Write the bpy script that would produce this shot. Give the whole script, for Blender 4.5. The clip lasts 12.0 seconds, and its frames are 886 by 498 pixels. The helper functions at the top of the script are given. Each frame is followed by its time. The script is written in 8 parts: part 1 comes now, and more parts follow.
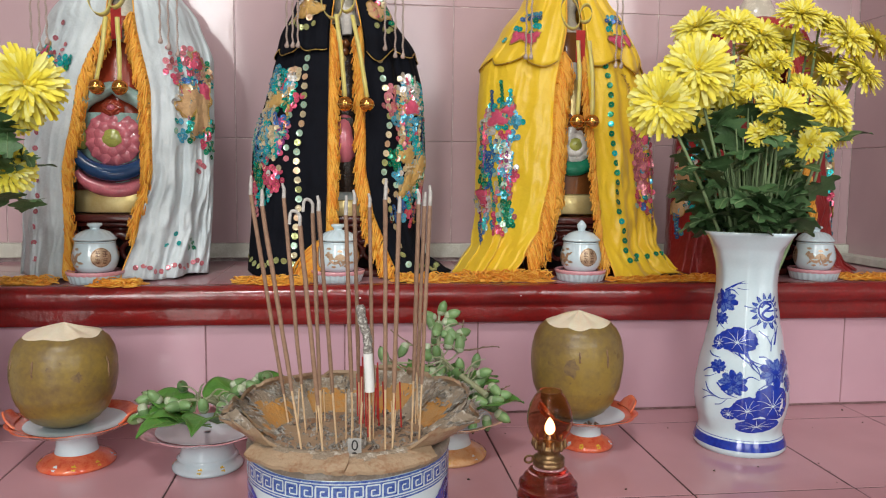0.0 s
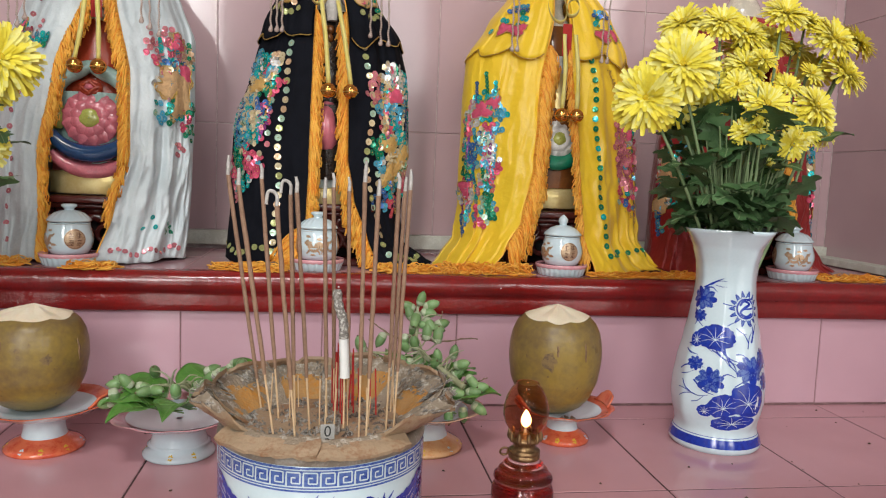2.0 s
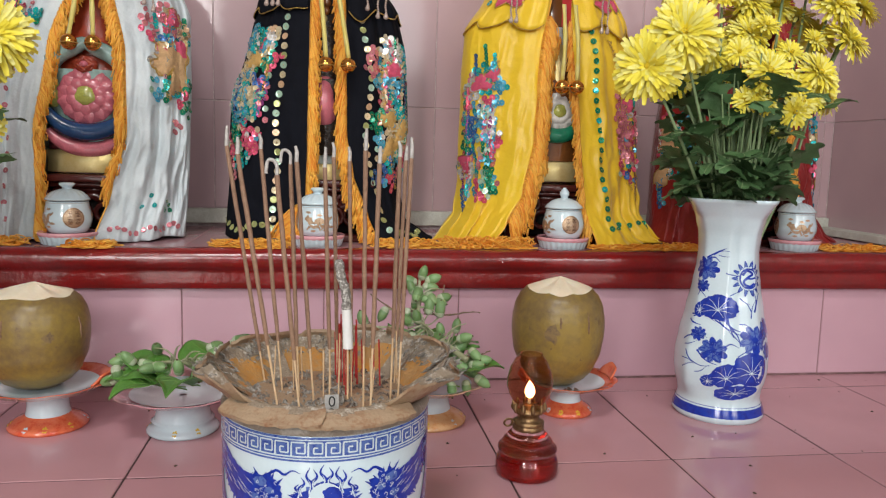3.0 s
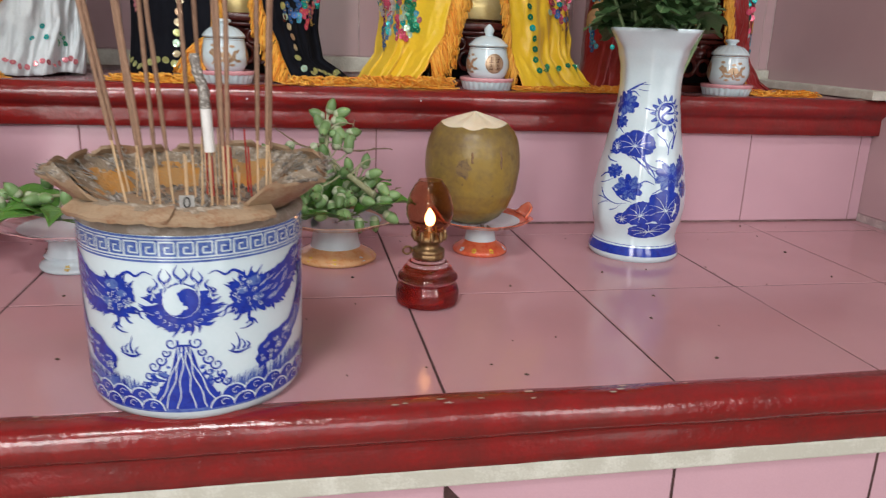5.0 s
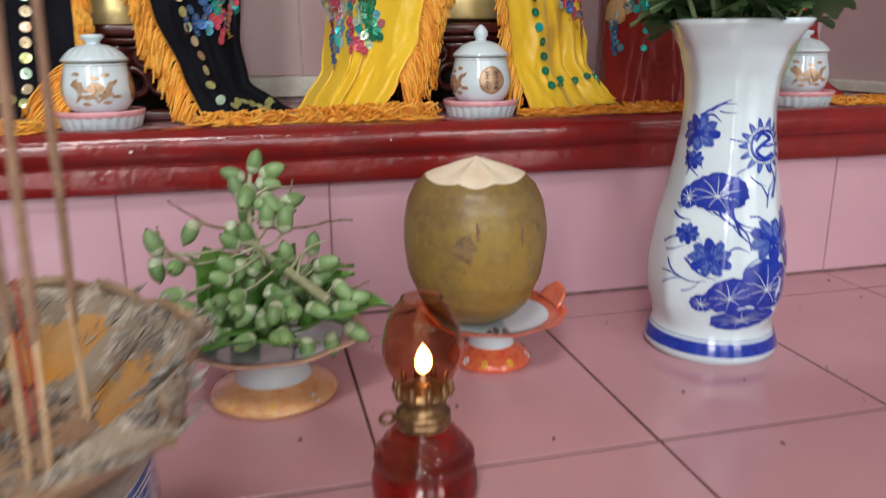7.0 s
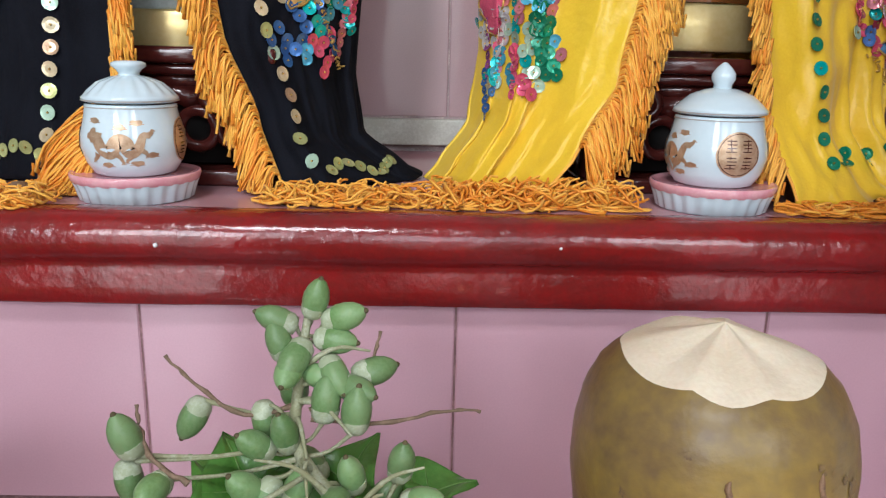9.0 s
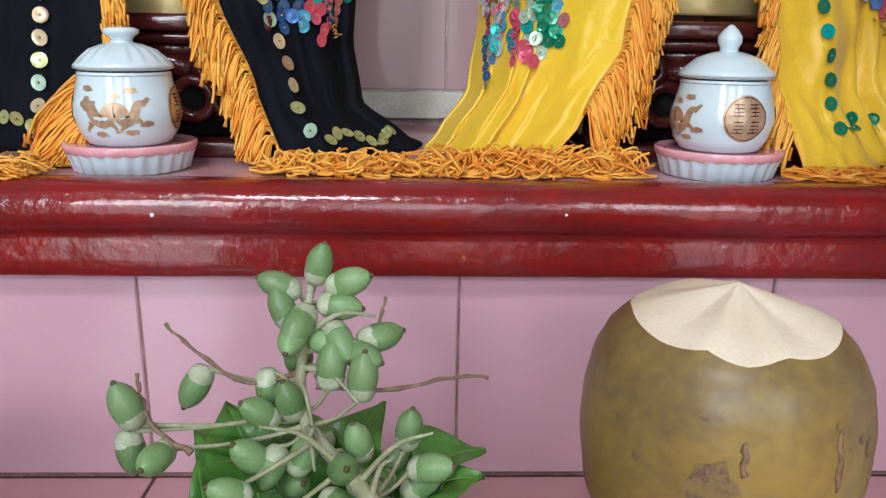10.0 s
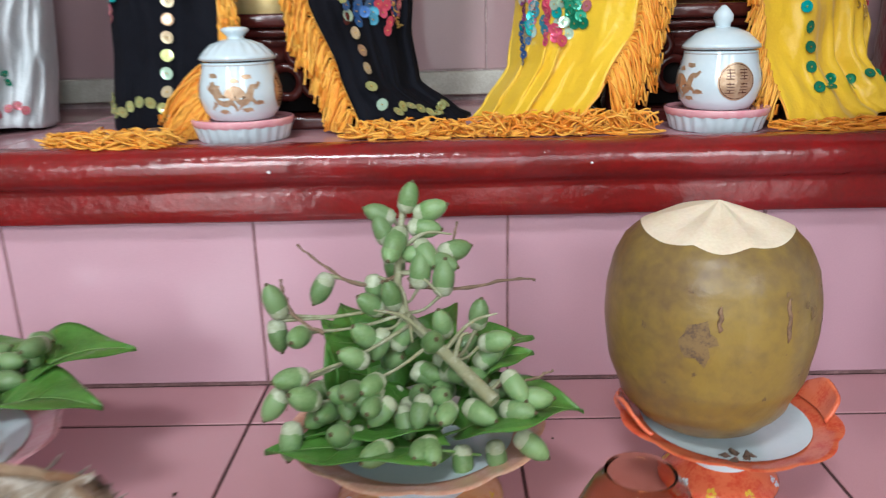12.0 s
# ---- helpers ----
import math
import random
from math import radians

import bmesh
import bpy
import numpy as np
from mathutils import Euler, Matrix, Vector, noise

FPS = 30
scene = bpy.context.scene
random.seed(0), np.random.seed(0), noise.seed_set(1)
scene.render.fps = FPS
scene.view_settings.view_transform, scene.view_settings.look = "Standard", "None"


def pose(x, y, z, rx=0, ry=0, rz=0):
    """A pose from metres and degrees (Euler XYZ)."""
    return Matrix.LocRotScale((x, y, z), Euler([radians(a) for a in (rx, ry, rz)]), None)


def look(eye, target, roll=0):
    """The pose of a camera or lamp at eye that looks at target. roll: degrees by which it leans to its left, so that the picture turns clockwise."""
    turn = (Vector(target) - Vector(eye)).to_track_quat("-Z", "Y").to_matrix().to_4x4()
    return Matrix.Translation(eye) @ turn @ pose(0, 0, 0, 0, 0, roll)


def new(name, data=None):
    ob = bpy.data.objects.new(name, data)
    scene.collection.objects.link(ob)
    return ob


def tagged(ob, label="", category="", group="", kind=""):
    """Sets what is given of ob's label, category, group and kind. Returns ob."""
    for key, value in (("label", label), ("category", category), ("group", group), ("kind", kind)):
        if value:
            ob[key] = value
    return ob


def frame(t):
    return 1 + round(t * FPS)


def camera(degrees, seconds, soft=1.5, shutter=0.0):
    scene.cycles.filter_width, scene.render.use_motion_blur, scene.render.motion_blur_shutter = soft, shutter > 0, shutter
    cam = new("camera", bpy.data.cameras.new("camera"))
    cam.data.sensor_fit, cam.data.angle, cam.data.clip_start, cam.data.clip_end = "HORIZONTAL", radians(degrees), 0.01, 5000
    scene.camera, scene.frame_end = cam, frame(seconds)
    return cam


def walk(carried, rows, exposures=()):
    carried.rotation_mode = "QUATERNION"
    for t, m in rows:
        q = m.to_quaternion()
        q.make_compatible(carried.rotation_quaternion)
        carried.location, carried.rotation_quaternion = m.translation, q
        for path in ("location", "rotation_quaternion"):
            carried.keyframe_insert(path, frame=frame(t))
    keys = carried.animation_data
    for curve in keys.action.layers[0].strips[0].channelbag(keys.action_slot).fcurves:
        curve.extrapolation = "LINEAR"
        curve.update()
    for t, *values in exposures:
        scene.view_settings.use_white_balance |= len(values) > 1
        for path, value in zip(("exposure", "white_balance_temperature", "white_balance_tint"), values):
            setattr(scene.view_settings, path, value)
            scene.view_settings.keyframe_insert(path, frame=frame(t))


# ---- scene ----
cam = camera(61.1, 12.0, soft=1.15, shutter=0.4)
PATH = [
    (0, (-0.193, -0.105, 0.359), (0.054, 1.871, 0.17), 0.7),
    (0.5, (-0.197, -0.101, 0.355), (0.057, 1.875, 0.173), 1.7),
    (1, (-0.2, -0.098, 0.356), (0.065, 1.874, 0.152), 1.8),
    (1.5, (-0.199, -0.101, 0.352), (0.09, 1.868, 0.151), 2.0),
    (2, (-0.19, -0.098, 0.35), (0.105, 1.871, 0.153), 2.3),
    (2.5, (-0.198, -0.097, 0.345), (0.084, 1.872, 0.135), 1.4),
    (2.7, (-0.196, -0.094, 0.343), (0.091, 1.872, 0.117), 1.5),
    (4.3, (-0.159, -0.093, 0.312), (0.18, 1.838, -0.084), 1.3),
    (4.5, (-0.151, -0.092, 0.303), (0.199, 1.827, -0.143), 1.7),
    (5, (-0.114, -0.086, 0.275), (0.266, 1.801, -0.27), 2.2),
    (5.5, (-0.072, -0.064, 0.267), (0.29, 1.823, -0.288), 2.4),
    (6, (-0.074, 0.006, 0.25), (0.271, 1.898, -0.297), 2.0),
    (6.5, (-0.092, 0.136, 0.253), (0.251, 2.014, -0.343), 0.2),
    (7, (-0.066, 0.252, 0.279), (0.392, 2.123, -0.256), -0.5),
    (7.2, (-0.046, 0.312, 0.291), (0.378, 2.202, -0.212), 0.8),
    (7.5, (-0.019, 0.399, 0.304), (0.299, 2.322, -0.142), 1.6),
    (7.7, (-0.012, 0.444, 0.307), (0.244, 2.370, -0.172), 1.4),
    (9.3, (-0.022, 0.550, 0.291), (0.007, 2.485, -0.210), 1.1),
    (9.5, (-0.023, 0.551, 0.289), (0.001, 2.485, -0.218), 0.9),
    (10, (-0.025, 0.554, 0.283), (0.037, 2.48, -0.254), 0.9),
    (10.5, (-0.034, 0.544, 0.28), (-0.01, 2.464, -0.277), 0.4),
    (11, (-0.03, 0.525, 0.279), (-0.012, 2.441, -0.295), 0.2),
    (11.5, (-0.023, 0.504, 0.279), (0.012, 2.409, -0.327), -0.3),
    (12, (-0.044, 0.431, 0.287), (-0.068, 2.346, -0.291), -1.4),
]
walk(cam, [(t, look(eye, target, roll)) for t, eye, target, roll in PATH], exposures=[(0, -0.18, 6600, 10), (2.7, -0.18, 6600, 11), (5.0, -0.19, 6650, 13), (6.5, -0.14, 6650, 13), (7.5, -0.06, 6500, 15), (9.5, 0.10, 5950, 11), (11, 0.10, 6000, 11), (12, 0.20, 6050, 10)])

# ---- daylight through the doorways behind the camera ----
world = bpy.data.worlds.new("sky")
world.use_nodes = True
scene.world = world
sky = world.node_tree.nodes.new("ShaderNodeTexSky")
sky.sky_type, sky.sun_disc = "NISHITA", False
sky.sun_elevation, sky.sun_rotation = radians(73), radians(143)
world.node_tree.links.new(sky.outputs[0], world.node_tree.nodes["Background"].inputs[0])
world.node_tree.nodes["Background"].inputs[1].default_value = 0.12

ROOM_Y0, ROOM_Z0, ROOM_Z1, ROOM_X = -2.4, -0.92, 2.75, 2.4
DOORS = [(-1.35, 0.8), (0.0, 0.8), (1.35, 0.8)]
DOOR_TOP = 2.3
SILL = 0.9
for dx, dw in DOORS:
    # two lamps per opening, set weak below SILL and strong above to brighten tops
    for z0, z1, watts in ((ROOM_Z0, SILL, 9.0), (SILL, DOOR_TOP, 38.0)):
        lamp = bpy.data.lights.new("doorway_light", "AREA")
        lamp.shape, lamp.size, lamp.size_y = "RECTANGLE", dw, z1 - z0
        lamp.energy, lamp.color = watts * dw * (1.9 if dx < 0 else 0.55 if dx == 0 else 1.1), (0.97, 0.98, 0.955)
        ob = new("doorway_light", lamp)
        ob.matrix_world = look((dx, ROOM_Y0 - 0.02, (z0 + z1) / 2), (dx, 0, (z0 + z1) / 2))
# the open roof light over the hall, a little to the left
SKY_X, SKY_Y = (-1.05, -0.25), (-1.35, -0.80)
lamp = bpy.data.lights.new("skylight", "AREA")
lamp.shape, lamp.size, lamp.size_y = "RECTANGLE", SKY_X[1] - SKY_X[0], SKY_Y[1] - SKY_Y[0]
lamp.energy, lamp.color = 55.0, (0.98, 0.98, 0.96)
mid = ((SKY_X[0] + SKY_X[1]) / 2, (SKY_Y[0] + SKY_Y[1]) / 2)
new("skylight", lamp).matrix_world = pose(mid[0], mid[1], ROOM_Z1 + 0.02)
sun = bpy.data.lights.new("sun", "SUN")
sun.energy, sun.angle, sun.color = 2.5, radians(0.5), (1, 0.95, 0.88)
new("sun", sun).matrix_world = look((0, 0, 5), (-0.9, 1.2, 0))

# ---- materials ----
def mat(name, a, b=None, rough=0.5, metal=0.0, scale=30.0, fine=400.0, mix=0.5, bump=0.0, bump_scale=200.0,
        coat=0.0, spec=0.5, sheen=0.0, vary=0.0, trans=0.0, ior=1.45, alpha=1.0, sss=0.0, relief=0.002, thin=0.0):
    """A surface of two colours mixed by coarse and fine noise, with relief and roughness variation."""
    m = bpy.data.materials.new(name)
    m.use_nodes = True
    nt = m.node_tree
    n, link = nt.nodes, nt.links.new
    p = n["Principled BSDF"]
    b = b or tuple(c * 0.82 for c in a)
    geo = n.new("ShaderNodeNewGeometry")
    big = n.new("ShaderNodeTexNoise")
    big.inputs["Scale"].default_value, big.inputs["Detail"].default_value = scale, 4
    small = n.new("ShaderNodeTexNoise")
    small.inputs["Scale"].default_value, small.inputs["Detail"].default_value = fine, 2
    link(geo.outputs["Position"], big.inputs["Vector"])
    link(geo.outputs["Position"], small.inputs["Vector"])
    add = n.new("ShaderNodeMath")
    add.operation = "MULTIPLY_ADD"
    link(small.outputs[0], add.inputs[0])
    add.inputs[1].default_value = 0.5
    link(big.outputs[0], add.inputs[2])
    ramp = n.new("ShaderNodeMapRange")
    ramp.inputs[1].default_value, ramp.inputs[2].default_value = 0.55, 0.95
    ramp.inputs[3].default_value, ramp.inputs[4].default_value = 0.0, 2 * mix
    link(add.outputs[0], ramp.inputs[0])
    mixer = n.new("ShaderNodeMix")
    mixer.data_type = "RGBA"
    link(ramp.outputs[0], mixer.inputs[0])
    mixer.inputs[6].default_value, mixer.inputs[7].default_value = (*a, 1), (*b, 1)
    out = mixer.outputs[2]
    if vary:
        info = n.new("ShaderNodeObjectInfo")
        hsv = n.new("ShaderNodeHueSaturation")
        span = n.new("ShaderNodeMapRange")
        span.inputs[3].default_value, span.inputs[4].default_value = 1 - vary, 1 + vary
        link(info.outputs["Random"], span.inputs[0])
        link(span.outputs[0], hsv.inputs["Value"])
        link(out, hsv.inputs["Color"])
        out = hsv.outputs[0]
    link(out, p.inputs["Base Color"])
    rr = n.new("ShaderNodeMapRange")
    rr.inputs[3].default_value, rr.inputs[4].default_value = rough * 0.8, min(1, rough * 1.25)
    link(big.outputs[0], rr.inputs[0])
    link(rr.outputs[0], p.inputs["Roughness"])
    p.inputs["Metallic"].default_value, p.inputs["Specular IOR Level"].default_value = metal, spec
    p.inputs["Coat Weight"].default_value, p.inputs["Coat Roughness"].default_value = coat, 0.08
    p.inputs["Sheen Weight"].default_value = sheen
    p.inputs["Transmission Weight"].default_value, p.inputs["IOR"].default_value = trans, ior
    p.inputs["Alpha"].default_value = alpha
    if sss:
        p.inputs["Subsurface Weight"].default_value = sss
        p.inputs["Subsurface Scale"].default_value = 0.004
    if thin:
        glow = n.new("ShaderNodeBsdfTranslucent")
        link(out, glow.inputs["Color"])
        both = n.new("ShaderNodeMixShader")
        both.inputs[0].default_value = thin
        link(p.outputs[0], both.inputs[1])
        link(glow.outputs[0], both.inputs[2])
        link(both.outputs[0], n["Material Output"].inputs["Surface"])
    if bump:
        tex = n.new("ShaderNodeTexNoise")
        tex.inputs["Scale"].default_value, tex.inputs["Detail"].default_value = bump_scale, 4
        link(geo.outputs["Position"], tex.inputs["Vector"])
        bmp = n.new("ShaderNodeBump")
        bmp.inputs["Strength"].default_value, bmp.inputs["Distance"].default_value = bump, relief
        link(tex.outputs[0], bmp.inputs["Height"])
        link(bmp.outputs[0], p.inputs["Normal"])
    return m


M_TILE = mat("pink_tile", (0.50, 0.275, 0.30), (0.45, 0.245, 0.27), 0.14, scale=7, fine=900, bump=0.02, bump_scale=30, vary=0.05)
M_WALLTILE = mat("mauve_tile", (0.53, 0.37, 0.385), (0.47, 0.325, 0.345), 0.09, scale=6, fine=700, bump=0.09, bump_scale=16, coat=0.4, vary=0.05)
M_RISER = mat("riser_tile", (0.58, 0.36, 0.42), (0.53, 0.33, 0.385), 0.17, scale=8, fine=800, bump=0.03, bump_scale=25, vary=0.04)
M_GROUT = mat("grout", (0.09, 0.04, 0.04), (0.05, 0.022, 0.022), 0.95, scale=60, fine=500, mix=0.8)
M_GROUT_PALE = mat("pale_grout", (0.34, 0.20, 0.20), (0.20, 0.11, 0.11), 0.9, scale=60, fine=500, mix=0.8)
M_GROUT_WHITE = mat("white_grout", (0.60, 0.50, 0.49), (0.42, 0.33, 0.33), 0.9, scale=60, fine=500, mix=0.8)
M_RED = mat("red_gloss_paint", (0.23, 0.011, 0.011), (0.15, 0.014, 0.013), 0.16, scale=35, fine=300, bump=0.38, bump_scale=130, coat=0.4, relief=0.0026)
M_WHITEPAINT = mat("pale_paint", (0.62, 0.63, 0.56), (0.5, 0.5, 0.43), 0.6, scale=40, fine=500, mix=0.8, bump=0.2)
M_PLASTER = mat("plaster", (0.30, 0.27, 0.25), (0.25, 0.225, 0.21), 0.8, scale=5, fine=200, bump=0.1)
M_CEIL = mat("ceiling_paint", (0.34, 0.31, 0.29), None, 0.9, scale=4, fine=100)
M_FLOOR = mat("floor_tile", (0.35, 0.22, 0.18), None, 0.35, scale=6, fine=200)
M_PORC = mat("white_porcelain", (0.60, 0.72, 0.77), (0.55, 0.68, 0.73), 0.1, scale=20, fine=300, coat=0.5, bump=0.02, bump_scale=60)
M_BLUE = mat("cobalt_glaze", (0.006, 0.020, 0.25), (0.010, 0.040, 0.36), 0.15, scale=160, fine=900, mix=0.7, coat=0.5)
M_BLUELIGHT = mat("thin_cobalt_glaze", (0.022, 0.055, 0.30), (0.09, 0.16, 0.44), 0.15, scale=260, fine=1200, mix=0.9, coat=0.5)
M_GOLDPAINT = mat("worn_gold_print", (0.46, 0.29, 0.17), (0.58, 0.42, 0.28), 0.32, metal=0.5, scale=300, fine=1500, mix=0.6)
M_PINKGLAZE = mat("pink_glaze", (0.66, 0.28, 0.33), (0.72, 0.40, 0.43), 0.16, scale=80, fine=400, coat=0.5)
M_WOODRED = mat("dark_red_lacquer", (0.055, 0.009, 0.008), (0.085, 0.018, 0.014), 0.2, scale=25, fine=300, bump=0.3, bump_scale=60, coat=0.4)
# near-black colour standing in for the shade inside the stands
M_HOLLOWSHADE = mat("painted_hollow_shade", (0.006, 0.004, 0.004), None, 0.7)
M_GOLD = mat("brass_gold", (0.78, 0.55, 0.20), (0.60, 0.42, 0.16), 0.22, metal=0.9, scale=60, fine=400, bump=0.1)
M_GOLDSATIN = mat("gold_painted_plinth", (0.70, 0.54, 0.22), (0.78, 0.64, 0.32), 0.34, metal=0.55, scale=40, fine=300, bump=0.4, bump_scale=50)
M_BELL = mat("polished_bell", (0.75, 0.36, 0.09), (0.62, 0.28, 0.06), 0.09, metal=0.95, scale=30, fine=300)
M_RED2 = mat("red_cloth", (0.42, 0.015, 0.012), (0.30, 0.01, 0.01), 0.75, scale=60, fine=900, sheen=0.2, bump=0.2, bump_scale=500)

# ---- mesh helpers ----
def obj(name, verts, faces, mats, parent=None, label="", smooth=True, slots=None):
    me = bpy.data.meshes.new(name)
    me.from_pydata([tuple(v) for v in verts], [], faces)
    for m in (mats if isinstance(mats, (list, tuple)) else [mats]):
        me.materials.append(m)
    if slots:
        me.polygons.foreach_set("material_index", slots)
    if smooth:
        me.polygons.foreach_set("use_smooth", [True] * len(me.polygons))
    me.update()
    ob = new(name, me)
    if parent:
        ob.parent = parent
    if label:
        ob["label"] = label
    return ob


def part(name, bm, mats, parent=None, label="", smooth=True):
    me = bpy.data.meshes.new(name)
    bm.to_mesh(me)
    bm.free()
    for m in (mats if isinstance(mats, (list, tuple)) else [mats]):
        me.materials.append(m)
    if smooth:
        me.polygons.foreach_set("use_smooth", [True] * len(me.polygons))
    ob = new(name, me)
    if parent:
        ob.parent = parent
    if label:
        ob["label"] = label
    return ob


def share(name, mesh, parent, m, label=""):
    ob = new(name, mesh)
    ob.parent = parent
    ob.matrix_basis = m
    if label:
        ob["label"] = label
    return ob


def thing(name, at, label, category, group="", kind=""):
    ob = new(name)
    ob.location = at
    ob.empty_display_size = 0.02
    return tagged(ob, label, category, group, kind)


def box(x0, x1, y0, y1, z0, z1, bevel=0.0, segments=2):
    bm = bmesh.new()
    bmesh.ops.create_cube(bm, size=1, matrix=Matrix.Translation(((x0 + x1) / 2, (y0 + y1) / 2, (z0 + z1) / 2)) @ Matrix.Diagonal((x1 - x0, y1 - y0, z1 - z0, 1)))
    if bevel:
        bmesh.ops.bevel(bm, geom=bm.edges[:], offset=bevel, segments=segments, profile=0.5, affect="EDGES")
    return bm


class Geo:
    """Collects vertices, faces and material slots for one mesh."""
    def __init__(self):
        self.v, self.f, self.s = [], [], []

    def grid(self, rows, slot=0, loop=False, flip=False):
        base, n = len(self.v), len(rows[0])
        for row in rows:
            self.v.extend(row)
        for i in range(len(rows) - 1):
            for j in range(n if loop else n - 1):
                a, b = base + i * n + j, base + i * n + (j + 1) % n
                q = (a, b, b + n, a + n)
                self.f.append(q[::-1] if flip else q)
                self.s.append(slot)

    def poly(self, pts, slot=0):
        base = len(self.v)
        self.v.extend(pts)
        self.f.append(tuple(range(base, base + len(pts))))
        self.s.append(slot)

    def lathe(self, profile, n=40, slot=0, c=(0, 0), shape=None, close=True):
        """profile: (radius, height) from the bottom up; shape(angle, radius, height) gives the radius."""
        rows = []
        for r, z in profile:
            row = []
            for j in range(n):
                a = 2 * math.pi * j / n
                rr = shape(a, r, z) if shape else r
                row.append((c[0] + rr * math.sin(a), c[1] - rr * math.cos(a), z))
            rows.append(row)
        self.grid(rows, slot, loop=True)
        if close:
            self.poly(rows[0][::-1], slot)
            self.poly(rows[-1], slot)

    def tube(self, pts, r, n=6, slot=0, caps=True):
        """A tube along pts; r is one radius or one for each point."""
        pts = [Vector(p) for p in pts]
        rs = r if isinstance(r, (list, tuple)) else [r] * len(pts)
        rows = []
        t0 = (pts[1] - pts[0]).normalized()
        up = Vector((0, 0, 1)) if abs(t0.z) < 0.9 else Vector((1, 0, 0))
        for i, p in enumerate(pts):
            t = (pts[min(i + 1, len(pts) - 1)] - pts[max(i - 1, 0)])
            t = t.normalized() if t.length > 1e-9 else t0
            u = up - t * up.dot(t)
            u = u.normalized() if u.length > 1e-6 else t.orthogonal().normalized()
            up = u
            w = t.cross(u)
            rows.append([tuple(p + rs[i] * (math.cos(k * 2 * math.pi / n) * u + math.sin(k * 2 * math.pi / n) * w)) for k in range(n)])
        self.grid(rows, slot, loop=True)
        if caps:
            self.poly(rows[0][::-1], slot)
            self.poly(rows[-1], slot)

    def ball(self, c, r, n=10, slot=0, sz=1.0):
        rows = []
        for i in range(1, n):
            a = math.pi * i / n
            rows.append([(c[0] + r * math.sin(a) * math.cos(2 * math.pi * j / n), c[1] + r * math.sin(a) * math.sin(2 * math.pi * j / n), c[2] - sz * r * math.cos(a)) for j in range(n)])
        self.grid(rows, slot, loop=True)
        self.poly(rows[0][::-1], slot)
        self.poly(rows[-1], slot)

    def put(self, name, mats, parent=None, label="", smooth=True):
        return obj(name, self.v, self.f, mats, parent, label, smooth, self.s)


def smoothstep(a, b, x):
    t = min(1, max(0, (x - a) / (b - a)))
    return t * t * (3 - 2 * t)


def interp(table, x):
    """Smooth value of a table of (x, value) rows."""
    if x <= table[0][0]:
        return table[0][1]
    for (x0, v0), (x1, v1) in zip(table, table[1:]):
        if x <= x1:
            t = (x - x0) / (x1 - x0)
            return v0 + (v1 - v0) * (t * 0.5 + 0.5 * t * t * (3 - 2 * t))
    return table[-1][1]


def spline(pts, n):
    """n points along a Catmull-Rom curve through pts."""
    p = [Vector(q) for q in pts]
    p = [2 * p[0] - p[1]] + p + [2 * p[-1] - p[-2]]
    out = []
    for k in range(n):
        s = k / (n - 1) * (len(p) - 3)
        i = min(int(s), len(p) - 4)
        t = s - i
        a, b, c, d = p[i:i + 4]
        out.append(0.5 * (2 * b + (c - a) * t + (2 * a - 5 * b + 4 * c - d) * t * t + (3 * b - a - 3 * c + d) * t ** 3))
    return out

# ---- the altar and the room ----
X0, X1 = -1.24, 0.82          # side walls of the altar recess
TABLE_FRONT, RISER_Y, SHELF_Z, WALL_Y = 0.447, 1.0, 0.20, 1.32
TW, GAP = 0.2, 0.0015


def structure(name, bm, m, label, category, smooth=False):
    return tagged(part(name, bm, m, None, "", smooth), label, category, "", "structure")


table = structure("altar_table", box(X0, X1, 0.432, RISER_Y + 0.1, ROOM_Z0, -0.0007), M_GROUT, "tiled pink altar table with dark joints", "altar")
shelf = structure("altar_shelf", box(X0, X1, RISER_Y + 0.0014, WALL_Y + 0.02, -0.0014, SHELF_Z - 0.0014), M_GROUT_PALE, "raised pink tiled altar shelf on a riser", "altar shelf")
wall_n = structure("wall_north", box(X0 - 0.2, X1 + 0.2, WALL_Y + 0.0014, WALL_Y + 0.2, ROOM_Z0, ROOM_Z1), M_GROUT_WHITE, "mauve tiled wall behind the altar", "wall")
wall_e = structure("wall_east", box(X1 + 0.0014, X1 + 0.2, 0.25, WALL_Y + 0.2, ROOM_Z0, ROOM_Z1), M_GROUT_WHITE, "mauve tiled side wall of the altar recess", "wall")
wall_w = structure("wall_west", box(X0 - 0.2, X0, 0.25, WALL_Y + 0.2, ROOM_Z0, ROOM_Z1), M_PLASTER, "plain side wall of the altar recess", "wall")
structure("wall_east_room", box(ROOM_X, ROOM_X + 0.15, ROOM_Y0, 0.4, ROOM_Z0, ROOM_Z1), M_PLASTER, "plain plastered room wall", "wall")
structure("wall_west_room", box(-ROOM_X - 0.15, -ROOM_X, ROOM_Y0, 0.4, ROOM_Z0, ROOM_Z1), M_PLASTER, "plain plastered room wall", "wall")
structure("wall_return_east", box(X1 + 0.2, ROOM_X, 0.25, 0.4, ROOM_Z0, ROOM_Z1), M_PLASTER, "plain plastered wall beside the altar", "wall")
structure("wall_return_west", box(-ROOM_X, X0 - 0.2, 0.25, 0.4, ROOM_Z0, ROOM_Z1), M_PLASTER, "plain plastered wall beside the altar", "wall")
structure("floor", box(-ROOM_X - 0.15, ROOM_X + 0.15, ROOM_Y0 - 0.2, WALL_Y + 0.2, ROOM_Z0 - 0.1, ROOM_Z0), M_FLOOR, "plain tiled room floor", "floor")
bm = bmesh.new()
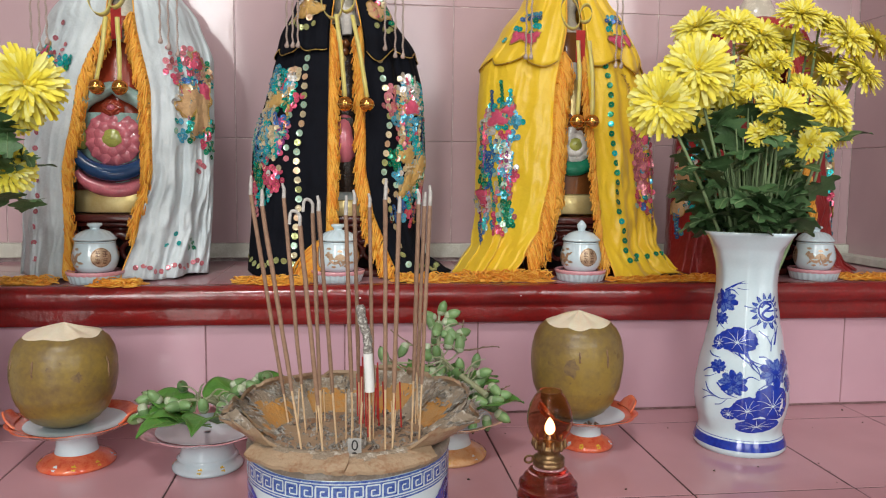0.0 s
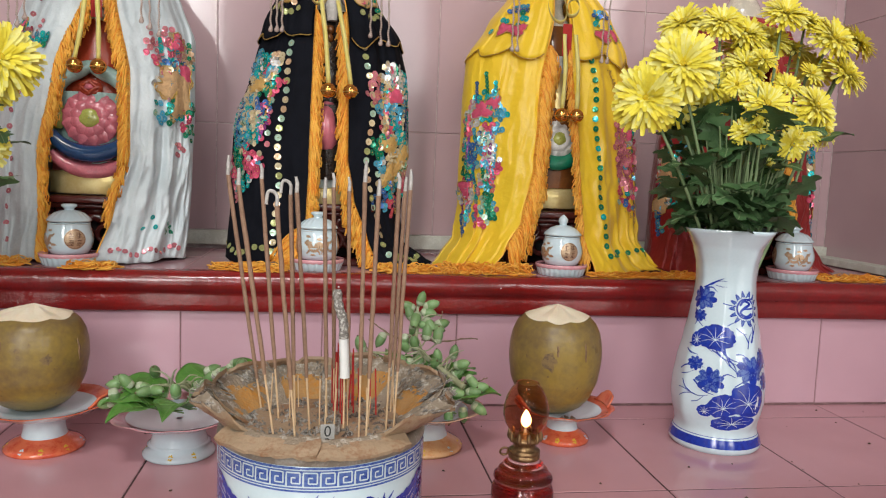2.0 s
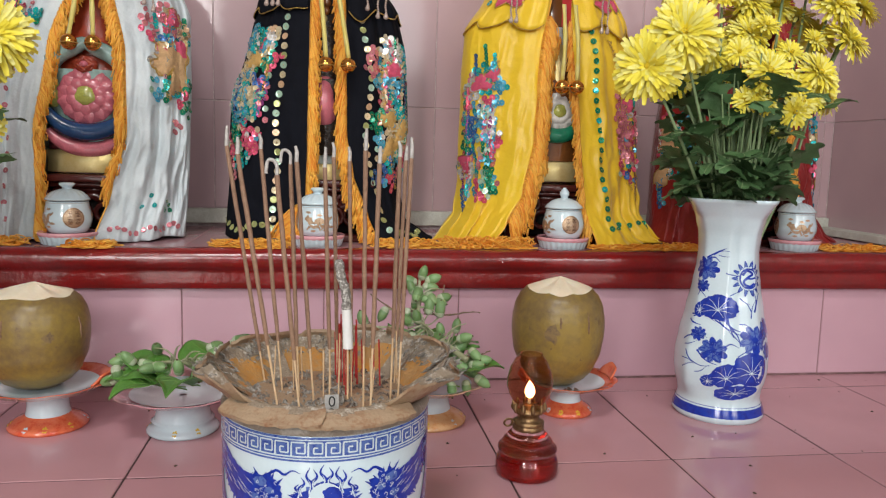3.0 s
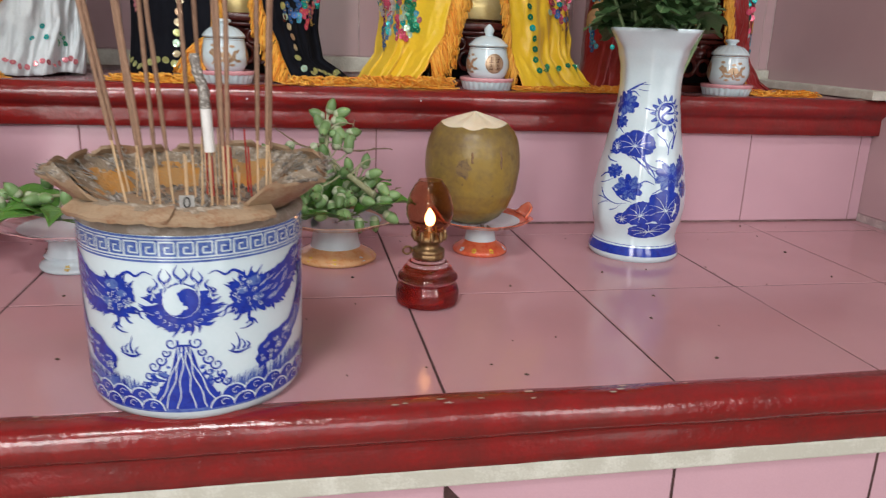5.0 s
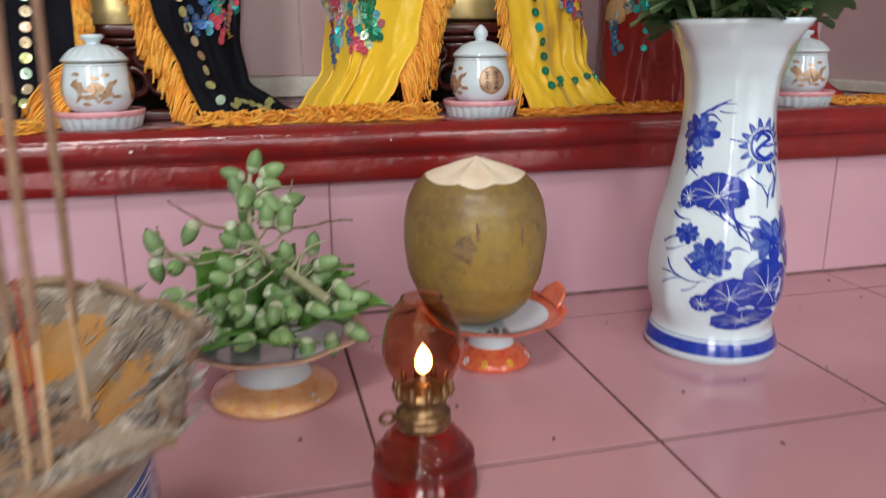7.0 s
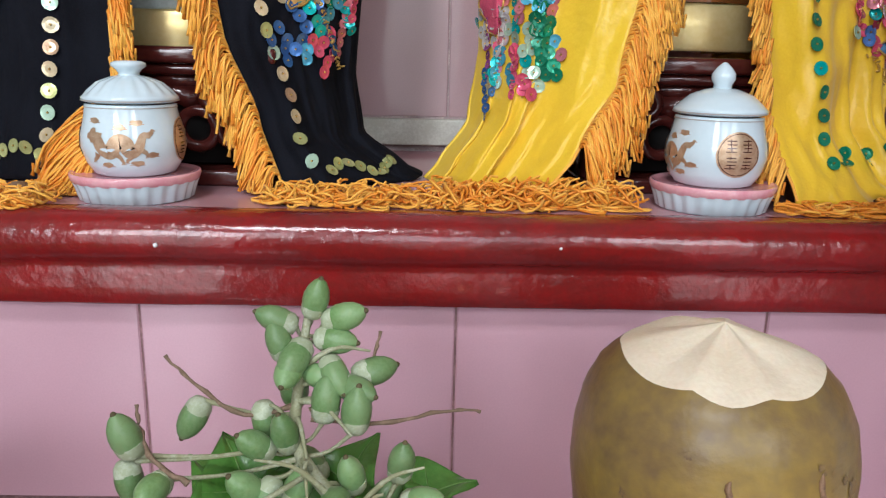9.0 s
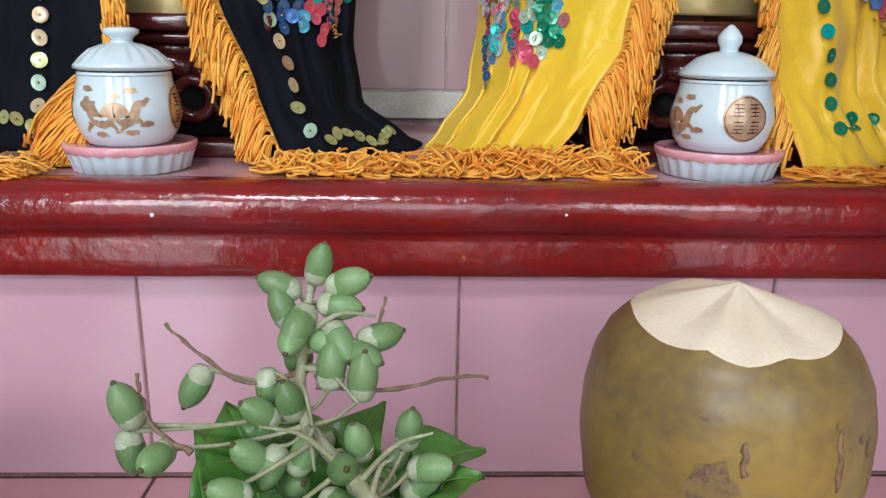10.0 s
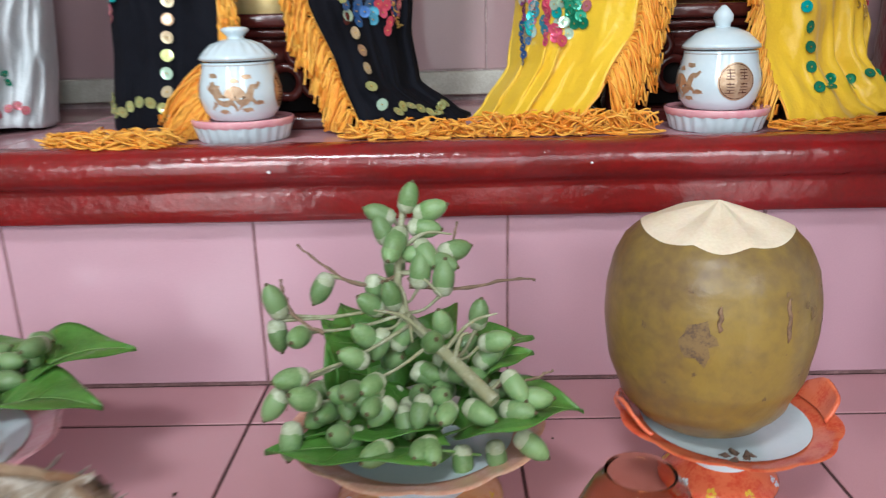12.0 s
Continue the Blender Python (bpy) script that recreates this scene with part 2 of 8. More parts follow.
for x0, x1, y0, y1 in ((-ROOM_X - 0.15, SKY_X[0], ROOM_Y0 - 0.2, WALL_Y + 0.2), (SKY_X[1], ROOM_X + 0.15, ROOM_Y0 - 0.2, WALL_Y + 0.2), (SKY_X[0], SKY_X[1], ROOM_Y0 - 0.2, SKY_Y[0]), (SKY_X[0], SKY_X[1], SKY_Y[1], WALL_Y + 0.2)):
    bmesh.ops.create_cube(bm, size=1, matrix=Matrix.Translation(((x0 + x1) / 2, (y0 + y1) / 2, ROOM_Z1 + 0.05)) @ Matrix.Diagonal((x1 - x0, y1 - y0, 0.1, 1)))
structure("ceiling", bm, M_CEIL, "plain pale ceiling with an open roof light", "ceiling")
edges = [-ROOM_X - 0.15] + [e for dx, dw in DOORS for e in (dx - dw / 2, dx + dw / 2)] + [ROOM_X + 0.15]
for k in range(0, len(edges), 2):
    structure("wall_south_%d" % (k // 2 + 1), box(edges[k], edges[k + 1], ROOM_Y0 - 0.15, ROOM_Y0, ROOM_Z0, ROOM_Z1), M_PLASTER, "plain wall pier between open doorways", "wall")
for k, (dx, dw) in enumerate(DOORS):
    structure("lintel_%d" % (k + 1), box(dx - dw / 2, dx + dw / 2, ROOM_Y0 - 0.15, ROOM_Y0, DOOR_TOP, ROOM_Z1), M_PLASTER, "plain wall over an open doorway", "wall")


def tile_mesh(name, w, h, d, m, bevel=0.0009):
    """A glazed tile, face up, centred on its face."""
    bm = box(-w / 2, w / 2, -h / 2, h / 2, -d, 0, bevel, 1)
    me = bpy.data.meshes.new(name)
    bm.to_mesh(me)
    bm.free()
    me.materials.append(m)
    return me


def tiles(parent, m, us, vs, place, seed=1, row_gap=GAP, col_gap=GAP):
    """Tiles between the joints us and vs; place(u, v, jitter) gives each pose."""
    rng = random.Random(seed)
    cache = {}
    for u0, u1 in zip(us, us[1:]):
        for v0, v1 in zip(vs, vs[1:]):
            w, h = round(u1 - u0 - col_gap, 4), round(v1 - v0 - row_gap, 4)
            if w < 0.01 or h < 0.008:
                continue
            if (w, h) not in cache:
                cache[w, h] = tile_mesh("tile", w, h, 0.006, m)
            j = pose(0, 0, rng.uniform(-0.0002, 0.0002), rng.uniform(-0.06, 0.06), rng.uniform(-0.06, 0.06), rng.uniform(-0.08, 0.08))
            share("tile", cache[w, h], parent, place((u0 + u1) / 2, (v0 + v1) / 2) @ j)


cols = [X0] + [round(TW * k, 3) for k in range(-6, 5)] + [X1]
tiles(table, M_TILE, cols, [TABLE_FRONT, 0.685, 0.935, RISER_Y], lambda u, v: pose(u, v, 0), 1, 0.0022, 0.0017)
tiles(shelf, M_RISER, [X0] + [round(TW * k, 3) for k in range(-6, 5)] + [X1], [0.0015, 0.16], lambda u, v: pose(u, RISER_Y, v, 90, 0, 0), 2)
tiles(shelf, M_TILE, cols, [1.008, 1.17, WALL_Y], lambda u, v: pose(u, v, SHELF_Z), 3, 0.0022)
tiles(wall_n, M_WALLTILE, [X0, -1.2, -0.8, -0.4, 0.0, 0.4, 0.8, X1], [SHELF_Z + 0.034, 0.427, 0.677, 0.927, 1.177, 1.427, 1.677, 1.927], lambda u, v: pose(u, WALL_Y, v, 90, 0, 0), 4)
tiles(wall_e, M_WALLTILE, [0.25, 0.52, 0.92, WALL_Y], [0.012, 0.19, 0.427, 0.677, 0.927, 1.177, 1.427, 1.677, 1.927], lambda u, v: pose(X1, u, v, 90, 0, -90), 5)
tiles(table, M_RISER, cols, [-0.82, -0.57, -0.32, -0.072], lambda u, v: pose(u, 0.432, v, 90, 0, 0), 6)


def trim(name, y, z, label, seed):
    """A painted moulding: a rounded nosing over a flat fascia, worn and uneven along its length."""
    section = [(0.030, -0.002), (0.022, 0.0015), (0.010, 0.0025), (0.001, 0.000), (-0.0045, -0.006), (-0.0065, -0.013), (-0.0055, -0.020), (-0.002, -0.0255),
               (0.0025, -0.0285), (0.0045, -0.031), (0.004, -0.034), (0.0035, -0.045), (0.0037, -0.0545), (0.006, -0.056), (0.030, -0.056)]
    n = 420
    g = Geo()
    rows = []
    for i in range(n + 1):
        x = X0 + (X1 - X0) * i / n
        row = []
        for k, (dy, dz) in enumerate(section):
            q = Vector((x * 9, k * 0.35, seed))
            q2 = Vector((x * 60, k * 1.1, seed + 7))
            e = 0.0011 * noise.noise(q) + 0.00045 * noise.noise(q2)
            row.append((x, y + dy + e, z + dz + 0.6 * e))
        rows.append(row)
    g.grid(rows, 0, flip=True)
    return tagged(g.put(name, M_RED), label, "moulding", "", "structure")


trim("trim_table", 0.4235, 0.0, "dark red gloss-painted moulding along the table edge", 3.1)
trim("trim_shelf", 0.983, SHELF_Z, "dark red gloss-painted moulding along the shelf edge", 9.4)
structure("trim_white", box(X0, X1, 0.4275, 0.4345, -0.0715, -0.055, 0.0015), M_WHITEPAINT, "rough white-painted strip under the table edge", "trim")
structure("baseboard", box(X0, X1, WALL_Y - 0.011, WALL_Y + 0.004, SHELF_Z + 0.007, SHELF_Z + 0.033, 0.0015), M_WHITEPAINT, "pale painted strip along the foot of the wall", "trim")
structure("baseboard_east", box(X1 - 0.035, X1 + 0.004, 0.975, WALL_Y - 0.012, SHELF_Z + 0.002, SHELF_Z + 0.016, 0.0015), M_WHITEPAINT, "stained pale strip along the side wall", "trim")

# ---- painted decoration laid on curved ware ----
class Ink:
    """Collects flat strokes and fills in (u, v) and wraps them onto a surface: wrap(u, v, lift) gives a point."""
    def __init__(self, wrap):
        self.wrap, self.flat, self.g = wrap, [], Geo()

    def stroke(self, pts, w, lift=0.0004, n=0, slot=0):
        """A brush line; w is the full width, or (start, middle, end)."""
        p = [Vector((a, b)) for a, b in pts]
        if n:
            p = [Vector((q.x, q.y)) for q in spline([(a, b, 0) for a, b in pts], n)]
        ws = w if isinstance(w, tuple) else (w, w, w)
        rows = []
        for i, q in enumerate(p):
            t = p[min(i + 1, len(p) - 1)] - p[max(i - 1, 0)]
            t = t.normalized() if t.length else Vector((1, 0))
            s = i / (len(p) - 1)
            h = (ws[0] + (ws[1] - ws[0]) * s * 2 if s < 0.5 else ws[1] + (ws[2] - ws[1]) * (s * 2 - 1)) / 2
            nn = Vector((-t.y, t.x)) * h
            rows.append([self.wrap(q.x + nn.x, q.y + nn.y, lift), self.wrap(q.x - nn.x, q.y - nn.y, lift)])
        self.g.grid(rows, slot)

    def fan(self, c, ring, lift=0.0004, slot=0, inner=(0.35, 0.7)):
        """A filled star-shaped outline round the centre c."""
        rows = []
        for k in (0.02, *inner, 1.0):
            rows.append([self.wrap(c[0] + k * (u - c[0]), c[1] + k * (v - c[1]), lift) for u, v in ring])
        self.g.grid(rows, slot, loop=True)

    def disc(self, u, v, r, lift=0.0004, slot=0, n=32, ry=None):
        self.fan((u, v), [(u + r * math.cos(2 * math.pi * k / n), v + (ry or r) * math.sin(2 * math.pi * k / n)) for k in range(n)], lift, slot)

    def blob(self, u, v, rx, ry, jag, n, seed, lift=0.0004, slot=0, turn=0.0):
        rng = random.Random(seed)
        ring = []
        for k in range(n):
            a = 2 * math.pi * k / n
            q = 1 + jag * (rng.uniform(-1, 1) if k % 2 else rng.uniform(-0.4, 0.4))
            x, y = rx * q * math.cos(a), ry * q * math.sin(a)
            ring.append((u + x * math.cos(turn) - y * math.sin(turn), v + x * math.sin(turn) + y * math.cos(turn)))
        self.fan((u, v), ring, lift, slot)

    def put(self, name, mats, parent, label=""):
        return self.g.put(name, mats, parent, label)


def curl(u, v, r, turns, flip=1, start=0.0, n=16):
    """Points of a small spiral that ends at its centre."""
    return [(u + flip * r * (1 - 0.8 * k / n) * math.cos(start + turns * 2 * math.pi * k / n), v + r * (1 - 0.8 * k / n) * math.sin(start + turns * 2 * math.pi * k / n)) for k in range(n + 1)]

# ---- incense burner with its lotus bowl, ash and sticks ----
M_ASH = mat("incense_ash", (0.46, 0.435, 0.395), (0.21, 0.19, 0.165), 0.95, scale=120, fine=900, mix=0.8, bump=1.0, bump_scale=500)
M_PETAL = mat("weathered_gilt_petal", (0.26, 0.135, 0.07), (0.35, 0.25, 0.16), 0.5, scale=38, fine=350, mix=0.9, bump=0.5, bump_scale=260)
M_PETALASH = mat("ash_covered_petal", (0.52, 0.48, 0.41), (0.27, 0.215, 0.155), 0.85, scale=110, fine=420, mix=1.0, bump=0.9, bump_scale=420)
M_PETALGILT = mat("worn_gilding", (0.52, 0.22, 0.03), (0.42, 0.24, 0.09), 0.4, scale=70, fine=400, mix=0.7, bump=0.6, bump_scale=300)
M_COLLAR = mat("dusty_rim", (0.36, 0.325, 0.28), (0.23, 0.19, 0.15), 0.7, scale=60, fine=500, mix=0.9, bump=0.5)
M_PASTE = mat("incense_paste", (0.33, 0.20, 0.13), (0.25, 0.15, 0.10), 0.9, scale=200, fine=1500, bump=0.5, bump_scale=900)
M_BAMBOO = mat("bamboo_stick", (0.68, 0.50, 0.31), (0.56, 0.38, 0.22), 0.7, scale=150, fine=1500)
M_REDSTICK = mat("red_dyed_stick", (0.50, 0.03, 0.025), (0.36, 0.02, 0.02), 0.7, scale=150, fine=1500)
M_ASHTIP = mat("white_ash_tip", (0.55, 0.53, 0.50), (0.38, 0.36, 0.34), 0.95, scale=300, fine=1500, bump=0.8)
M_PAPER = mat("cigarette_paper", (0.82, 0.82, 0.80), (0.74, 0.74, 0.72), 0.8, scale=80, fine=900)
M_CIGASH = mat("speckled_ash", (0.70, 0.68, 0.63), (0.22, 0.20, 0.18), 0.95, scale=420, fine=900, mix=0.9, bump=1.0, bump_scale=600)
M_TAG = mat("grey_tag", (0.40, 0.39, 0.37), (0.30, 0.29, 0.27), 0.6, scale=150, fine=900)
M_CHAR = mat("charred_bits", (0.07, 0.05, 0.04), (0.15, 0.12, 0.10), 0.95, scale=200, fine=900, mix=0.8, bump=0.6)
M_INK = mat("black_ink", (0.02, 0.02, 0.02), None, 0.7)

POT = Vector((-0.193, 0.505, 0.0))
POT_R = 0.0822
pot = thing("incense_burner", POT, "white porcelain incense burner painted with cobalt blue dragons", "incense burner")
POT_PROFILE = [(0.074, 0.0), (0.0765, 0.001), (0.0795, 0.006), (0.0805, 0.012), (0.0815, 0.03), (0.0822, 0.06), (0.0822, 0.1), (0.0822, 0.138), (0.0815, 0.141), (0.079, 0.1425), (0.0745, 0.1425), (0.0735, 0.138), (0.073, 0.06), (0.06, 0.012)]


def pot_radius(v):
    return interp([(z, r) for r, z in POT_PROFILE[2:9]], v)


g = Geo()
g.lathe(POT_PROFILE, 72)
g.put("pot_body", M_PORC, pot)
g = Geo()
g.lathe([(0.0824, 0.1400), (0.0832, 0.1415), (0.0830, 0.1455), (0.0812, 0.1480), (0.0745, 0.1484), (0.0735, 0.1400)], 64, shape=lambda a, r, z: r * (1 + 0.004 * math.sin(9 * a) + 0.003 * noise.noise(Vector((a * 5, z * 90, 1)))))
g.put("rim_collar", M_COLLAR, pot, "dusty brown rim collar")


def pot_wrap(u, v, lift):
    a, r = u / POT_R, pot_radius(v) + lift
    return (r * math.sin(a), -r * math.cos(a), v)


# key band: a blue ring, thin white lines and a white meander on it
ink = Ink(pot_wrap)
N = 96
for v0, v1 in ((0.1212, 0.1395),):
    ink.g.grid([[pot_wrap(k * 2 * math.pi * POT_R / N, v, 0.0003) for k in range(N)] for v in (v0, (v0 + v1) / 2, v1)], 0, loop=True)
ink.put("painted_band", M_BLUELIGHT, pot, "cobalt blue painted band")
ink = Ink(pot_wrap)
UNIT = 2 * math.pi * POT_R / 42
for v in (0.1232, 0.1376):
    ink.g.grid([[pot_wrap(k * 2 * math.pi * POT_R / N, v + d, 0.0006) for k in range(N)] for d in (-0.0004, 0.0004)], 0, loop=True)
for k in range(42):
    u0 = k * UNIT
    key = [(0.0, 0.0), (0.0, 1.0), (0.8, 1.0), (0.8, 0.25), (0.3, 0.25), (0.3, 0.65), (0.55, 0.65)]
    key2 = [(0.0, 0.0), (0.98, 0.0), (0.98, 0.8)]
    for path in (key, key2):
        for (a0, b0), (a1, b1) in zip(path, path[1:]):
            ink.stroke([(u0 + a0 * UNIT, 0.1252 + b0 * 0.0105), (u0 + (a0 + a1) / 2 * UNIT, 0.1252 + (b0 + b1) / 2 * 0.0105), (u0 + a1 * UNIT, 0.1252 + b1 * 0.0105)], 0.0011, 0.0006)
for k in range(120):
    ink.disc(k * 2 * math.pi * POT_R / 120, 0.1405, 0.0009, 0.0004, 0, 6)
ink.put("key_pattern", M_PORC, pot, "white meander on a blue band")


def pot_scene(u0):
    """One painted scene: a flaming round emblem over a wave peak, with a dragon at either side."""
    rng = random.Random(5)
    b, w, l = Ink(pot_wrap), Ink(pot_wrap), Ink(pot_wrap)
    # emblem: a divided disc in a dark collar of fire, with wisps at its sides and tongues above
    l.blob(u0, 0.0915, 0.0165, 0.0155, 0.16, 44, 3, 0.0004)
    b.blob(u0, 0.0815, 0.0170, 0.0090, 0.35, 34, 4, 0.0005)
    for s in (-1, 1):
        for k in range(9):
            v = 0.0775 + 0.0027 * k
            reach = 0.020 + 0.010 * math.sin(math.pi * (k + 0.6) / 9.5) * rng.uniform(0.8, 1.1)
            b.stroke([(u0 + s * 0.012, v), (u0 + s * (0.4 * 0.012 + 0.6 * reach), v + rng.uniform(-0.0022, 0.0012)), (u0 + s * reach, v + rng.uniform(-0.0005, 0.0035))], (0.0034, 0.0026, 0.0003), 0.0005, 10)
    for k in range(11):
        a = math.pi * (1.08 + 0.84 * k / 10)
        b.stroke([(u0 + 0.013 * math.cos(a), 0.0905 + 0.013 * math.sin(a)), (u0 + 0.019 * math.cos(a + 0.10), 0.0895 + 0.0165 * math.sin(a)), (u0 + 0.023 * math.cos(a - 0.05), 0.0895 + rng.uniform(0.019, 0.023) * math.sin(a))], (0.004, 0.0028, 0.0004), 0.0005, 9)
        w.stroke(curl(u0 + 0.0165 * math.cos(a), 0.0895 + 0.0135 * math.sin(a), 0.0016, 0.8, 1, a, 8), 0.0004, 0.0008)
    b.disc(u0, 0.094, 0.0131, 0.0008)
    w.disc(u0, 0.094, 0.0122, 0.0010)
    half = [(u0 + 0.0118 * math.cos(a), 0.094 + 0.0118 * math.sin(a)) for a in [math.pi * (1.25 + k / 24) for k in range(25)]]
    mid = Vector((half[-1][0] + half[0][0], half[-1][1] + half[0][1])) / 2
    b.fan((mid.x + 0.0045, mid.y - 0.0045), half, 0.0012)
    d = 0.0059 / math.sqrt(2)
    b.disc(u0 + d, 0.094 + d * 0.9, 0.0057, 0.0012)
    w.disc(u0 - d, 0.094 - d, 0.0057, 0.0014)
    w.disc(u0 + d * 0.6, 0.094 - d * 1.1, 0.0016, 0.0014)
    b.disc(u0 - d * 0.2, 0.094 + d * 1.3, 0.0016, 0.0012)
    for k, (du, h) in enumerate(((-0.0165, 0.013), (-0.0125, 0.0185), (-0.0075, 0.0150), (-0.0025, 0.0165), (0.0035, 0.0145), (0.0085, 0.0175), (0.0130, 0.0165), (0.0175, 0.0125), (0.0215, 0.0085), (-0.0205, 0.0095))):
        v0 = 0.1045 - abs(du) * 0.45
        s = 1 if k % 2 else -1
        b.stroke([(u0 + du, v0 - 0.003), (u0 + du + s * 0.0026, v0 + h * 0.3), (u0 + du - s * 0.0014, v0 + h * 0.65), (u0 + du + s * 0.0012, v0 + h)], (0.0034, 0.0022, 0.0003), 0.0005, 14)
        w.stroke([(u0 + du + s * 0.0006, v0 - 0.001), (u0 + du + s * 0.0018, v0 + h * 0.3), (u0 + du, v0 + h * 0.55)], (0.0011, 0.0008, 0.0001), 0.0008, 8)
    # wave peak with curls
    peak = []
    for k in range(13):
        s = k / 12
        peak.append([pot_wrap(u0 + x * (0.0040 + 0.0235 * s ** 1.4 + 0.0008 * math.sin(11 * s)), 0.062 - 0.0505 * s, 0.0005) for x in (-1, -0.6, -0.2, 0.2, 0.6, 1)])
    b.g.grid(peak, 0)
    for x in (-0.86, -0.6, -0.25, 0.2, 0.55, 0.86):
        w.stroke([(u0 + x * (0.0035 + 0.0225 * s ** 1.4) + 0.0009 * math.sin(13 * s + x * 9), 0.0605 - 0.0485 * s) for s in [q / 14 for q in range(15)]], 0.0008, 0.0008)
    for s in (-1, 1):
        m = lambda x: u0 + s * x
        for uu, vv, r in ((0.0085, 0.0630, 0.0048), (0.0125, 0.0555, 0.0034), (0.0165, 0.0495, 0.0042), (0.0215, 0.0450, 0.0046), (0.0255, 0.0375, 0.0040), (0.0165, 0.0400, 0.0032), (0.0285, 0.0305, 0.0038), (0.0225, 0.0325, 0.0030)):
            b.stroke(curl(m(uu), vv, r, 1.2, s, 2.6), (0.0015, 0.0012, 0.0006))
        for k in range(40):
            uu, vv = rng.uniform(0.010, 0.036), rng.uniform(0.018, 0.045)
            if vv < 0.056 - uu * 0.75:
                (l if k % 2 else b).blob(m(uu), vv, rng.uniform(0.001, 0.0026), rng.uniform(0.0008, 0.0018), 0.5, 9, k)
        # dragon: mane swept up and away, head, jaw, whisker, claws, scaled body and coil
        b.stroke([(m(0.048), 0.094), (m(0.064), 0.0915), (m(0.080), 0.097), (m(0.096), 0.108), (m(0.116), 0.1175)], (0.018, 0.0245, 0.005), 0.0005, 28)
        for q in spline([(m(0.044), 0.106, 0), (m(0.060), 0.105, 0), (m(0.076), 0.1095, 0), (m(0.092), 0.117, 0), (m(0.112), 0.1195, 0)], 20):
            b.stroke([(q.x, q.y - 0.007), (q.x + s * rng.uniform(-0.001, 0.003), q.y - 0.001), (q.x + s * rng.uniform(0.003, 0.009), min(0.1205, q.y + rng.uniform(0.0, 0.004)))], (0.007, 0.004, 0.0003), 0.0005, 8)
        for q in spline([(m(0.046), 0.084, 0), (m(0.062), 0.081, 0), (m(0.078), 0.085, 0), (m(0.094), 0.097, 0), (m(0.108), 0.108, 0)], 17):
            b.stroke([(q.x, q.y + 0.005), (q.x + s * 0.001, q.y), (q.x + s * rng.uniform(0.002, 0.007), q.y - rng.uniform(0.001, 0.005))], (0.006, 0.0035, 0.0003), 0.0005, 8)
        for k in range(26):
            x = rng.uniform(0.054, 0.104)
            y = 0.0935 + max(0, x - 0.066) * 0.5 + rng.uniform(-0.008, 0.008)
            w.stroke([(m(x), y), (m(x + 0.004), y + 0.0018), (m(x + 0.008), y + 0.0042)], (0.0002, 0.0006, 0.0002), 0.0008)
        b.blob(m(0.047), 0.0985, 0.0140, 0.0105, 0.30, 40, 11, 0.0006)
        b.blob(m(0.0385), 0.0955, 0.0070, 0.0050, 0.30, 22, 16, 0.0006)
        b.blob(m(0.043), 0.0855, 0.0110, 0.0055, 0.45, 26, 12, 0.0006)
        l.blob(m(0.050), 0.103, 0.0062, 0.0038, 0.3, 16, 13, 0.0010)
        l.blob(m(0.0415), 0.0975, 0.004, 0.0024, 0.3, 12, 14, 0.0010)
        l.blob(m(0.054), 0.0905, 0.005, 0.0030, 0.3, 12, 15, 0.0010)
        for k in range(17):
            a = rng.uniform(0.3, 5.4)
            q0, q1 = 0.0095, rng.uniform(0.014, 0.020)
            b.stroke([(m(0.047 - 1.2 * q0 * math.cos(a)), 0.0965 + q0 * math.sin(a)), (m(0.047 - 1.2 * q1 * math.cos(a + 0.12)), 0.0965 + q1 * math.sin(a + 0.12))], (0.003, 0.0018, 0.0003), 0.0006)
        for k in range(26):
            x, y = rng.uniform(0.035, 0.060), rng.uniform(0.083, 0.107)
            w.stroke(curl(m(x), y, rng.uniform(0.0010, 0.0026), 0.8, s, rng.uniform(0, 6), 8), 0.00042, 0.0012)
        b.stroke([(m(0.044), 0.1085), (m(0.036), 0.1135), (m(0.030), 0.1110), (m(0.024), 0.1145), (m(0.018), 0.1125)], (0.0022, 0.0018, 0.0003), 0.0005, 18)
        b.stroke([(m(0.036), 0.0885), (m(0.030), 0.0865), (m(0.0285), 0.082), (m(0.0255), 0.080)], (0.0020, 0.0016, 0.0003), 0.0005, 12)
        b.stroke([(m(0.047), 0.083), (m(0.0460), 0.0765), (m(0.0490), 0.0715), (m(0.0440), 0.0690), (m(0.0390), 0.0690)], (0.0028, 0.0018, 0.0004), 0.0005, 16)
        b.stroke([(m(0.0435), 0.0720), (m(0.0490), 0.0745), (m(0.0530), 0.0695)], (0.0008, 0.0020, 0.0006), 0.0005, 8)
        b.stroke([(m(0.041), 0.0820), (m(0.0375), 0.0770), (m(0.0340), 0.0765)], (0.0026, 0.0018, 0.0004), 0.0005, 10)
        arc = [(m(0.106), 0.104), (m(0.108), 0.088), (m(0.101), 0.072), (m(0.091), 0.061), (m(0.080), 0.053)]
        b.stroke(arc, (0.010, 0.0155, 0.012), 0.0005, 30)
        for q in spline([(a, c, 0) for a, c in arc], 30)[1:-1]:
            for k in (-1, 0, 1):
                w.stroke([(q.x + s * 0.0038 * k - 0.0012, q.y + 0.0008), (q.x + s * 0.0038 * k, q.y - 0.0006), (q.x + s * 0.0038 * k + 0.0012, q.y + 0.0008)], 0.0004, 0.0009)
        b.blob(m(0.070), 0.0490, 0.0215, 0.0115, 0.16, 26, 31, 0.0006, 0, s * 0.45)
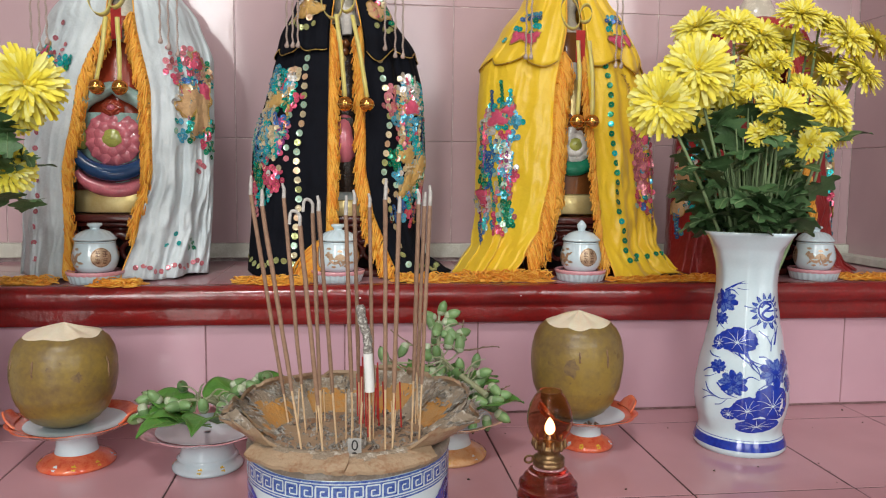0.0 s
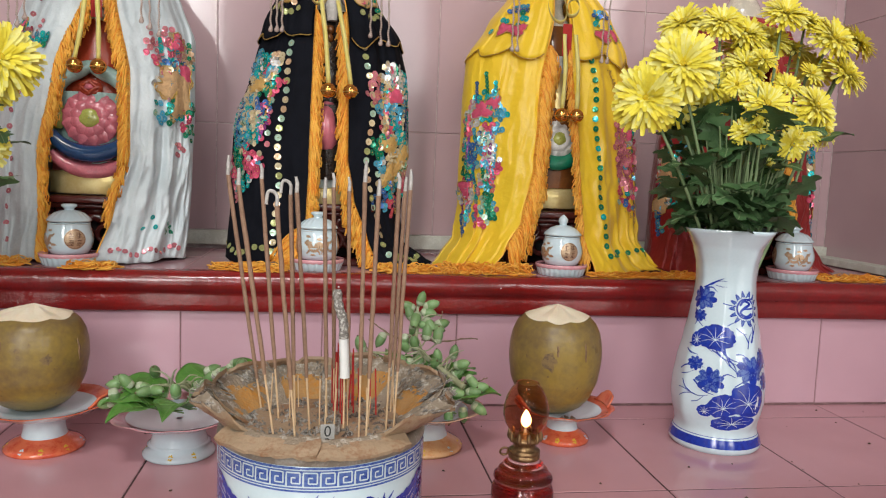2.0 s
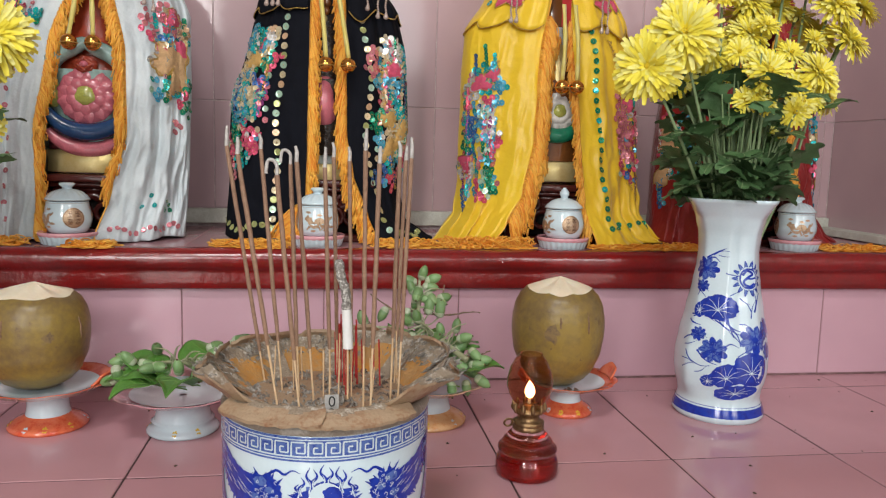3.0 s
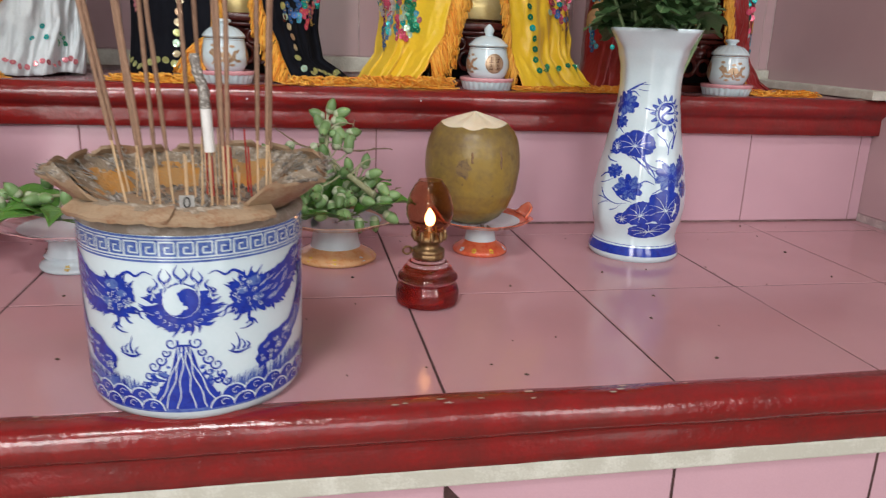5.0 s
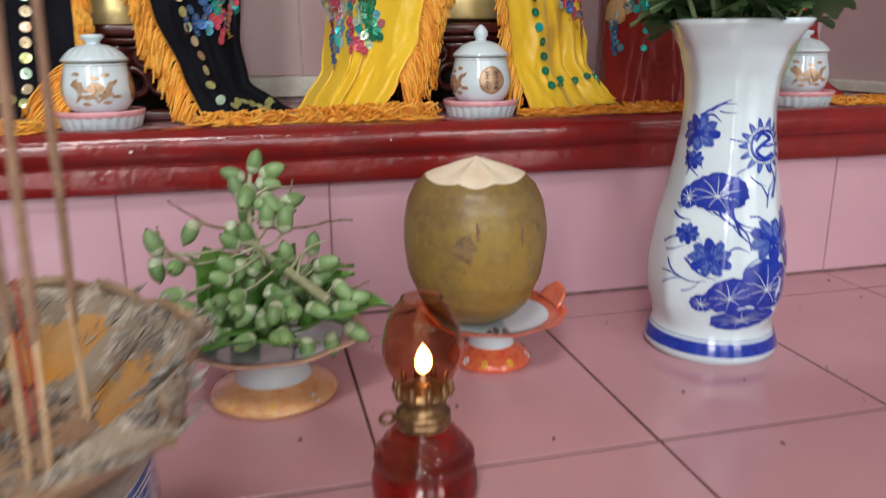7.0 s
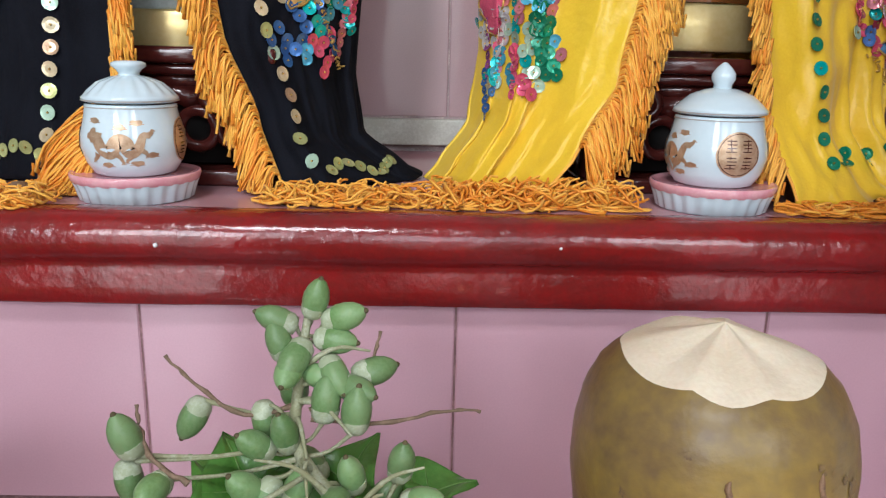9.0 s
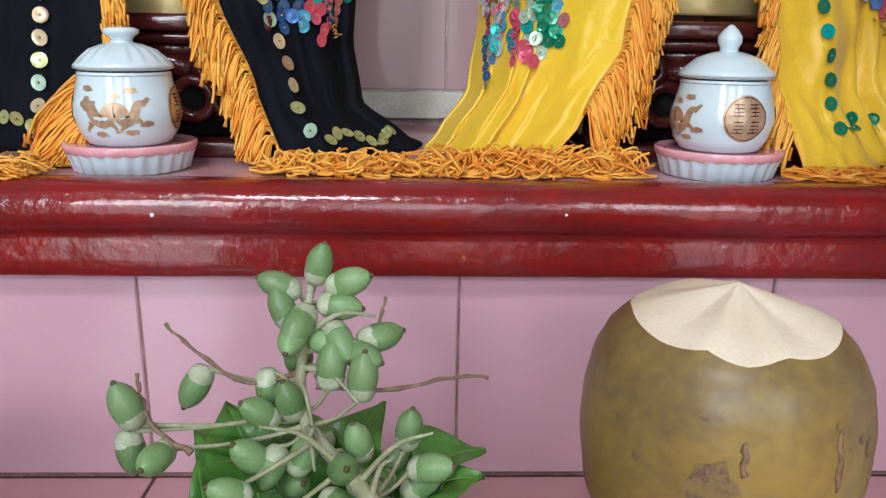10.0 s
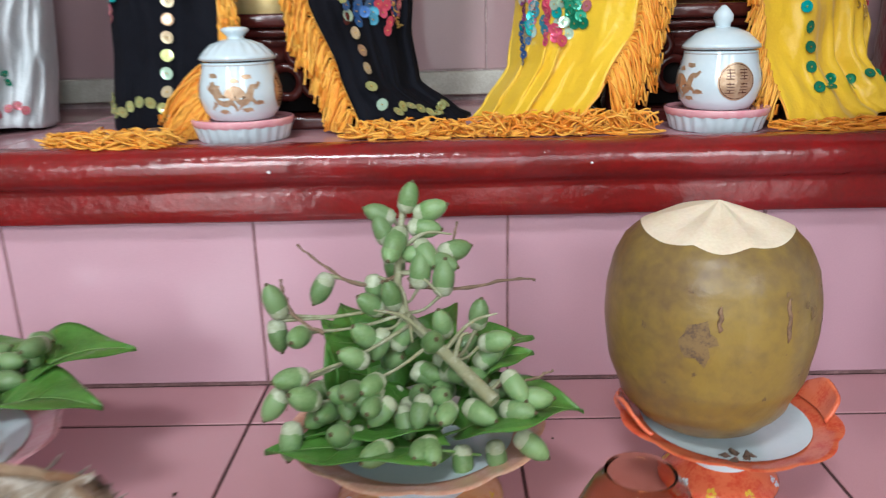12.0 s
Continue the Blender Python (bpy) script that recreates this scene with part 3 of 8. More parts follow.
        for k in range(30):
            x = 0.070 + rng.uniform(-0.015, 0.015)
            y = 0.0490 + (x - 0.070) * 0.45 + rng.uniform(-0.006, 0.006)
            w.stroke(curl(m(x), y, rng.uniform(0.0011, 0.0020), 1.0, s, rng.uniform(0, 6), 8), 0.00045, 0.0010)
        for du, h in ((0.0325, 0.006), (0.0365, 0.0135), (0.0405, 0.0075), (0.0440, 0.0055)):
            b.stroke([(m(du), 0.0535), (m(du + 0.0018), 0.0535 + h * 0.4), (m(du - 0.0008), 0.0535 + h)], (0.0020, 0.0014, 0.0003), 0.0005, 10)
        b.stroke([(m(0.0300), 0.0540), (m(0.037), 0.0512), (m(0.0465), 0.0530)], (0.0006, 0.0022, 0.0006), 0.0005, 8)
        for k in range(190):
            uu = rng.uniform(0.026, 0.125)
            top = 0.0290 + 0.00012 * (uu * 1000 - 26)
            (l if k % 3 else b).stroke([(m(uu), top - 0.009), (m(uu + 0.0015), top + rng.uniform(-0.003, 0.0050))], (0.0018, 0.0012, 0.0003), 0.0004)
    # scalloped waves round the foot
    for row, (v0, r, lift) in enumerate(((0.021, 0.0098, 0.0006), (0.0135, 0.0092, 0.0008))):
        for k in range(-7, 8):
            cu = u0 + (k + 0.5 * row) * 0.0165
            if abs(k + 0.5 * row) < 1.3:
                continue
            for ink_, rr, lf in ((w, r, lift), (b, r - 0.0011, lift + 0.0002)):
                rows = []
                for q in (0.05, 0.6, 1.0):
                    rows.append([pot_wrap(cu + q * rr * math.cos(a), max(0.0105, v0 - 0.003) + q * rr * math.sin(a), lf) for a in [math.pi * j / 14 for j in range(15)]])
                ink_.g.grid(rows, 0)
            w.stroke(curl(cu + 0.001, v0 + 0.0005, 0.0035, 0.8, 1, 0.5, 9), 0.0005, lift + 0.0005)
    tagged(b.put("dragon_painting", M_BLUE, pot, "cobalt blue dragons, emblem and waves"), kind="stuff")
    tagged(l.put("painted_wash", M_BLUELIGHT, pot, "paler blue brushwork"), kind="stuff")
    tagged(w.put("white_linework", M_PORC, pot, "white lines left in the blue"), kind="stuff")


pot_scene(0.0)
pot_scene(math.pi * POT_R)
g = Geo()
g.grid([[pot_wrap(k * 2 * math.pi * POT_R / 72, v, 0.0003) for k in range(72)] for v in (0.0085, 0.0195)], 0, loop=True)
g.put("wave_ground", M_BLUELIGHT, pot, "blue painted band at the foot")

# lotus bowl of eight upturned petals set into the pot's mouth
BOWL_Z = 0.1425
bowl = thing("lotus_bowl", POT + Vector((0, 0, BOWL_Z)), "weathered brown lotus-shaped bowl crusted with incense ash", "bowl")
# direction in degrees, reach and rise of each petal
PETALS = ((107, 0.101, 0.031), (152, 0.099, 0.033), (197, 0.104, 0.035), (242, 0.096, 0.0165), (287, 0.095, 0.0160), (332, 0.113, 0.034), (17, 0.110, 0.035), (62, 0.112, 0.033))


def petal_z(s, rise):
    if rise < 0.02:
        # the lip of the front petals droops
        return rise * smoothstep(0, 0.55, s) - 0.0075 * max(0, (s - 0.5) / 0.5) ** 1.5
    return 0.0065 * smoothstep(0, 0.35, s) + (rise - 0.0065) * max(0, (s - 0.25) / 0.75) ** 1.15


def petal_mesh(seed, reach, rise):
    """A broad, cupped petal that leaves the pot's mouth and rises outwards, towards -y, with a frayed round end."""
    g = Geo()
    rows_top, rows_bot = [], []
    for i in range(21):
        s = i / 20
        r = 0.058 + (reach - 0.058) * s
        z = petal_z(s, rise)
        half = (0.027 + 0.017 * math.sin(min(1, s * 1.3) * math.pi * 0.5)) * (1 if s < 0.6 else math.sqrt(max(0.03, 1 - ((s - 0.6) / 0.405) ** 2.2)))
        low = rise < 0.02
        if low:
            half = 0.0255 + 0.0165 * smoothstep(0, 0.9, s)
        top, bot = [], []
        for j in range(17):
            q = j / 8 - 1
            n1 = noise.noise(Vector((s * 4, q * 3, seed)))
            fray = 0.0035 * s ** 3 * noise.noise(Vector((q * 7, seed, 2.0)))
            rr = r - (0.009 if low else 0.011) * q * q + fray
            zz = z + (0.001 if low else 0.0065) * q * q * (0.2 + s) + 0.0022 * n1 * s + 0.0010 * noise.noise(Vector((s * 14, q * 9, seed + 5)))
            if s > 0.8 and not low:
                zz -= 0.0035 * ((s - 0.8) / 0.2) ** 2
            top.append((half * q, -rr, zz))
            bot.append((half * q * 0.985, -rr + 0.0004, zz - 0.0026 - 0.001 * (1 - s)))
        rows_top.append(top)
        rows_bot.append(bot)
    g.grid(rows_top, 0)
    for i in range(20):
        for j in range(16):
            patch = ((i - 7.5) / 6.5) ** 2 + ((j - 7.5) / 6.0) ** 2 + 0.9 * noise.noise(Vector((i * 0.35, j * 0.35, seed)))
            g.s[i * 16 + j] = (2 if i < 13 + 3 * noise.noise(Vector((j * 0.3, seed, 8.0))) else 0) if rise < 0.02 else 2 if patch < 0.75 else 0
    g.grid(rows_bot, 1, flip=True)
    edge_t = rows_top[0] + [r[-1] for r in rows_top[1:]] + rows_top[-1][::-1][1:] + [r[0] for r in rows_top[::-1][1:-1]]
    edge_b = rows_bot[0] + [r[-1] for r in rows_bot[1:]] + rows_bot[-1][::-1][1:] + [r[0] for r in rows_bot[::-1][1:-1]]
    g.grid([edge_t, edge_b], 1, loop=True)
    return g


for k, (turn, reach, rise) in enumerate(PETALS):
    ob = petal_mesh(2.0 + 3 * k, reach, rise).put("petal", [M_PETAL, M_PETAL, M_PETALASH] if rise < 0.02 else [M_PETALASH, M_PETAL, M_PETALGILT], bowl)
    ob.matrix_basis = pose(0, 0, 0.0012 * (k % 2), 0, (0.6, -0.6)[k % 2], turn + 90)
g = Geo()
g.lathe([(0.060, -0.004), (0.0725, -0.003), (0.0728, 0.002), (0.060, 0.003)], 48)
g.put("bowl_ring", M_PETAL, bowl)
ash = Geo()
rows = []
for i in range(26):
    r = 0.074 * i / 25
    row = []
    for j in range(64):
        a = 2 * math.pi * j / 64
        x, y = r * math.cos(a), r * math.sin(a)
        h = 0.0135 - 0.0015 * (i / 25) ** 2 + 0.0045 * noise.noise(Vector((x * 55, y * 55, 3))) + 0.0030 * noise.noise(Vector((x * 170, y * 170, 5)))
        row.append((x, y, h))
    rows.append(row)
ash.grid(rows, 0, loop=True)
rng = random.Random(8)
for k in range(900):
    a, r = rng.uniform(0, 6.283), 0.072 * math.sqrt(rng.random())
    x, y = r * math.cos(a), r * math.sin(a)
    h = 0.0142 + 0.0045 * noise.noise(Vector((x * 55, y * 55, 3)))
    d = rng.uniform(0, 6.283)
    ll = rng.uniform(0.002, 0.008)
    dark = 2 if rng.random() < (0.55 if x > 0.025 and y > -0.01 else 0.15) else 0
    ash.tube([(x, y, h), (x + ll * 0.5 * math.cos(d), y + ll * 0.5 * math.sin(d), h + rng.uniform(0, 0.004)), (x + ll * math.cos(d), y + ll * math.sin(d), h + rng.uniform(-0.001, 0.002))], rng.uniform(0.0005, 0.0013), 5, dark)
for k in range(900):
    turn, reach, rise = PETALS[rng.choice((0, 1, 1, 2, 5, 5, 6, 6, 7))]
    s, q = rng.uniform(0.5, 0.97), rng.uniform(-0.9, 0.9)
    a = radians(turn) + q * 0.36
    r = 0.058 + (reach - 0.058) * s - 0.011 * q * q
    h = BOWL_Z - 0.1295 + petal_z(s, rise) + 0.0065 * q * q * (0.2 + s) + 0.0004 - 0.0035 * (max(0, s - 0.8) / 0.2) ** 2
    d, ll = a + rng.gauss(0, 0.5), rng.uniform(0.002, 0.007)
    x, y = r * math.cos(a), r * math.sin(a)
    ash.tube([(x, y, h), (x + ll * 0.5 * math.cos(d), y + ll * 0.5 * math.sin(d), h + 0.0009), (x + ll * math.cos(d), y + ll * math.sin(d), h + 0.4 * ll)], [0.0003, rng.uniform(0.0004, 0.0009), 0.0003], 4, 0)
ob = ash.put("ash_bed", [M_ASH, M_ASHTIP, M_CHAR])
ob.location = POT + Vector((0, 0, 0.1295))
tagged(ob, "grey crumbly incense ash filling the bowl", "ash", "", "stuff")

ASH_Z = 0.1425


def incense(x0, y0, x1, y1, top, split, seed, ash_len=0.012, bent=False):
    """One standing stick: bamboo below, brown paste above, and an ash end."""
    rng = random.Random(seed)
    root = thing("incense_stick", (x0, y0, ASH_Z), "tall brown incense stick standing in the ash", "incense stick", "incense sticks in the bowl")
    d = Vector((x1 - x0, y1 - y0, top - ASH_Z))
    at = lambda z: d * ((z - ASH_Z) / d.z)
    g = Geo()
    g.tube([at(ASH_Z - 0.012), at(split + 0.004)], 0.00085, 6)
    g.put("bamboo", M_BAMBOO, root, "pale bamboo foot")
    g = Geo()
    n = 10
    g.tube([at(split + (top - split) * k / n) + Vector((0.0002 * rng.uniform(-1, 1), 0, 0)) for k in range(n + 1)], [0.0013] + [0.0017 + 0.00012 * rng.uniform(-1, 1) for k in range(n)], 8)
    g.put("paste", M_PASTE, root)
    g = Geo()
    e = at(top)
    if bent:
        g.tube(spline([e, e + Vector((0, 0, 0.007)), e + Vector((-0.003, 0, 0.0105)), e + Vector((-0.0065, 0.001, 0.0095)), e + Vector((-0.0075, 0.001, 0.001))], 14), 0.0013, 6)
    else:
        g.tube([e, e + Vector((0.0003, 0, ash_len * 0.6)), e + Vector((0.0012 * rng.uniform(-1, 1), 0, ash_len))], [0.0016, 0.0015, 0.0010], 6)
    g.put("ash_tip", M_ASHTIP, root, "pale ash end")


# foot x and y, x of the top, height of the top, height where the paste begins
STICKS = ((-0.245, 0.540, -0.275, 0.351, 0.172), (-0.227, 0.450, -0.256, 0.345, 0.200), (-0.229, 0.515, -0.246, 0.349, 0.187), (-0.212, 0.449, -0.229, 0.331, 0.189), (-0.215, 0.497, -0.222, 0.338, 0.187),
          (-0.203, 0.484, -0.217, 0.340, 0.188), (-0.190, 0.505, -0.196, 0.336, 0.182), (-0.184, 0.532, -0.189, 0.344, 0.183), (-0.172, 0.541, -0.176, 0.341, 0.171), (-0.165, 0.470, -0.166, 0.350, 0.194),
          (-0.161, 0.447, -0.157, 0.341, 0.198), (-0.143, 0.485, -0.139, 0.346, 0.196), (-0.137, 0.485, -0.130, 0.345, 0.193), (-0.136, 0.530, -0.130, 0.343, 0.182))
rng = random.Random(21)
for k, (xb, yb, xt, top, split) in enumerate(STICKS):
    incense(xb, yb, xt, yb + rng.uniform(-0.003, 0.003), top - 0.008, split, k, 0.012 if k % 3 else 0.016, k in (3, 4))


def stub(x, y, h, red, seed):
    rng = random.Random(seed)
    g = Geo()
    g.tube([(0, 0, -0.01), (rng.uniform(-0.003, 0.003), rng.uniform(-0.003, 0.003), h)], 0.0006 if not red else 0.00065, 6)
    ob = g.put("incense_stub", M_REDSTICK if red else M_BAMBOO)
    ob.location = (x, y, ASH_Z)
    tagged(ob, "burnt-down red dyed incense stub" if red else "burnt-down bamboo incense stub", "incense stub", "incense stubs in the bowl")


for k in range(12):
    a, r = rng.uniform(0, 6.283), 0.062 * math.sqrt(rng.random())
    stub(POT.x + r * math.cos(a), POT.y + 0.008 + r * math.sin(a) * 0.8, rng.uniform(0.028, 0.056), False, k)
for k in range(13):
    stub(POT.x + 0.022 + rng.gauss(0, 0.011), POT.y + 0.026 + rng.gauss(0, 0.010), rng.uniform(0.032, 0.062), True, 90 + k)

# cigarette offered on a stick
root = thing("cigarette", (-0.1775, 0.490, ASH_Z), "burning cigarette stuck upright with a long speckled ash", "cigarette")
g = Geo()
g.tube([(0.001, 0, -0.01), (0.0005, 0, 0.048)], 0.0009, 6)
g.put("bamboo", M_BAMBOO, root)
g = Geo()
g.tube([(0.0008, 0, 0.0440), (0.0002, 0, 0.060), (-0.0008, 0, 0.0755)], 0.0039, 14)
g.put("paper_roll", M_PAPER, root, "white paper roll")
g = Geo()
g.tube(spline([(-0.0008, 0, 0.0755), (-0.0014, 0, 0.089), (-0.0052, 0, 0.101), (-0.0072, 0, 0.1145)], 14), [0.0037 + 0.0004 * math.sin(k * 2.3) for k in range(13)] + [0.0029], 12)
g.put("ash", M_CIGASH, root, "long speckled grey ash")


def text_on(body, size, m, name, parent, mx):
    """Flat lettering with the built-in font, as a mesh."""
    cu = bpy.data.curves.new(name, "FONT")
    cu.body, cu.size, cu.extrude, cu.align_x, cu.align_y = body, size, 0.0001, "CENTER", "CENTER"
    tmp = bpy.data.objects.new(name, cu)
    me = bpy.data.meshes.new_from_object(tmp)
    bpy.data.objects.remove(tmp)
    me.materials.clear()
    me.materials.append(m)
    return share(name, me, parent, mx)


tag = tagged(part("number_tag", box(-0.0052, 0.0052, -0.0004, 0.0004, -0.004, 0.025, 0.0003, 1), M_TAG, None, "", False), "small grey tag with printed digits stuck in the ash", "tag")
tag.location = (-0.189, 0.446, 0.1375)
tag.rotation_euler = (radians(-8), 0, radians(3))
text_on("0", 0.0112, M_INK, "digit", tag, pose(0, -0.0006, 0.0195, 90, 0, 0))
text_on("3", 0.0112, M_INK, "digit", tag, pose(0, -0.0006, 0.0105, 90, 0, 0))

# ---- footed dishes, coconuts, areca nuts and leaves ----
M_HUSK = mat("coconut_husk", (0.260, 0.178, 0.040), (0.150, 0.098, 0.042), 0.34, scale=17, fine=160, mix=0.5, bump=0.25, bump_scale=120)
M_HUSKMARK = mat("husk_scar", (0.13, 0.075, 0.04), (0.22, 0.13, 0.07), 0.6, scale=200, fine=900, mix=0.8, bump=0.8)
M_BRUISE = mat("husk_bruise", (0.10, 0.065, 0.04), (0.20, 0.13, 0.05), 0.6, scale=150, fine=700, mix=0.9)
M_PITH = mat("cut_coconut_pith", (0.74, 0.66, 0.51), (0.66, 0.56, 0.41), 0.7, scale=40, fine=500, sss=0.1, bump=0.15, bump_scale=300)
M_DISHRED = mat("red_orange_glaze", (0.58, 0.07, 0.03), (0.68, 0.16, 0.07), 0.18, scale=90, fine=600, mix=0.8, coat=0.5)
M_DISHORANGE = mat("ochre_orange_glaze", (0.60, 0.29, 0.11), (0.66, 0.40, 0.20), 0.2, scale=120, fine=600, mix=0.8, coat=0.5)
M_DISHPEACH = mat("peach_glaze", (0.68, 0.46, 0.34), (0.62, 0.34, 0.24), 0.2, scale=60, fine=400, mix=0.8, coat=0.4)
M_DISHPALE = mat("pale_pink_glaze", (0.70, 0.60, 0.55), (0.66, 0.50, 0.46), 0.18, scale=60, fine=400, mix=0.7, coat=0.4)
M_YELLOWGLAZE = mat("yellow_enamel", (0.72, 0.50, 0.05), None, 0.25, scale=200)
M_NUT = mat("areca_green", (0.125, 0.235, 0.080), (0.185, 0.305, 0.13), 0.36, scale=60, fine=600, mix=0.7, bump=0.1, vary=0.22, sss=0.05)
M_NUTCAP = mat("areca_calyx", (0.50, 0.56, 0.42), (0.37, 0.43, 0.28), 0.6, scale=180, fine=900, mix=0.8, bump=0.3, vary=0.15)
M_NUTTIP = mat("areca_tip", (0.10, 0.08, 0.035), None, 0.7)
M_STALK = mat("areca_stalk", (0.38, 0.40, 0.28), (0.26, 0.27, 0.15), 0.6, scale=120, fine=900, mix=0.8, bump=0.5)
M_TWIG = mat("dry_twig", (0.26, 0.18, 0.12), (0.16, 0.11, 0.07), 0.8, scale=200, fine=900, mix=0.8)
M_BETEL = mat("betel_leaf", (0.055, 0.17, 0.025), (0.085, 0.23, 0.04), 0.3, scale=45, fine=400, mix=0.8, bump=0.35, bump_scale=160, vary=0.12, sss=0.04)
M_VEIN = mat("leaf_vein", (0.16, 0.30, 0.08), None, 0.5)


def footed_dish(name, at, foot_r, stem_r, rim_r, rim_z, foot_m, bowl_m, stem_m, label, turn, tilt=0.0, lobes=10, blossom=True, outer_m=None, wings=()):
    """A small offering dish: flared foot, round stem, shallow scalloped bowl."""
    outer_m = outer_m or bowl_m
    root = thing(name, at, label, "offering dish", "footed offering dishes")
    root.rotation_euler = (0, 0, turn)
    g = Geo()
    g.lathe([(foot_r * 0.96, 0.0), (foot_r, 0.0015), (foot_r, 0.004), (foot_r * 0.93, 0.0075), (foot_r * 0.78, 0.0115), (stem_r * 1.12, 0.0145), (stem_r * 1.02, 0.0165)], 48)
    foot = g.put("foot", foot_m, root)
    g = Geo()
    g.lathe([(stem_r * 1.02, 0.0165), (stem_r * 0.95, 0.024), (stem_r * 0.93, rim_z * 0.62), (stem_r * 1.15, rim_z * 0.74)], 40)
    g.put("stem", stem_m, root, "white glazed stem")
    scallop = lambda a, r, z: r * (1 + 0.045 * abs(math.sin(lobes * a / 2)) * smoothstep(stem_r, rim_r, r))
    g = Geo()
    h = rim_z
    outer = [(stem_r * 1.1, h * 0.72), (rim_r * 0.55, h * 0.76), (rim_r * 0.82, h * 0.86), (rim_r * 0.97, h * 0.985), (rim_r, h)]
    inner = [(rim_r * 0.985, h * 1.01), (rim_r * 0.93, h * 0.985), (rim_r * 0.78, h * 0.90), (rim_r * 0.52, h * 0.82), (0.004, h * 0.80)]
    g.lathe(outer, 80, 2, shape=scallop, close=False)
    g.lathe([outer[-1]] + inner, 80, 0, shape=scallop, close=False)
    g.lathe([inner[2], inner[3], inner[4]], 60, 1, shape=lambda a, r, z: r, close=False)
    for k in range(len(g.v) - 180, len(g.v)):
        x, y, z = g.v[k]
        g.v[k] = (x, y, z + 0.0006)
    bowl = g.put("dish_bowl", [bowl_m, M_PORC, outer_m], root, "scalloped shallow bowl")
    bowl.rotation_euler = (radians(tilt), 0, 0)
    for a0 in wings:
        # a broad glazed lobe that curls up from the rim
        g = Geo()
        rows = []
        for i in range(9):
            t = i / 8
            row = []
            for j in range(11):
                q = j / 5 - 1
                a = a0 + q * (0.36 - 0.10 * t)
                r = rim_r * (0.90 + 0.17 * t - 0.05 * q * q * t)
                row.append((r * math.sin(a), -r * math.cos(a), h * 0.97 + 0.016 * t ** 1.4 * (1 - 0.35 * q * q) + 0.0012 * math.sin(5 * q) * t))
            rows.append(row)
        g.grid(rows, 0)
        lobe = g.put("rim_lobe", M_DISHRED, root, "upturned red-orange glazed lobe")
        lobe.modifiers.new("thick", "SOLIDIFY").thickness = 0.0022
    if blossom:
        rng = random.Random(3)
        wrap = lambda u, v, lift: ((foot_r * (0.985 - 0.18 * v) + lift) * math.sin(u / foot_r), -(foot_r * (0.985 - 0.18 * v) + lift) * math.cos(u / foot_r), 0.0045 + 0.0065 * v)
        ink = Ink(lambda u, v, lift: wrap(u, v / 0.0065, 0.0009))
        for k in range(9):
            u = 2 * math.pi * foot_r * (k + rng.uniform(-0.2, 0.2)) / 9
            for j in range(5):
                ink.disc(u + 0.0022 * math.cos(j * 1.257), 0.0032 + 0.0017 * math.sin(j * 1.257), 0.0013, slot=k % 2, n=7)
        tagged(ink.put("blossom_painting", [M_YELLOWGLAZE, M_PORC], foot, "tiny painted blossoms"), kind="stuff")
    return root


footed_dish("offering_dish", (0.126, 0.857, 0), 0.0365, 0.0205, 0.0655, 0.048, M_DISHRED, M_DISHRED, M_PORC, "red-orange footed dish under a green coconut", 0.3, outer_m=M_DISHPEACH, wings=(1.35, -1.75))
footed_dish("offering_dish", (-0.530, 0.851, 0), 0.0455, 0.025, 0.075, 0.058, M_DISHRED, M_DISHRED, M_PORC, "pale footed dish with an orange foot under a coconut", 1.0, outer_m=M_DISHPALE, wings=(0.45, -2.35))
footed_dish("offering_dish", (-0.067, 0.838, 0), 0.052, 0.031, 0.074, 0.055, M_DISHORANGE, M_DISHPEACH, M_PORC, "peach footed dish with an ochre foot holding areca nuts", 0.0)
footed_dish("offering_dish", (-0.367, 0.825, 0), 0.0425, 0.033, 0.078, 0.053, M_PORC, M_PINKGLAZE, M_PORC, "pink-rimmed white footed dish holding leaves", 0.7)

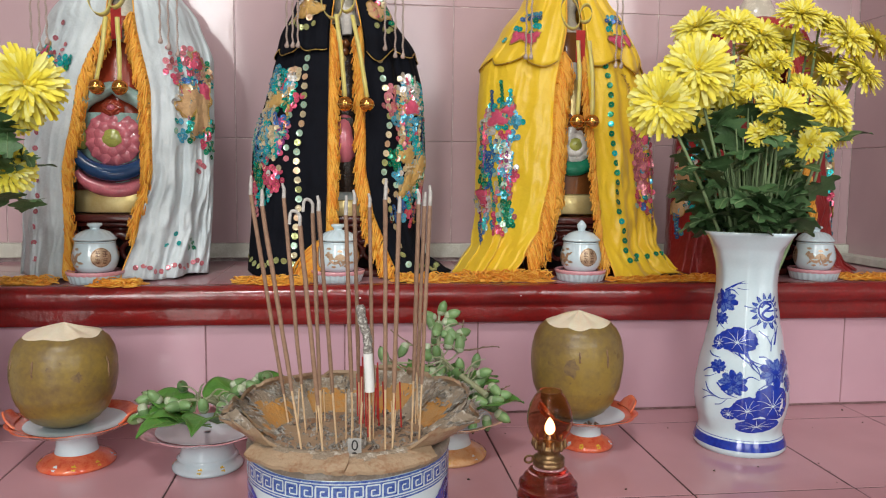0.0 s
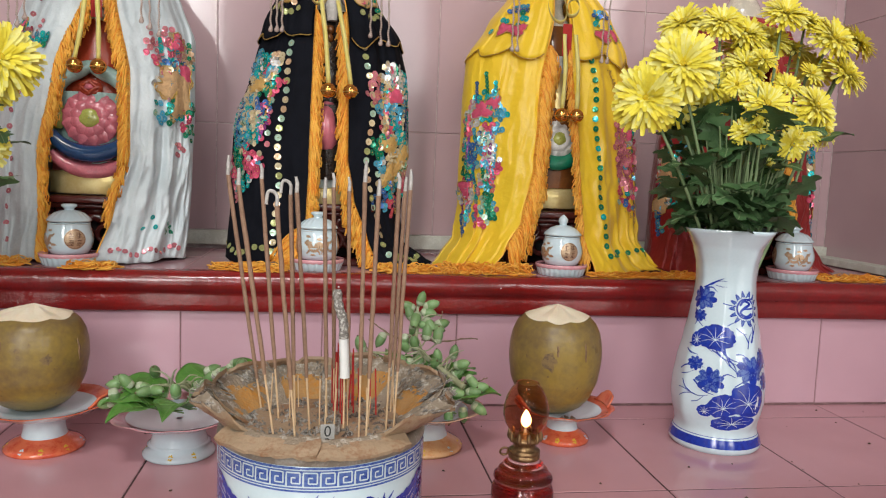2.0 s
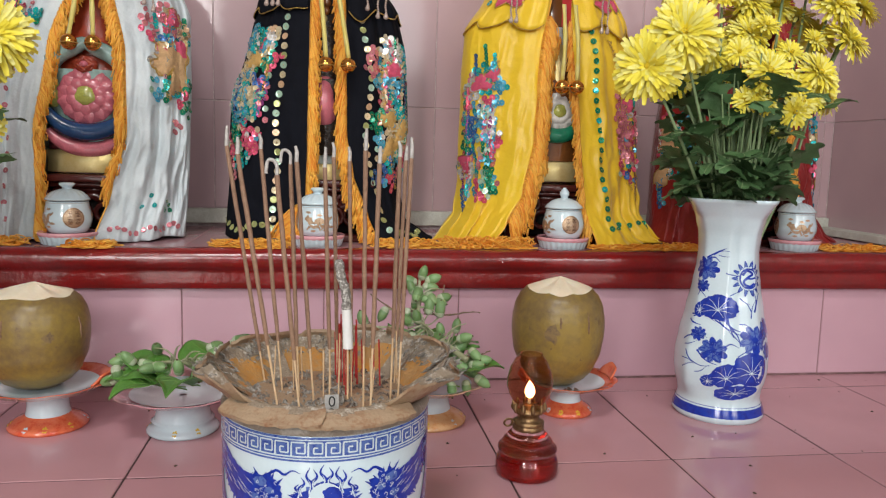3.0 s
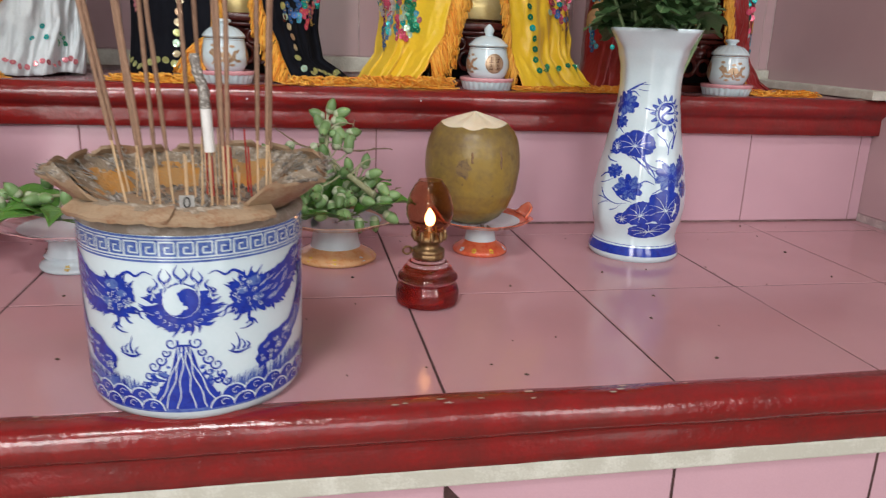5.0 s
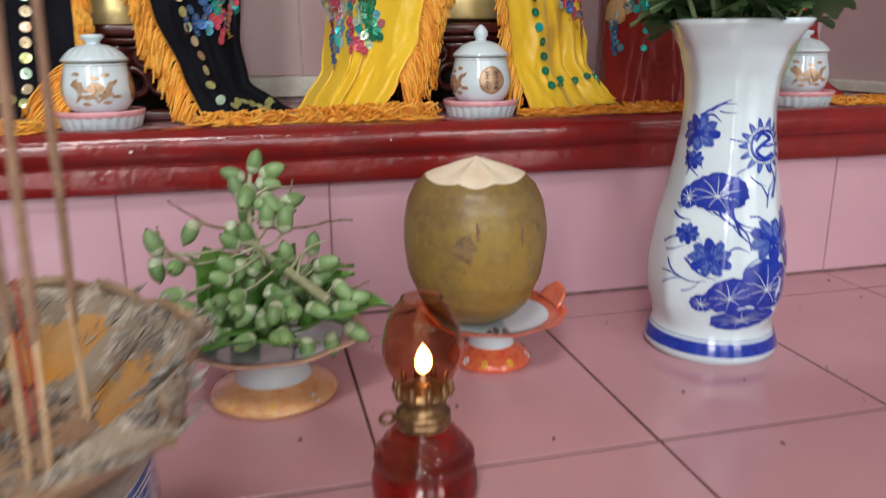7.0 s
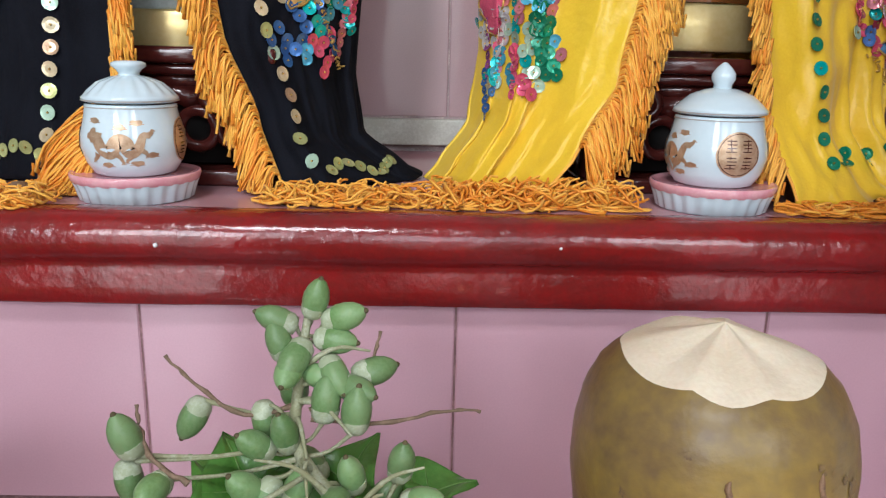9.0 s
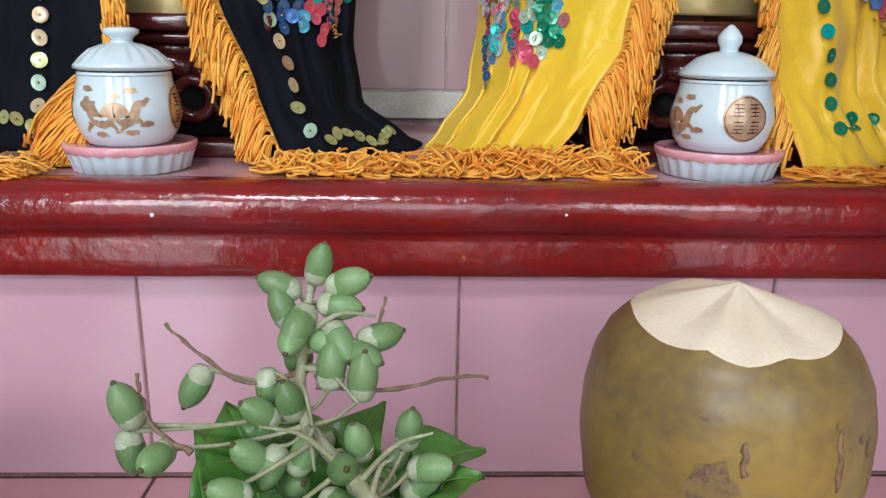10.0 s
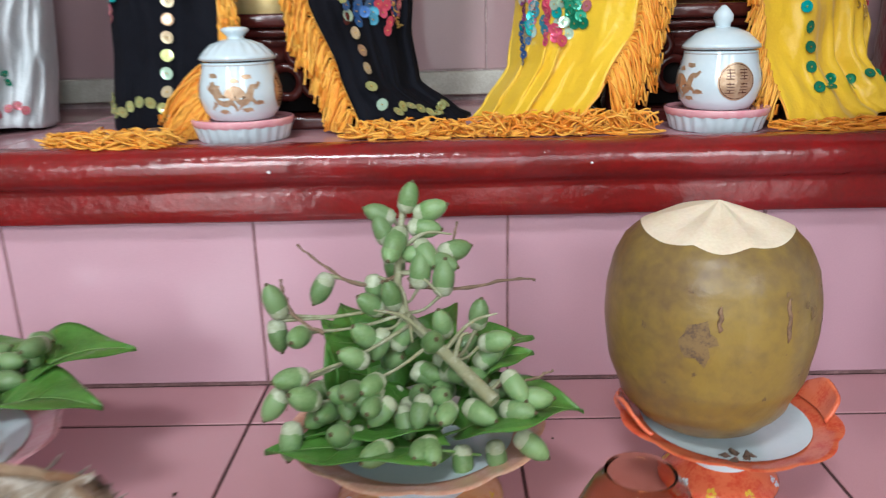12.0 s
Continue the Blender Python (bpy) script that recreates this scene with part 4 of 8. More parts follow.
def coconut(at, r, h, turn, seed, label, tilt=0.0):
    """A trimmed green coconut: smooth husk below, faceted pale cone on top."""
    root = thing("coconut", at, label, "coconut", "trimmed green coconuts")
    root.rotation_euler = Euler((tilt, 0, 0)).to_matrix().to_4x4().to_euler() if not turn else (Matrix.Rotation(tilt, 4, "X") @ Matrix.Rotation(turn, 4, "Z")).to_euler()
    rng = random.Random(seed)
    facets = 6
    cell = lambda a: (a * facets / (2 * math.pi) + 0.28 * math.sin(2 * a + seed) + 0.16 * math.sin(a + 2 * seed)) % 1 - 0.5
    cut = lambda a: h * (0.880 + 0.020 * (2 * abs(cell(a))) ** 1.6 + 0.008 * math.sin(2 * a + seed) + 0.008 * math.sin(3 * a))
    def body(a, s):
        rr = r * interp([(0.0, 0.42), (0.06, 0.64), (0.16, 0.82), (0.32, 0.95), (0.5, 1.0), (0.62, 0.995), (0.74, 0.945), (0.82, 0.865), (0.9, 0.7), (1.0, 0.3)], s)
        rr *= 1 + 0.015 * math.sin(3 * a + seed) + 0.008 * noise.noise(Vector((3 * math.cos(a), 3 * math.sin(a), 4 * s + seed)))
        return rr
    g = Geo()
    n, rows = 72, []
    for i in range(29):
        row = []
        for j in range(n):
            a = 2 * math.pi * j / n
            z = cut(a) * i / 28
            rr = body(a, z / h)
            row.append((rr * math.sin(a), -rr * math.cos(a), z))
        rows.append(row)
    g.grid(rows, 0, loop=True)
    g.poly(rows[0][::-1], 0)
    g.put("husk", M_HUSK, root)
    top = rows[-1]
    g = Geo()
    cone = []
    for i in range(9):
        s = i / 8
        row = []
        for j in range(n):
            a = 2 * math.pi * j / n
            x, y, z = top[j]
            k = cell(a)
            flat = math.cos(math.pi / facets) / math.cos(2 * math.pi / facets * k)
            q = (1 - s) * (1 if s == 0 else 0.96 + 0.04 * flat)
            row.append((x * q, y * q, z + (h - z) * s ** 0.8 - 0.002 * math.sin(math.pi * s) * (1 - abs(k) * 2)))
        cone.append(row)
    g.grid(cone, 0, loop=True)
    g.put("cut_top", M_PITH, root, "pale shaved cone")
    for a0, s0, s1, wob in ((0.02, 0.55, 0.72, 0.008), (-0.6, 0.6, 0.70, 0.01), (1.5, 0.5, 0.7, 0.01)):
        lines = Geo()
        pts = []
        for k in range(9):
            s = s0 + (s1 - s0) * k / 8
            a = a0 + wob * math.sin(k * 1.7)
            rr = body(a, s) + 0.0001
            pts.append((rr * math.sin(a), -rr * math.cos(a), s * h))
        lines.tube(pts, [0.0003] + [0.0011 + 0.0004 * rng.random() for k in range(7)] + [0.0003], 6)
        lines.put("scar", M_HUSKMARK, root, "scratched brown scar")
    on_husk = (lambda u, v, lift: ((body(u, v) + 0.0003) * math.sin(u), -(body(u, v) + 0.0003) * math.cos(u), v * h))
    for a, s, q in [(-0.75, 0.55, 0.16), (0.85, 0.55, 0.09), (0.35, 0.64, 0.05)] + [(rng.uniform(-1.4, 1.4), rng.uniform(0.15, 0.75), rng.uniform(0.006, 0.03)) for k in range(26)]:
        spots = Ink(on_husk)
        spots.blob(a, s, q, q * 0.45, 0.6, 14, int(a * 100))
        spots.put("bruise", M_BRUISE, root, "brown bruise")
    return root


coconut((0.1110, 0.859, 0.043), 0.0612, 0.1425, 0.35, 1, "trimmed green coconut with a pale shaved top", 0.03)
coconut((-0.5415, 0.855, 0.051), 0.0612, 0.126, -0.3, 4, "trimmed green coconut with brown bruises and a pale top")

# ---- areca nuts ----
def nut_mesh():
    """An areca nut along +z: pale calyx at the root, green body, dark pointed tip."""
    g = Geo()
    prof = [(0.0015, 0.0), (0.0052, 0.001), (0.0072, 0.004), (0.0078, 0.0085)]
    body = [(0.0074, 0.0075), (0.0081, 0.011), (0.0080, 0.0155), (0.0067, 0.0205), (0.0042, 0.0245), (0.0018, 0.0265)]
    tip = [(0.0018, 0.0265), (0.0013, 0.0278), (0.0004, 0.0284)]
    g.lathe(prof, 14, 1, shape=lambda a, r, z: r * (1 + 0.06 * math.sin(3 * a) * smoothstep(0.002, 0.009, z)))
    g.lathe(body, 14, 0, close=False)
    g.lathe(tip, 8, 2)
    ob = g.put("nut", [M_NUT, M_NUTCAP, M_NUTTIP])
    me = ob.data
    bpy.data.objects.remove(ob)
    return me


NUT = nut_mesh()


def aim(p, d, scale=1.0, spin=0.0):
    """A pose at p whose z looks along d."""
    q = Vector(d).to_track_quat("Z", "Y")
    return Matrix.LocRotScale(Vector(p), q @ Euler((0, 0, spin)).to_quaternion(), Vector((scale, scale, scale)))


def areca_bunch(at, label, tips, extra, box3, stalk, seed, lean=0.0):
    """A cut bunch: a pale stalk with side twigs and nuts. tips: named nuts (x, z, dx, dz) before the stalk."""
    rng = random.Random(seed)
    tips = [(x * 1.16 - 0.004 if lean and x < -0.03 else x, y + lean * max(0, z - 0.075), z, dx, dy, dz) for x, y, z, dx, dy, dz in tips]
    stalk = [(x, y + lean * max(0, z - 0.075), z) for x, y, z in stalk]
    root = thing("areca_bunch", at, label, "areca nuts", "areca nut bunches")
    if stalk:
        g = Geo()
        g.tube(spline(stalk, 20), [0.0042 - 0.0024 * k / 19 for k in range(20)], 10)
        g.put("stalk", M_STALK, root, "pale cut stalk")
        for k in range(12):
            p = spline(stalk, 20)[4 + k]
            q = p + Vector((rng.uniform(-0.035, 0.035), rng.uniform(-0.02, 0.012), rng.uniform(-0.02, 0.025)))
            g = Geo()
            g.tube(spline([p, (p + q) / 2 + Vector((0, 0, 0.006)), q], 8), [0.0017 - 0.0011 * j / 7 for j in range(8)], 6)
            g.put("branch", M_STALK, root)
    rail = spline(stalk, 20)
    for x, y, z, dx, dy, dz in tips:
        if lean and z > 0.085:
            # a short stem from the stalk to the nut's calyx
            p = Vector((x, y, z))
            foot = min(rail, key=lambda q: (q - p).length + 0.5 * abs(q.z + 0.010 - p.z))
            g = Geo()
            g.tube(spline([foot, foot.lerp(p, 0.5) + Vector((0, 0.002, -0.004)), p + Vector((dx, dy, dz)) * 0.001], 7), [0.0015, 0.0013, 0.0011, 0.0010, 0.0010, 0.0011, 0.0016], 6)
            g.put("branch", M_STALK, root)
        share("nut", NUT, root, aim((x, y, z), (dx, dy, dz), rng.uniform(0.74, 0.86), rng.uniform(0, 6)))
    for k in range(extra):
        for tries in range(30):
            a, r = rng.uniform(0, 6.283), math.sqrt(rng.random())
            x, y = box3[0] * r * math.cos(a), box3[1] * r * math.sin(a)
            z = box3[2] + rng.random() * box3[3] * (1 - r * r)
            break
        d = Vector((x * 14 + rng.gauss(0, 0.45), y * 14 - 0.35 + rng.gauss(0, 0.4), rng.gauss(0.15, 0.5)))
        share("nut", NUT, root, aim((x, y, z), d, rng.uniform(0.72, 0.84), rng.uniform(0, 6)))
    return root


# main bunch: base of its dish at (-0.069, 0.84), nuts given from there
A0 = Vector((-0.0705, 0.838, 0.0))
tips = []
for x, z, dx, dz, dy in ((-0.008, 0.172, -0.8, 0.35, -0.1), (0.004, 0.174, 0.75, 0.3, -0.2), (-0.004, 0.166, -0.3, -0.4, -0.8), (0.006, 0.160, 0.4, -0.5, -0.6), (-0.002, 0.176, 0.25, 0.9, -0.1), (0.0, 0.168, 0.95, -0.05, -0.2), (-0.012, 0.158, -0.3, 0.8, 0.1), (-0.008, 0.160, -0.15, -0.3, -0.9),
                         (-0.009, 0.155, 0.0, -1.0, 0.2), (0.012, 0.150, 0.8, -0.1, -0.5), (0.018, 0.152, 0.7, 0.1, 0.3), (0.020, 0.130, 0.1, 1.0, 0.0), (0.006, 0.134, 0.1, 0.9, 0.1),
                         (0.014, 0.150, -0.9, 0.2, 0.1), (-0.038, 0.143, -0.5, -0.9, -0.2), (-0.022, 0.142, 0.1, -0.95, 0.0), (-0.016, 0.122, -0.6, 0.6, -0.4), (-0.008, 0.123, -0.2, 0.95, -0.2),
                         (-0.062, 0.120, -0.3, 0.9, -0.1), (-0.066, 0.119, 0.15, -0.95, -0.1), (-0.050, 0.112, -0.2, 0.1, -1.0), (-0.014, 0.113, -0.4, -0.9, -0.4), (0.012, 0.104, 0.2, 0.5, -0.8),
                         (0.022, 0.108, -0.2, 0.9, -0.2), (0.040, 0.112, 0.15, 0.95, -0.1), (0.042, 0.104, 0.8, 0.3, -0.4), (0.055, 0.098, 0.4, -0.4, -0.6), (0.060, 0.085, 0.9, 0.1, -0.2),
                         (0.052, 0.080, 0.9, 0.15, -0.5), (0.048, 0.062, 0.1, -0.95, -0.2), (0.060, 0.066, 0.75, -0.5, -0.3), (0.030, 0.060, 0.0, -0.8, -0.5), (-0.040, 0.085, -0.5, 0.5, -0.6),
                         (-0.056, 0.092, -0.5, -0.7, -0.3), (-0.052, 0.076, -0.1, -0.9, -0.4), (-0.045, 0.098, -0.7, 0.1, -0.5), (-0.028, 0.092, -0.3, 0.2, -0.9)):
    yy = -0.012 if z > 0.10 else -0.035
    tips.append((x, yy, z, dx, dy, dz))
bunch = areca_bunch(A0, "bunch of green areca nuts on a pale stalk in a dish", tips, 56, (0.057, 0.048, 0.066, 0.050), [(0.048, -0.045, 0.088), (0.022, -0.028, 0.105), (-0.004, -0.014, 0.124), (-0.006, -0.012, 0.15), (-0.003, -0.010, 0.182)], 5, 0.52)
for path in ([(-0.008, -0.012, 0.140), (-0.03, -0.012, 0.137), (-0.052, -0.010, 0.147), (-0.068, -0.008, 0.158)], [(0.0, -0.012, 0.135), (0.03, -0.008, 0.132), (0.06, 0.0, 0.134), (0.078, 0.004, 0.133)],
             [(0.0, -0.012, 0.138), (0.016, -0.01, 0.147), (0.027, -0.006, 0.158), (0.030, -0.004, 0.168)], [(-0.050, -0.02, 0.114), (-0.066, -0.018, 0.121), (-0.075, -0.015, 0.133), (-0.077, -0.015, 0.141)],
             [(0.05, -0.02, 0.085), (0.07, -0.02, 0.088), (0.084, -0.018, 0.092)]):
    g = Geo()
    pts = spline([(x, y + 0.52 * max(0, z - 0.075), z) for x, y, z in path], 16)
    rng = random.Random(len(pts) + int(path[0][2] * 1000))
    pts = [p + Vector((rng.uniform(-1, 1), 0, rng.uniform(-1, 1))) * 0.0007 for p in pts]
    g.tube(pts, [0.0013 - 0.0007 * k / 15 + (0.0004 if k % 3 == 0 else 0) for k in range(16)], 6)
    g.put("twig", M_TWIG, bunch, "thin knotted brown twig")


def leaf_thing(at, length, width, rx, ry, rz, seed, bend=0.02, cup=0.25):
    """A heart-shaped betel leaf with a drawn-out tip, midrib and veins."""
    root = thing("betel_leaf", at, "glossy green heart-shaped betel leaf on an offering dish", "leaf", "betel leaves on the dishes")
    rng = random.Random(seed)
    def surf(s, q):
        w = width * (math.sin(math.pi * min(1, s ** 0.62)) ** 0.8) * (1 if s < 0.6 else (1 - (s - 0.6) / 0.4) ** 0.25)
        x = w * q
        y = length * (s - 0.10 * abs(q) * (1 - s) ** 3)
        z = cup * abs(x) + bend * math.sin(2.6 * s) + 0.0025 * math.sin(10 * s + 3 * q + seed) * abs(q) - 0.3 * bend * s * s
        return (x, y, z)
    rows = [[surf(0.003 + 0.994 * i / 22, j / 7 - 1) for j in range(15)] for i in range(23)]
    g = Geo()
    g.grid(rows, 0)
    ob = g.put("blade", M_BETEL, root)
    ob.modifiers.new("thick", "SOLIDIFY").thickness = 0.0005
    g = Geo()
    lift = lambda p: (p[0], p[1], p[2] + 0.0002)
    g.tube([lift(surf(s / 14, 0)) for s in range(15)], [0.0009 - 0.0007 * s / 14 for s in range(15)], 5)
    for s in (0.06, 0.2, 0.36, 0.52):
        for sg in (-1, 1):
            g.tube([lift(surf(s + k * 0.05 * (1 - s), sg * 0.2 * k)) for k in range(5)], [0.0005 - 0.00009 * k for k in range(5)], 4)
    g.put("vein", M_VEIN, root, "paler ribs")
    g = Geo()
    g.tube(spline([surf(0.0, 0), (0, -0.012, -0.002), (0.003, -0.026, -0.006)], 7), 0.0009, 5)
    g.put("petiole", M_VEIN, root)
    root.rotation_euler = (radians(rx), radians(ry), radians(rz))
    return root


# leaves under and behind the main bunch
leaf_thing((-0.056, 0.798, 0.0600), 0.094, 0.037, 0, 4, 92, 1, 0.004)
leaf_thing((-0.040, 0.815, 0.062), 0.070, 0.036, 8, 0, -92, 9, 0.010)
leaf_thing((-0.035, 0.868, 0.068), 0.050, 0.028, 26, 0, -76, 11, 0.010)
leaf_thing((-0.095, 0.850, 0.066), 0.062, 0.034, 55, 0, 38, 12, 0.012)
leaf_thing((-0.060, 0.830, 0.060), 0.075, 0.034, 2, 0, 110, 2, 0.006)
leaf_thing((-0.085, 0.872, 0.064), 0.048, 0.026, 76, 0, 20, 4, 0.02)
leaf_thing((-0.050, 0.878, 0.064), 0.050, 0.028, 70, 0, -38, 5, 0.02)
leaf_thing((-0.110, 0.852, 0.060), 0.058, 0.030, 66, 0, 62, 6, 0.02)
leaf_thing((-0.040, 0.850, 0.070), 0.050, 0.026, 20, 0, -80, 7, 0.01)
# leaves and nuts in the pink-rimmed dish
for k, (x, y, rx, rz) in enumerate(((-0.385, 0.808, 4, 98), (-0.38, 0.793, -2, 128), (-0.35, 0.793, 4, 165), (-0.39, 0.828, 5, 72), (-0.355, 0.85, 4, -18), (-0.325, 0.860, 10, -72), (-0.322, 0.815, 4, -92))):
    leaf_thing((x, y, 0.060 + 0.002 * k), 0.078 if k in (4, 5, 6) else 0.066, 0.033 if k in (4, 5, 6) else 0.030, rx, 4 * (k % 3 - 1), rz, 20 + k, 0.014)
rng = random.Random(77)
tips = []
for k in range(30):
    x, y = rng.uniform(-0.075, 0.075), rng.uniform(-0.03, 0.045)
    tips.append((x, y, 0.068 + rng.random() * 0.020 + (0.016 if x > 0.02 else 0), rng.gauss(0, 0.7) - (0.4 if x < 0 else -0.4), rng.gauss(-0.3, 0.5), rng.gauss(0.1, 0.35)))
areca_bunch((-0.365, 0.828, 0.0), "small heap of green areca nuts on betel leaves", tips, 0, None, [(0.03, -0.02, 0.075), (0.0, 0.0, 0.082), (-0.03, 0.01, 0.08)], 6)

# ---- oil lamp ----
M_GLASS = mat("clear_glass", (0.95, 0.95, 0.95), (0.95, 0.95, 0.95), 0.03, trans=1.0, ior=1.33)
M_AMBER = mat("amber_glass", (0.82, 0.60, 0.45), (0.66, 0.41, 0.28), 0.03, trans=1.0, ior=1.15, scale=60)
M_OIL = mat("red_lamp_oil", (0.50, 0.018, 0.010), (0.40, 0.012, 0.008), 0.05, trans=0.75, ior=1.4)
M_BRASSOLD = mat("tarnished_brass", (0.34, 0.22, 0.10), (0.20, 0.12, 0.06), 0.35, metal=0.85, scale=150, fine=900, mix=0.8, bump=0.4)
M_WICK = mat("lamp_wick", (0.45, 0.38, 0.28), None, 0.9)
M_FLAME = bpy.data.materials.new("flame")
M_FLAME.use_nodes = True
fp = M_FLAME.node_tree.nodes["Principled BSDF"]
fp.inputs["Base Color"].default_value = (1, 0.6, 0.2, 1)
fp.inputs["Emission Color"].default_value = (1.0, 0.66, 0.32, 1)
fp.inputs["Emission Strength"].default_value = 13.0

L0 = Vector((0.0215, 0.664, 0))
lamp_ob = thing("oil_lamp", L0, "small lit glass oil lamp with red oil and an amber chimney", "oil lamp")
g = Geo()
g.lathe([(0.029, 0.0), (0.0325, 0.0015), (0.0338, 0.006), (0.0338, 0.015), (0.0318, 0.021), (0.0295, 0.0235), (0.0305, 0.0265), (0.0322, 0.0285), (0.0315, 0.0315), (0.0285, 0.0335), (0.0262, 0.0355),
         (0.0272, 0.0372), (0.0258, 0.0392), (0.0228, 0.041), (0.0215, 0.0428), (0.0218, 0.0442), (0.0195, 0.0465), (0.0165, 0.049), (0.0158, 0.0515)], 48)
g.put("glass_font", M_GLASS, lamp_ob, "clear ridged glass font")
g = Geo()
g.lathe([(0.0280, 0.0012), (0.0325, 0.0035), (0.0332, 0.0080), (0.0332, 0.0145), (0.0312, 0.0205), (0.0290, 0.0232), (0.0298, 0.0255), (0.0280, 0.0262)], 48)
g.put("oil", M_OIL, lamp_ob, "deep red oil")
g = Geo()
g.lathe([(0.0162, 0.0500), (0.0172, 0.0512), (0.0172, 0.0545), (0.0162, 0.0552), (0.0170, 0.0562), (0.0170, 0.059), (0.0150, 0.0602), (0.0120, 0.062), (0.0118, 0.066), (0.0150, 0.068), (0.0165, 0.0705), (0.0160, 0.0725), (0.0075, 0.0735), (0.0060, 0.0775), (0.0035, 0.078)], 40)
g.put("burner", M_BRASSOLD, lamp_ob, "tarnished brass burner")
for k in range(10):
    g = Geo()
    a = 2 * math.pi * k / 10
    q = lambda r, z, d=0.0: (r * math.sin(a + d), -r * math.cos(a + d), z)
    g.tube(spline([q(0.0155, 0.070), q(0.0172, 0.0735), q(0.0165, 0.0785), q(0.0178, 0.0805)], 7), [0.0022, 0.0024, 0.0024, 0.0022, 0.0018, 0.0014, 0.0008], 6)
    g.put("prong", M_BRASSOLD, lamp_ob)
g = Geo()
g.tube([(-0.015, -0.004, 0.059), (-0.0205, -0.006, 0.0595)], 0.0011, 6)
g.tube([(-0.0235 + 0.0046 * math.cos(2 * math.pi * k / 18), -0.0065 - 0.002 * math.sin(2 * math.pi * k / 18), 0.0598 + 0.0046 * math.sin(2 * math.pi * k / 18)) for k in range(19)], 0.0013, 6, caps=False)
g.put("wick_knob", M_BRASSOLD, lamp_ob, "round brass wick knob")
g = Geo()
g.tube([(0, 0, 0.076), (0.0002, 0, 0.0845)], [0.0022, 0.0016], 8)
g.put("wick", M_WICK, lamp_ob)
chim = [(0.0142, 0.0745), (0.0160, 0.0790), (0.0215, 0.0875), (0.0245, 0.0965), (0.0245, 0.1055), (0.0215, 0.1175), (0.0165, 0.1270), (0.0125, 0.1315), (0.0128, 0.1325)]
g = Geo()
g.lathe(chim, 48, close=False)
g.lathe([chim[-1]] + [(r - 0.0009, z) for r, z in chim[::-1]] + [chim[0]], 48, close=False)
chimney = g.put("chimney", M_AMBER, lamp_ob, "amber glass chimney")
chimney.visible_shadow = False
g = Geo()
prof = [(0.0004, 0.0835), (0.0036, 0.0855), (0.0054, 0.0890), (0.0054, 0.0930), (0.0038, 0.0975), (0.0016, 0.1010), (0.0003, 0.1028)]
g.lathe(prof, 16, shape=lambda a, r, z: r * (1 + 0.1 * math.sin(a)))
g.put("flame", M_FLAME, lamp_ob, "small bright yellow flame")

# ---- flower vases with chrysanthemums ----
M_STEM = mat("flower_stem", (0.15, 0.23, 0.10), (0.22, 0.30, 0.15), 0.5, scale=80, fine=600)
M_LEAF = mat("chrysanthemum_leaf", (0.048, 0.115, 0.040), (0.075, 0.155, 0.058), 0.5, scale=60, fine=500, mix=0.8, bump=0.5, bump_scale=250, vary=0.25, thin=0.08)
M_YELLOW = mat("chrysanthemum_petal", (0.86, 0.78, 0.10), (0.84, 0.72, 0.06), 0.5, scale=80, fine=500, mix=0.7, sheen=0.1, thin=0.12)
M_YELLOWPALE = mat("pale_chrysanthemum_petal", (0.88, 0.85, 0.32), (0.86, 0.80, 0.20), 0.5, scale=80, fine=500, mix=0.7, thin=0.12)
M_EYE = mat("flower_eye", (0.66, 0.44, 0.01), (0.50, 0.42, 0.03), 0.7, scale=300, fine=900, bump=0.8, bump_scale=600)
M_CALYX = mat("green_calyx", (0.10, 0.20, 0.05), None, 0.6, scale=200)

VASE_PROFILE = [(0.056, 0.0), (0.0592, 0.0015), (0.0602, 0.005), (0.0592, 0.0095), (0.0572, 0.016), (0.0540, 0.0235), (0.0538, 0.030), (0.0562, 0.038), (0.0600, 0.050), (0.0622, 0.066), (0.0620, 0.085),
                (0.0582, 0.112), (0.0512, 0.145), (0.0448, 0.178), (0.0408, 0.205), (0.0395, 0.225), (0.0407, 0.246), (0.0462, 0.268), (0.0560, 0.284), (0.0630, 0.2925)]


def vase_lobe(a, r, z):
    """Four broad faces with soft upright ridges between them, and a lip drawn out over the ridges."""
    k = smoothstep(0.024, 0.045, z)
    b = (a - radians(19)) % (math.pi / 2) - math.pi / 4
    c = min(0.955, math.cos(math.pi / 4) / math.cos(b))
    c8 = math.cos(math.pi / 8) / math.cos((a - radians(19)) % (math.pi / 4) - math.pi / 8)
    lip = 1 - 0.055 * smoothstep(0.262, 0.292, z) * math.cos(4 * b)
    return r * (1 + k * (0.24 * (c - 0.83) + 0.30 * (c8 - 0.965))) * lip


def vase_r(z):
    return interp([(zz, r) for r, zz in VASE_PROFILE[1:]], z)


def vase_wrap(u, v, lift):
    a = u
    r = vase_lobe(a, vase_r(v), v) + lift
    return (r * math.sin(a), -r * math.cos(a), v)


